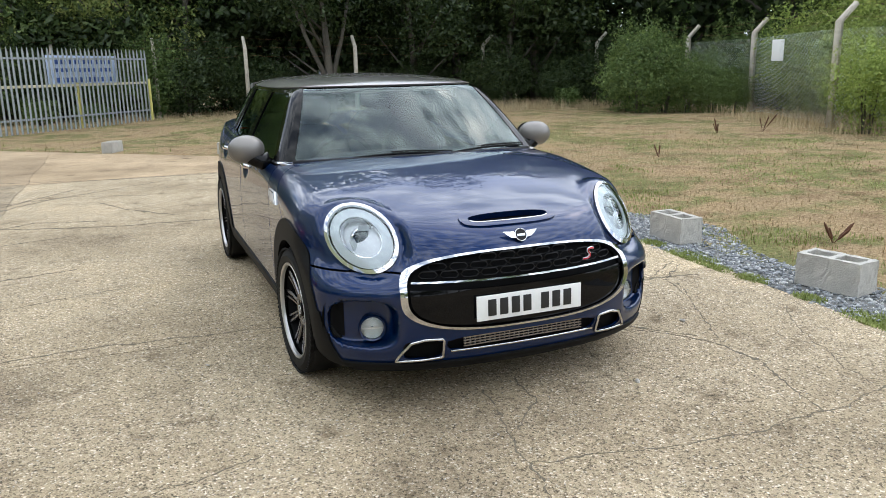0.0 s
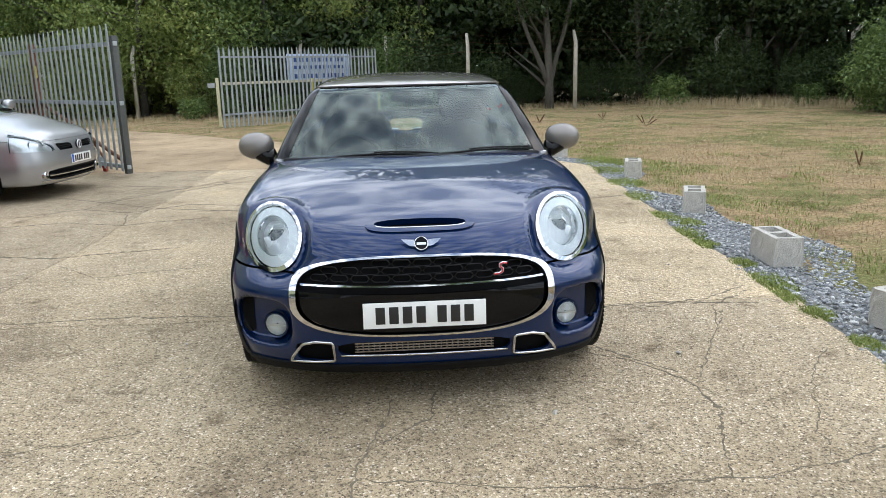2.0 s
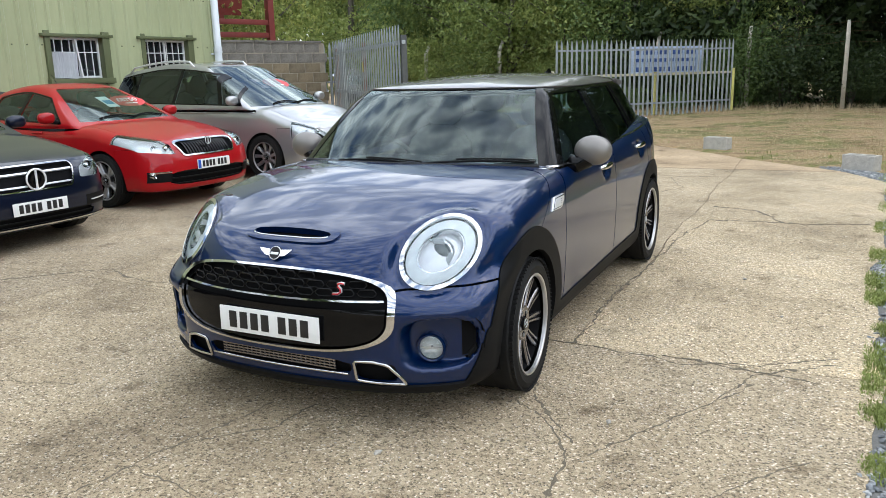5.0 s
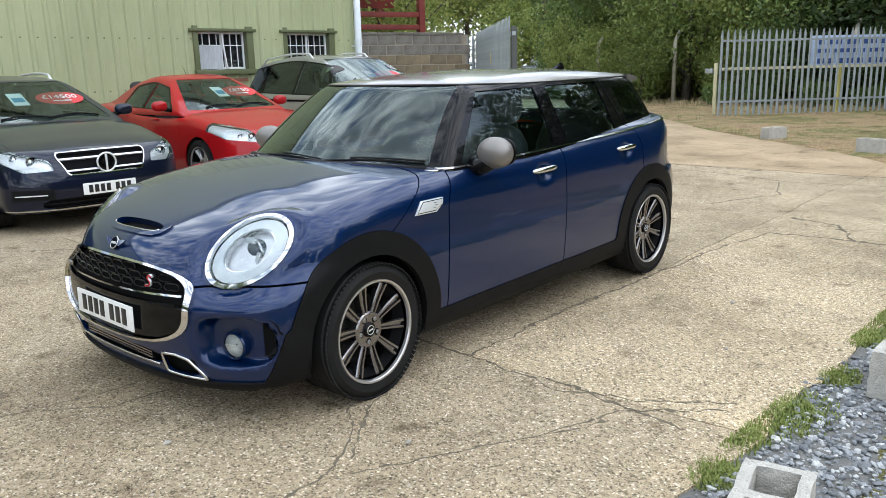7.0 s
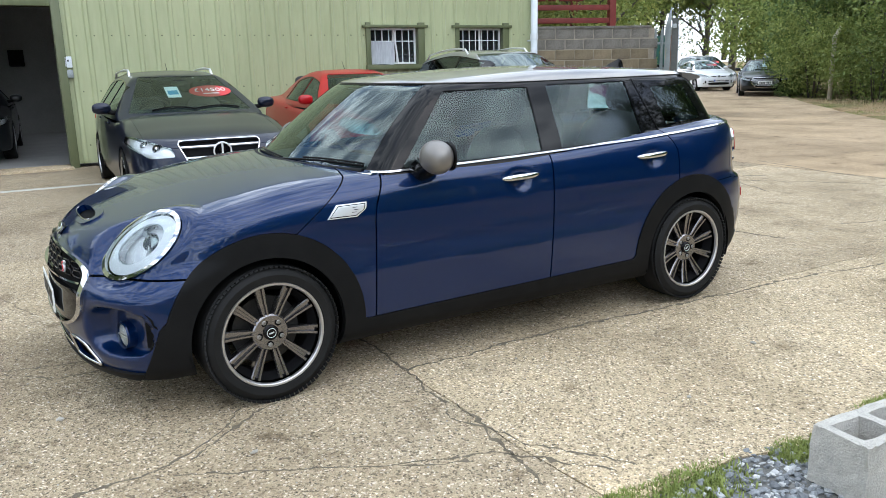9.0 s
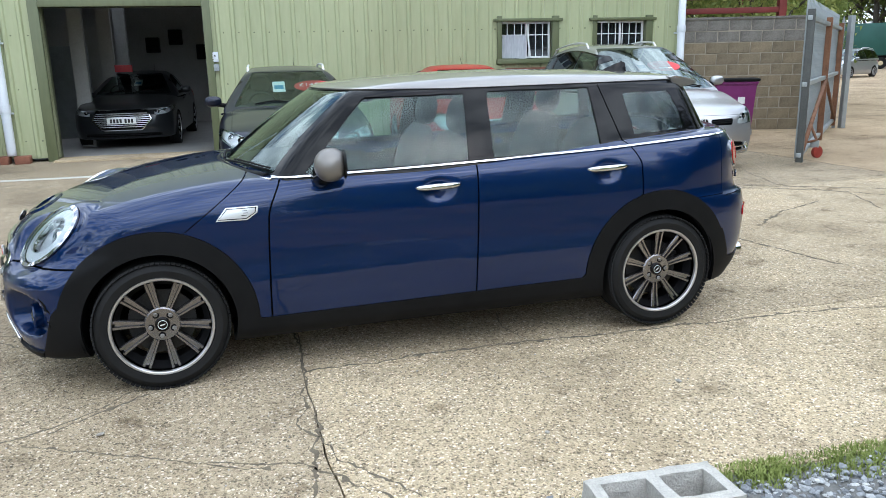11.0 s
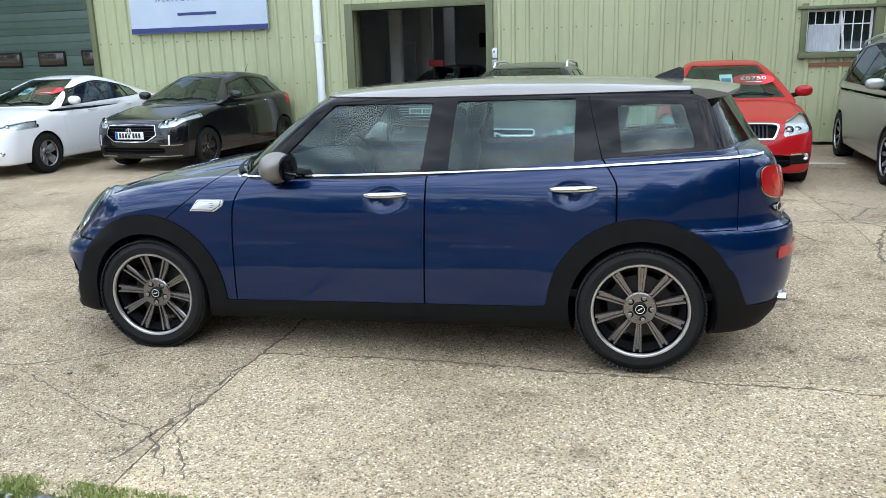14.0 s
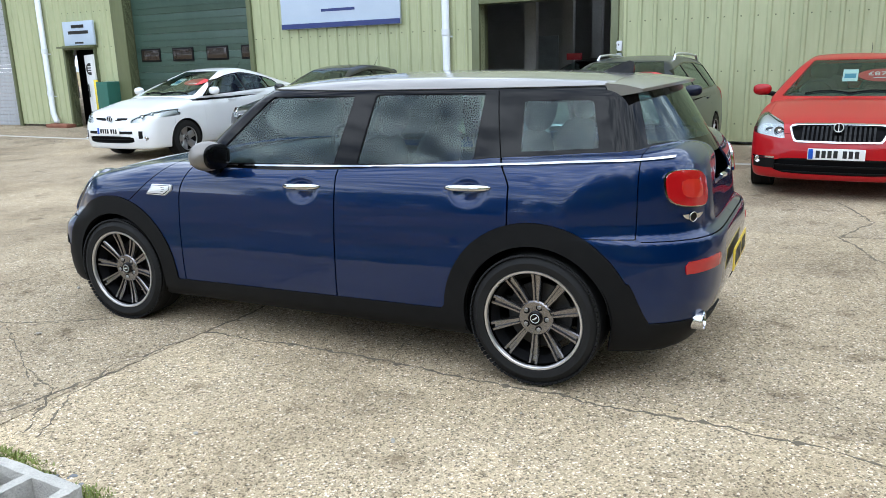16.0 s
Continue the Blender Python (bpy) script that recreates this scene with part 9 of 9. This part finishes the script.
M_RED = paint("bright_red_paint", (0.33, 0.005, 0.008), 0.0, 0.4, 0.0, 0.6, 0.1)
M_SILVERP = paint("silver_paint", (0.35, 0.352, 0.358), 0.7, 0.34, 0.25)
M_BLACKP = paint("black_paint", (0.004, 0.004, 0.005), 0.0, 0.3, 0.0, 1.0, 0.1)
M_WHITEP = paint("white_paint", (0.72, 0.73, 0.74), 0.0, 0.4)
M_DARKBLUE = paint("blue_black_paint", (0.006, 0.009, 0.022), 0.4, 0.3, 0.4, 0.7, 0.1)
M_GREYP = paint("dark_grey_paint", (0.012, 0.0135, 0.015), 0.3, 0.3, 0.3, 0.7, 0.1)
M_ALLOY = material("silver_alloy", (0.45, 0.45, 0.46), 0.3, 0.9)
M_BALLOY = material("black_alloy", (0.012, 0.012, 0.012), 0.25, 0.4, 0.4)

red_car = build_car("hatchback_car", "bright red family hatchback parked facing out, price card in its windscreen", M_RED, 2.58, 0.92, 1.08, 0.885, 1.45, (0.74, 0.97), (0.93, 1.02), ((-0.92, 0.985), (-0.02, 1.40)), ((1.95, 1.06), (1.02, 1.38)),
                    [(-0.55, -0.05, 0.3, 0.27), (0.36, 0.34, 1.12, 0.88), ], (0.62, 0.68, 0.18, 0.075, -0.12, 0.75), (0.66, 0.40, 0.085, 4.0), dict(radius=0.32, rim=0.225, mat=M_ALLOY, spokes=10, groove=False, twin=True), deck=1.06, nose=0.66, slats=16, vertical=True,
                    plate_z=0.478, intake=(0.345, 0.60, 0.085), fogs=(0.75, 0.39, 0.038), sticker=("£8750", 0.34, 0.0), badge=0.045, lamp_shape=[(0.49, 0.615), (0.83, 0.665), (0.87, 0.80), (0.79, 0.865), (0.53, 0.775)], strips=((0.58, 0.80, 0.415, 0.432, M_CHROME, 0.008), (0.58, 0.80, 0.31, 0.41, M_BLACK, 0.002)), grille_shape=[(0.40, 0.585), (0.465, 0.735), (0.40, 0.76), (-1, 0.775), (-1, 0.57)], frame=0.8)
park(red_car, -4.58, 2.55, 1.29 + 0.92)
estate = build_car("estate_car", "dark blue estate car with a broad chrome grille and price card", M_DARKBLUE, 2.87, 0.86, 1.17, 0.925, 1.49, (0.76, 0.99), (0.95, 1.02), ((-0.98, 1.0), (-0.02, 1.43)), ((2.32, 1.05), (2.0, 1.42)),
                   [(-0.58, -0.08, 0.42, 0.38), (0.48, 0.45, 1.32, 1.18), (1.4, 1.26, 2.02, 1.86)], (0.70, 0.70, 0.19, 0.085, 0.22, 0.8), (0.64, 0.43, 0.125, 3.2), dict(radius=0.325, rim=0.235, mat=M_ALLOY, spokes=5, groove=True), deck=1.05, nose=0.68, slats=2,
                   plate_z=0.40, eu=False, intake=(0.28, 0.6, 0.055), rails=True, glass=[M_GLASS, M_TINT, M_TINT], sticker=("£14500", 0.32, -0.14), badge=0.095, lamp_shape=[(0.47, 0.60), (0.72, 0.59), (0.90, 0.72), (0.88, 0.80), (0.80, 0.80), (0.50, 0.69)], bar=0.11, strips=((0.0, 0.85, 0.225, 0.238, M_CHROME, 0.01), (0.5, 0.82, 0.33, 0.43, M_BLACK, 0.003), (0.56, 0.80, 0.372, 0.382, M_BRIGHT, 0.01)), grille_shape=[(0.36, 0.54), (0.44, 0.72), (0.42, 0.755), (-1, 0.765), (-1, 0.535)], frame=0.91)
park(estate, -4.15, -0.12, 1.435 + 0.86)
mpv = build_car("people_carrier", "silver people carrier with roof rails, parked by the wall", M_SILVERP, 2.80, 0.93, 0.93, 0.93, 1.72, (0.80, 1.045), (1.03, 1.09), ((-1.34, 1.045), (-0.12, 1.66)), ((2.25, 1.08), (1.95, 1.58)),
                [(-0.98, -0.42, -0.62, -0.38), (-0.55, -0.28, 0.42, 0.40), (0.48, 0.46, 1.38, 1.34), (1.44, 1.40, 2.05, 1.88)], (0.68, 0.69, 0.2, 0.10, -0.15, 0.46), (0.665, 0.44, 0.05, 5.0), dict(radius=0.325, rim=0.215, mat=M_ALLOY, spokes=9, groove=False), deck=1.08, nose=0.71, slats=4,
                plate_z=0.475, intake=(0.315, 0.66, 0.072), rails=True, glass=[M_GLASS, M_GLASS, M_TINT, M_TINT], fogs=(0.68, 0.315, 0.05), sticker=("", 0.25, -0.12), badge=0.055, ring=M_SILVERP, cab=(0.04, 0.24), strips=((0.30, 0.90, 0.44, 0.515, M_SILVERP, 0.014), (0.0, 0.64, 0.305, 0.32, M_CHROME, 0.01), (0.0, 0.72, 0.235, 0.25, M_CHROME, 0.01)), lamp_shape=[(0.50, 0.60), (0.94, 0.62), (0.99, 0.85), (0.92, 0.88), (0.52, 0.675)], grille_shape=[(0.11, 0.60), (0.43, 0.60), (0.46, 0.69), (0.12, 0.675)], badge_z=0.645, frame=0.97, pillar=0.075, screen_mat=M_SCREEN_SKY)
park(mpv, -4.22, 5.12, 1.40 + 0.93, -1.5)
city = build_car("supermini", "glossy black three-door supermini with chrome trim and black wheels", M_BLACKP, 2.46, 0.82, 0.67, 0.86, 1.47, (0.78, 0.99), (0.97, 1.08), ((-0.86, 1.0), (-0.05, 1.40)), ((1.66, 1.08), (1.3, 1.40)),
                 [(-0.5, -0.08, 0.48, 0.5), (0.62, 0.62, 1.22, 1.0)], (0.62, 0.76, 0.17, 0.075, 0.3, 0.75), (0.62, 0.42, 0.11, 3.6), dict(radius=0.31, rim=0.215, mat=M_BALLOY, spokes=8, groove=False), deck=1.08, nose=0.70, slats=5,
                 plate_z=0.56, intake=(0.33, 0.56, 0.05), glass=[M_GLASS, M_TINT], sticker=None, badge=0.05, cap=M_CHROME, slat_mat=M_BLACK_GLOSS, lamp_shape=[(0.47, 0.66), (0.70, 0.68), (0.84, 0.80), (0.83, 0.88), (0.76, 0.87), (0.48, 0.74)], strips=((0.5, 0.78, 0.40, 0.413, M_CHROME, 0.01), (0.62, 0.64, 0.41, 0.56, M_BRIGHT, 0.008), (0.3, 0.75, 0.235, 0.25, M_CHROME, 0.01)), grille_shape=[(0.30, 0.46), (0.46, 0.56), (0.42, 0.71), (-1, 0.735), (-1, 0.45)], frame=0.9)
park(city, -6.0, -6.05, 1.23 + 0.82, -3)
hybrid = build_car("liftback_car", "white aerodynamic liftback parked before the green shutter", M_WHITEP, 2.70, 0.92, 0.84, 0.872, 1.48, (0.78, 1.0), (0.97, 1.09), ((-1.12, 1.02), (0.0, 1.44)), ((2.1, 1.12), (1.0, 1.40)),
                   [(-0.8, -0.18, 0.28, 0.28), (0.34, 0.34, 1.02, 0.95), (1.07, 1.0, 1.55, 1.12)], (0.66, 0.74, 0.17, 0.09, 0.42, 0.8), (0.69, 0.28, 0.035, 3.0), dict(radius=0.312, rim=0.195, mat=M_ALLOY, spokes=5, groove=False), deck=1.1, nose=0.66, slats=1,
                   plate_z=0.50, intake=(0.36, 0.52, 0.06), fogs=(0.7, 0.38, 0.035), sticker=("", 0.3, -0.1), badge=0.05, ring=M_BLACK, lamp_shape=[(0.42, 0.63), (0.62, 0.635), (0.86, 0.72), (0.88, 0.82), (0.80, 0.83), (0.46, 0.70)], strips=((0.60, 0.66, 0.38, 0.50, M_BLACK, 0.004), (0.0, 0.5, 0.455, 0.50, M_BLACK, 0.006)), grille_shape=[(0.10, 0.665), (0.36, 0.675), (0.38, 0.71), (0.12, 0.70)], badge_z=0.70)
park(hybrid, -5.0, -8.3, 1.35 + 0.92, 2)
saloon = build_car("saloon_car", "dark grey saloon with a wide slatted grille, standing inside the workshop", M_GREYP, 2.92, 0.92, 1.1, 0.94, 1.45, (0.74, 0.98), (0.94, 1.02), ((-0.95, 0.99), (0.05, 1.40)), ((2.1, 1.05), (1.15, 1.39)),
                   [(-0.55, -0.05, 0.45, 0.42), (0.52, 0.5, 1.4, 1.1)], (0.70, 0.70, 0.18, 0.05, 0.12, 0.7), (0.55, 0.42, 0.165, 4.5), dict(radius=0.33, rim=0.24, mat=M_ALLOY, spokes=10), deck=1.05, nose=0.68, slats=8, plate_z=0.54, eu=False, intake=(0.27, 0.7, 0.04), sticker=(None, 0, 0.05), badge=0.0, step=0.045, frame=0.9, bar=0.2, lamp_shape=[(0.57, 0.63), (0.80, 0.65), (0.92, 0.73), (0.90, 0.79), (0.58, 0.70)], grille_shape=[(0.36, 0.36), (0.54, 0.56), (0.45, 0.73), (-1, 0.735), (-1, 0.355)])
park(saloon, -11.2, -2.72, 1.46 + 0.92, -2)
cone = part("price_card", box(0.06, 0.34, 0.14, bevel=0.01), material("red_roof_card", (0.5, 0.02, 0.03), 0.5), None, m=Matrix.Translation((-12.95, -2.75, 1.50)))
tagged(cone, "red price card standing on the roof of the saloon", "price card")
# vehicles standing far down the track
for src, x, y, a, lab in ((mpv, -34.6, 36.0, 20, "pale people carrier parked far across the yard"), (saloon, -17.6, 26.6, 40, "dark grey saloon parked far down the track"), (mpv, -20.2, 31.2, 38, "pale people carrier standing behind the saloon down the track"), (hybrid, -23.4, 29.6, 62, "white car parked far off by the trees"), (mpv, -25.8, 32.6, 66, "pale people carrier parked far off by the trees")):
    o = copy_thing(src, Matrix.Translation((x, y, 0.0)) @ Matrix.Rotation(radians(a), 4, "Z"))
    o["label"] = lab
lorry = tagged(empty("lorry_body"), "dark green box lorry body with pale lettering bars, far off", "lorry")
LM = Matrix.Translation((-53.5, 53.0, 0)) @ Matrix.Rotation(radians(42), 4, "Z")
part("box_body", box(9.0, 2.5, 2.7, LM @ Matrix.Translation((0, 0, 2.5)), 0.06), mottled("lorry_green", (0.012, 0.07, 0.055), (0.02, 0.1, 0.08), 1, 0.4), lorry)
for k in range(5):
    part("lettering_bar", box(0.5, 0.02, 0.6, LM @ Matrix.Translation((-3.0 + 0.75 * k, -1.27, 2.9))), M_PLATE_W, lorry)
for x in (-3.2, -2.0, 3.2):
    part("lorry_wheel", lathe([(-0.15, 0.2), (-0.15, 0.5), (0.15, 0.5), (0.15, 0.2)], 20, "y"), M_RUBBER, lorry, m=LM @ Matrix.Translation((x, -1.1, 0.5)))
part("lorry_frame", box(9.0, 2.3, 0.25, LM @ Matrix.Translation((0, 0, 1.02))), M_DARK, lorry)
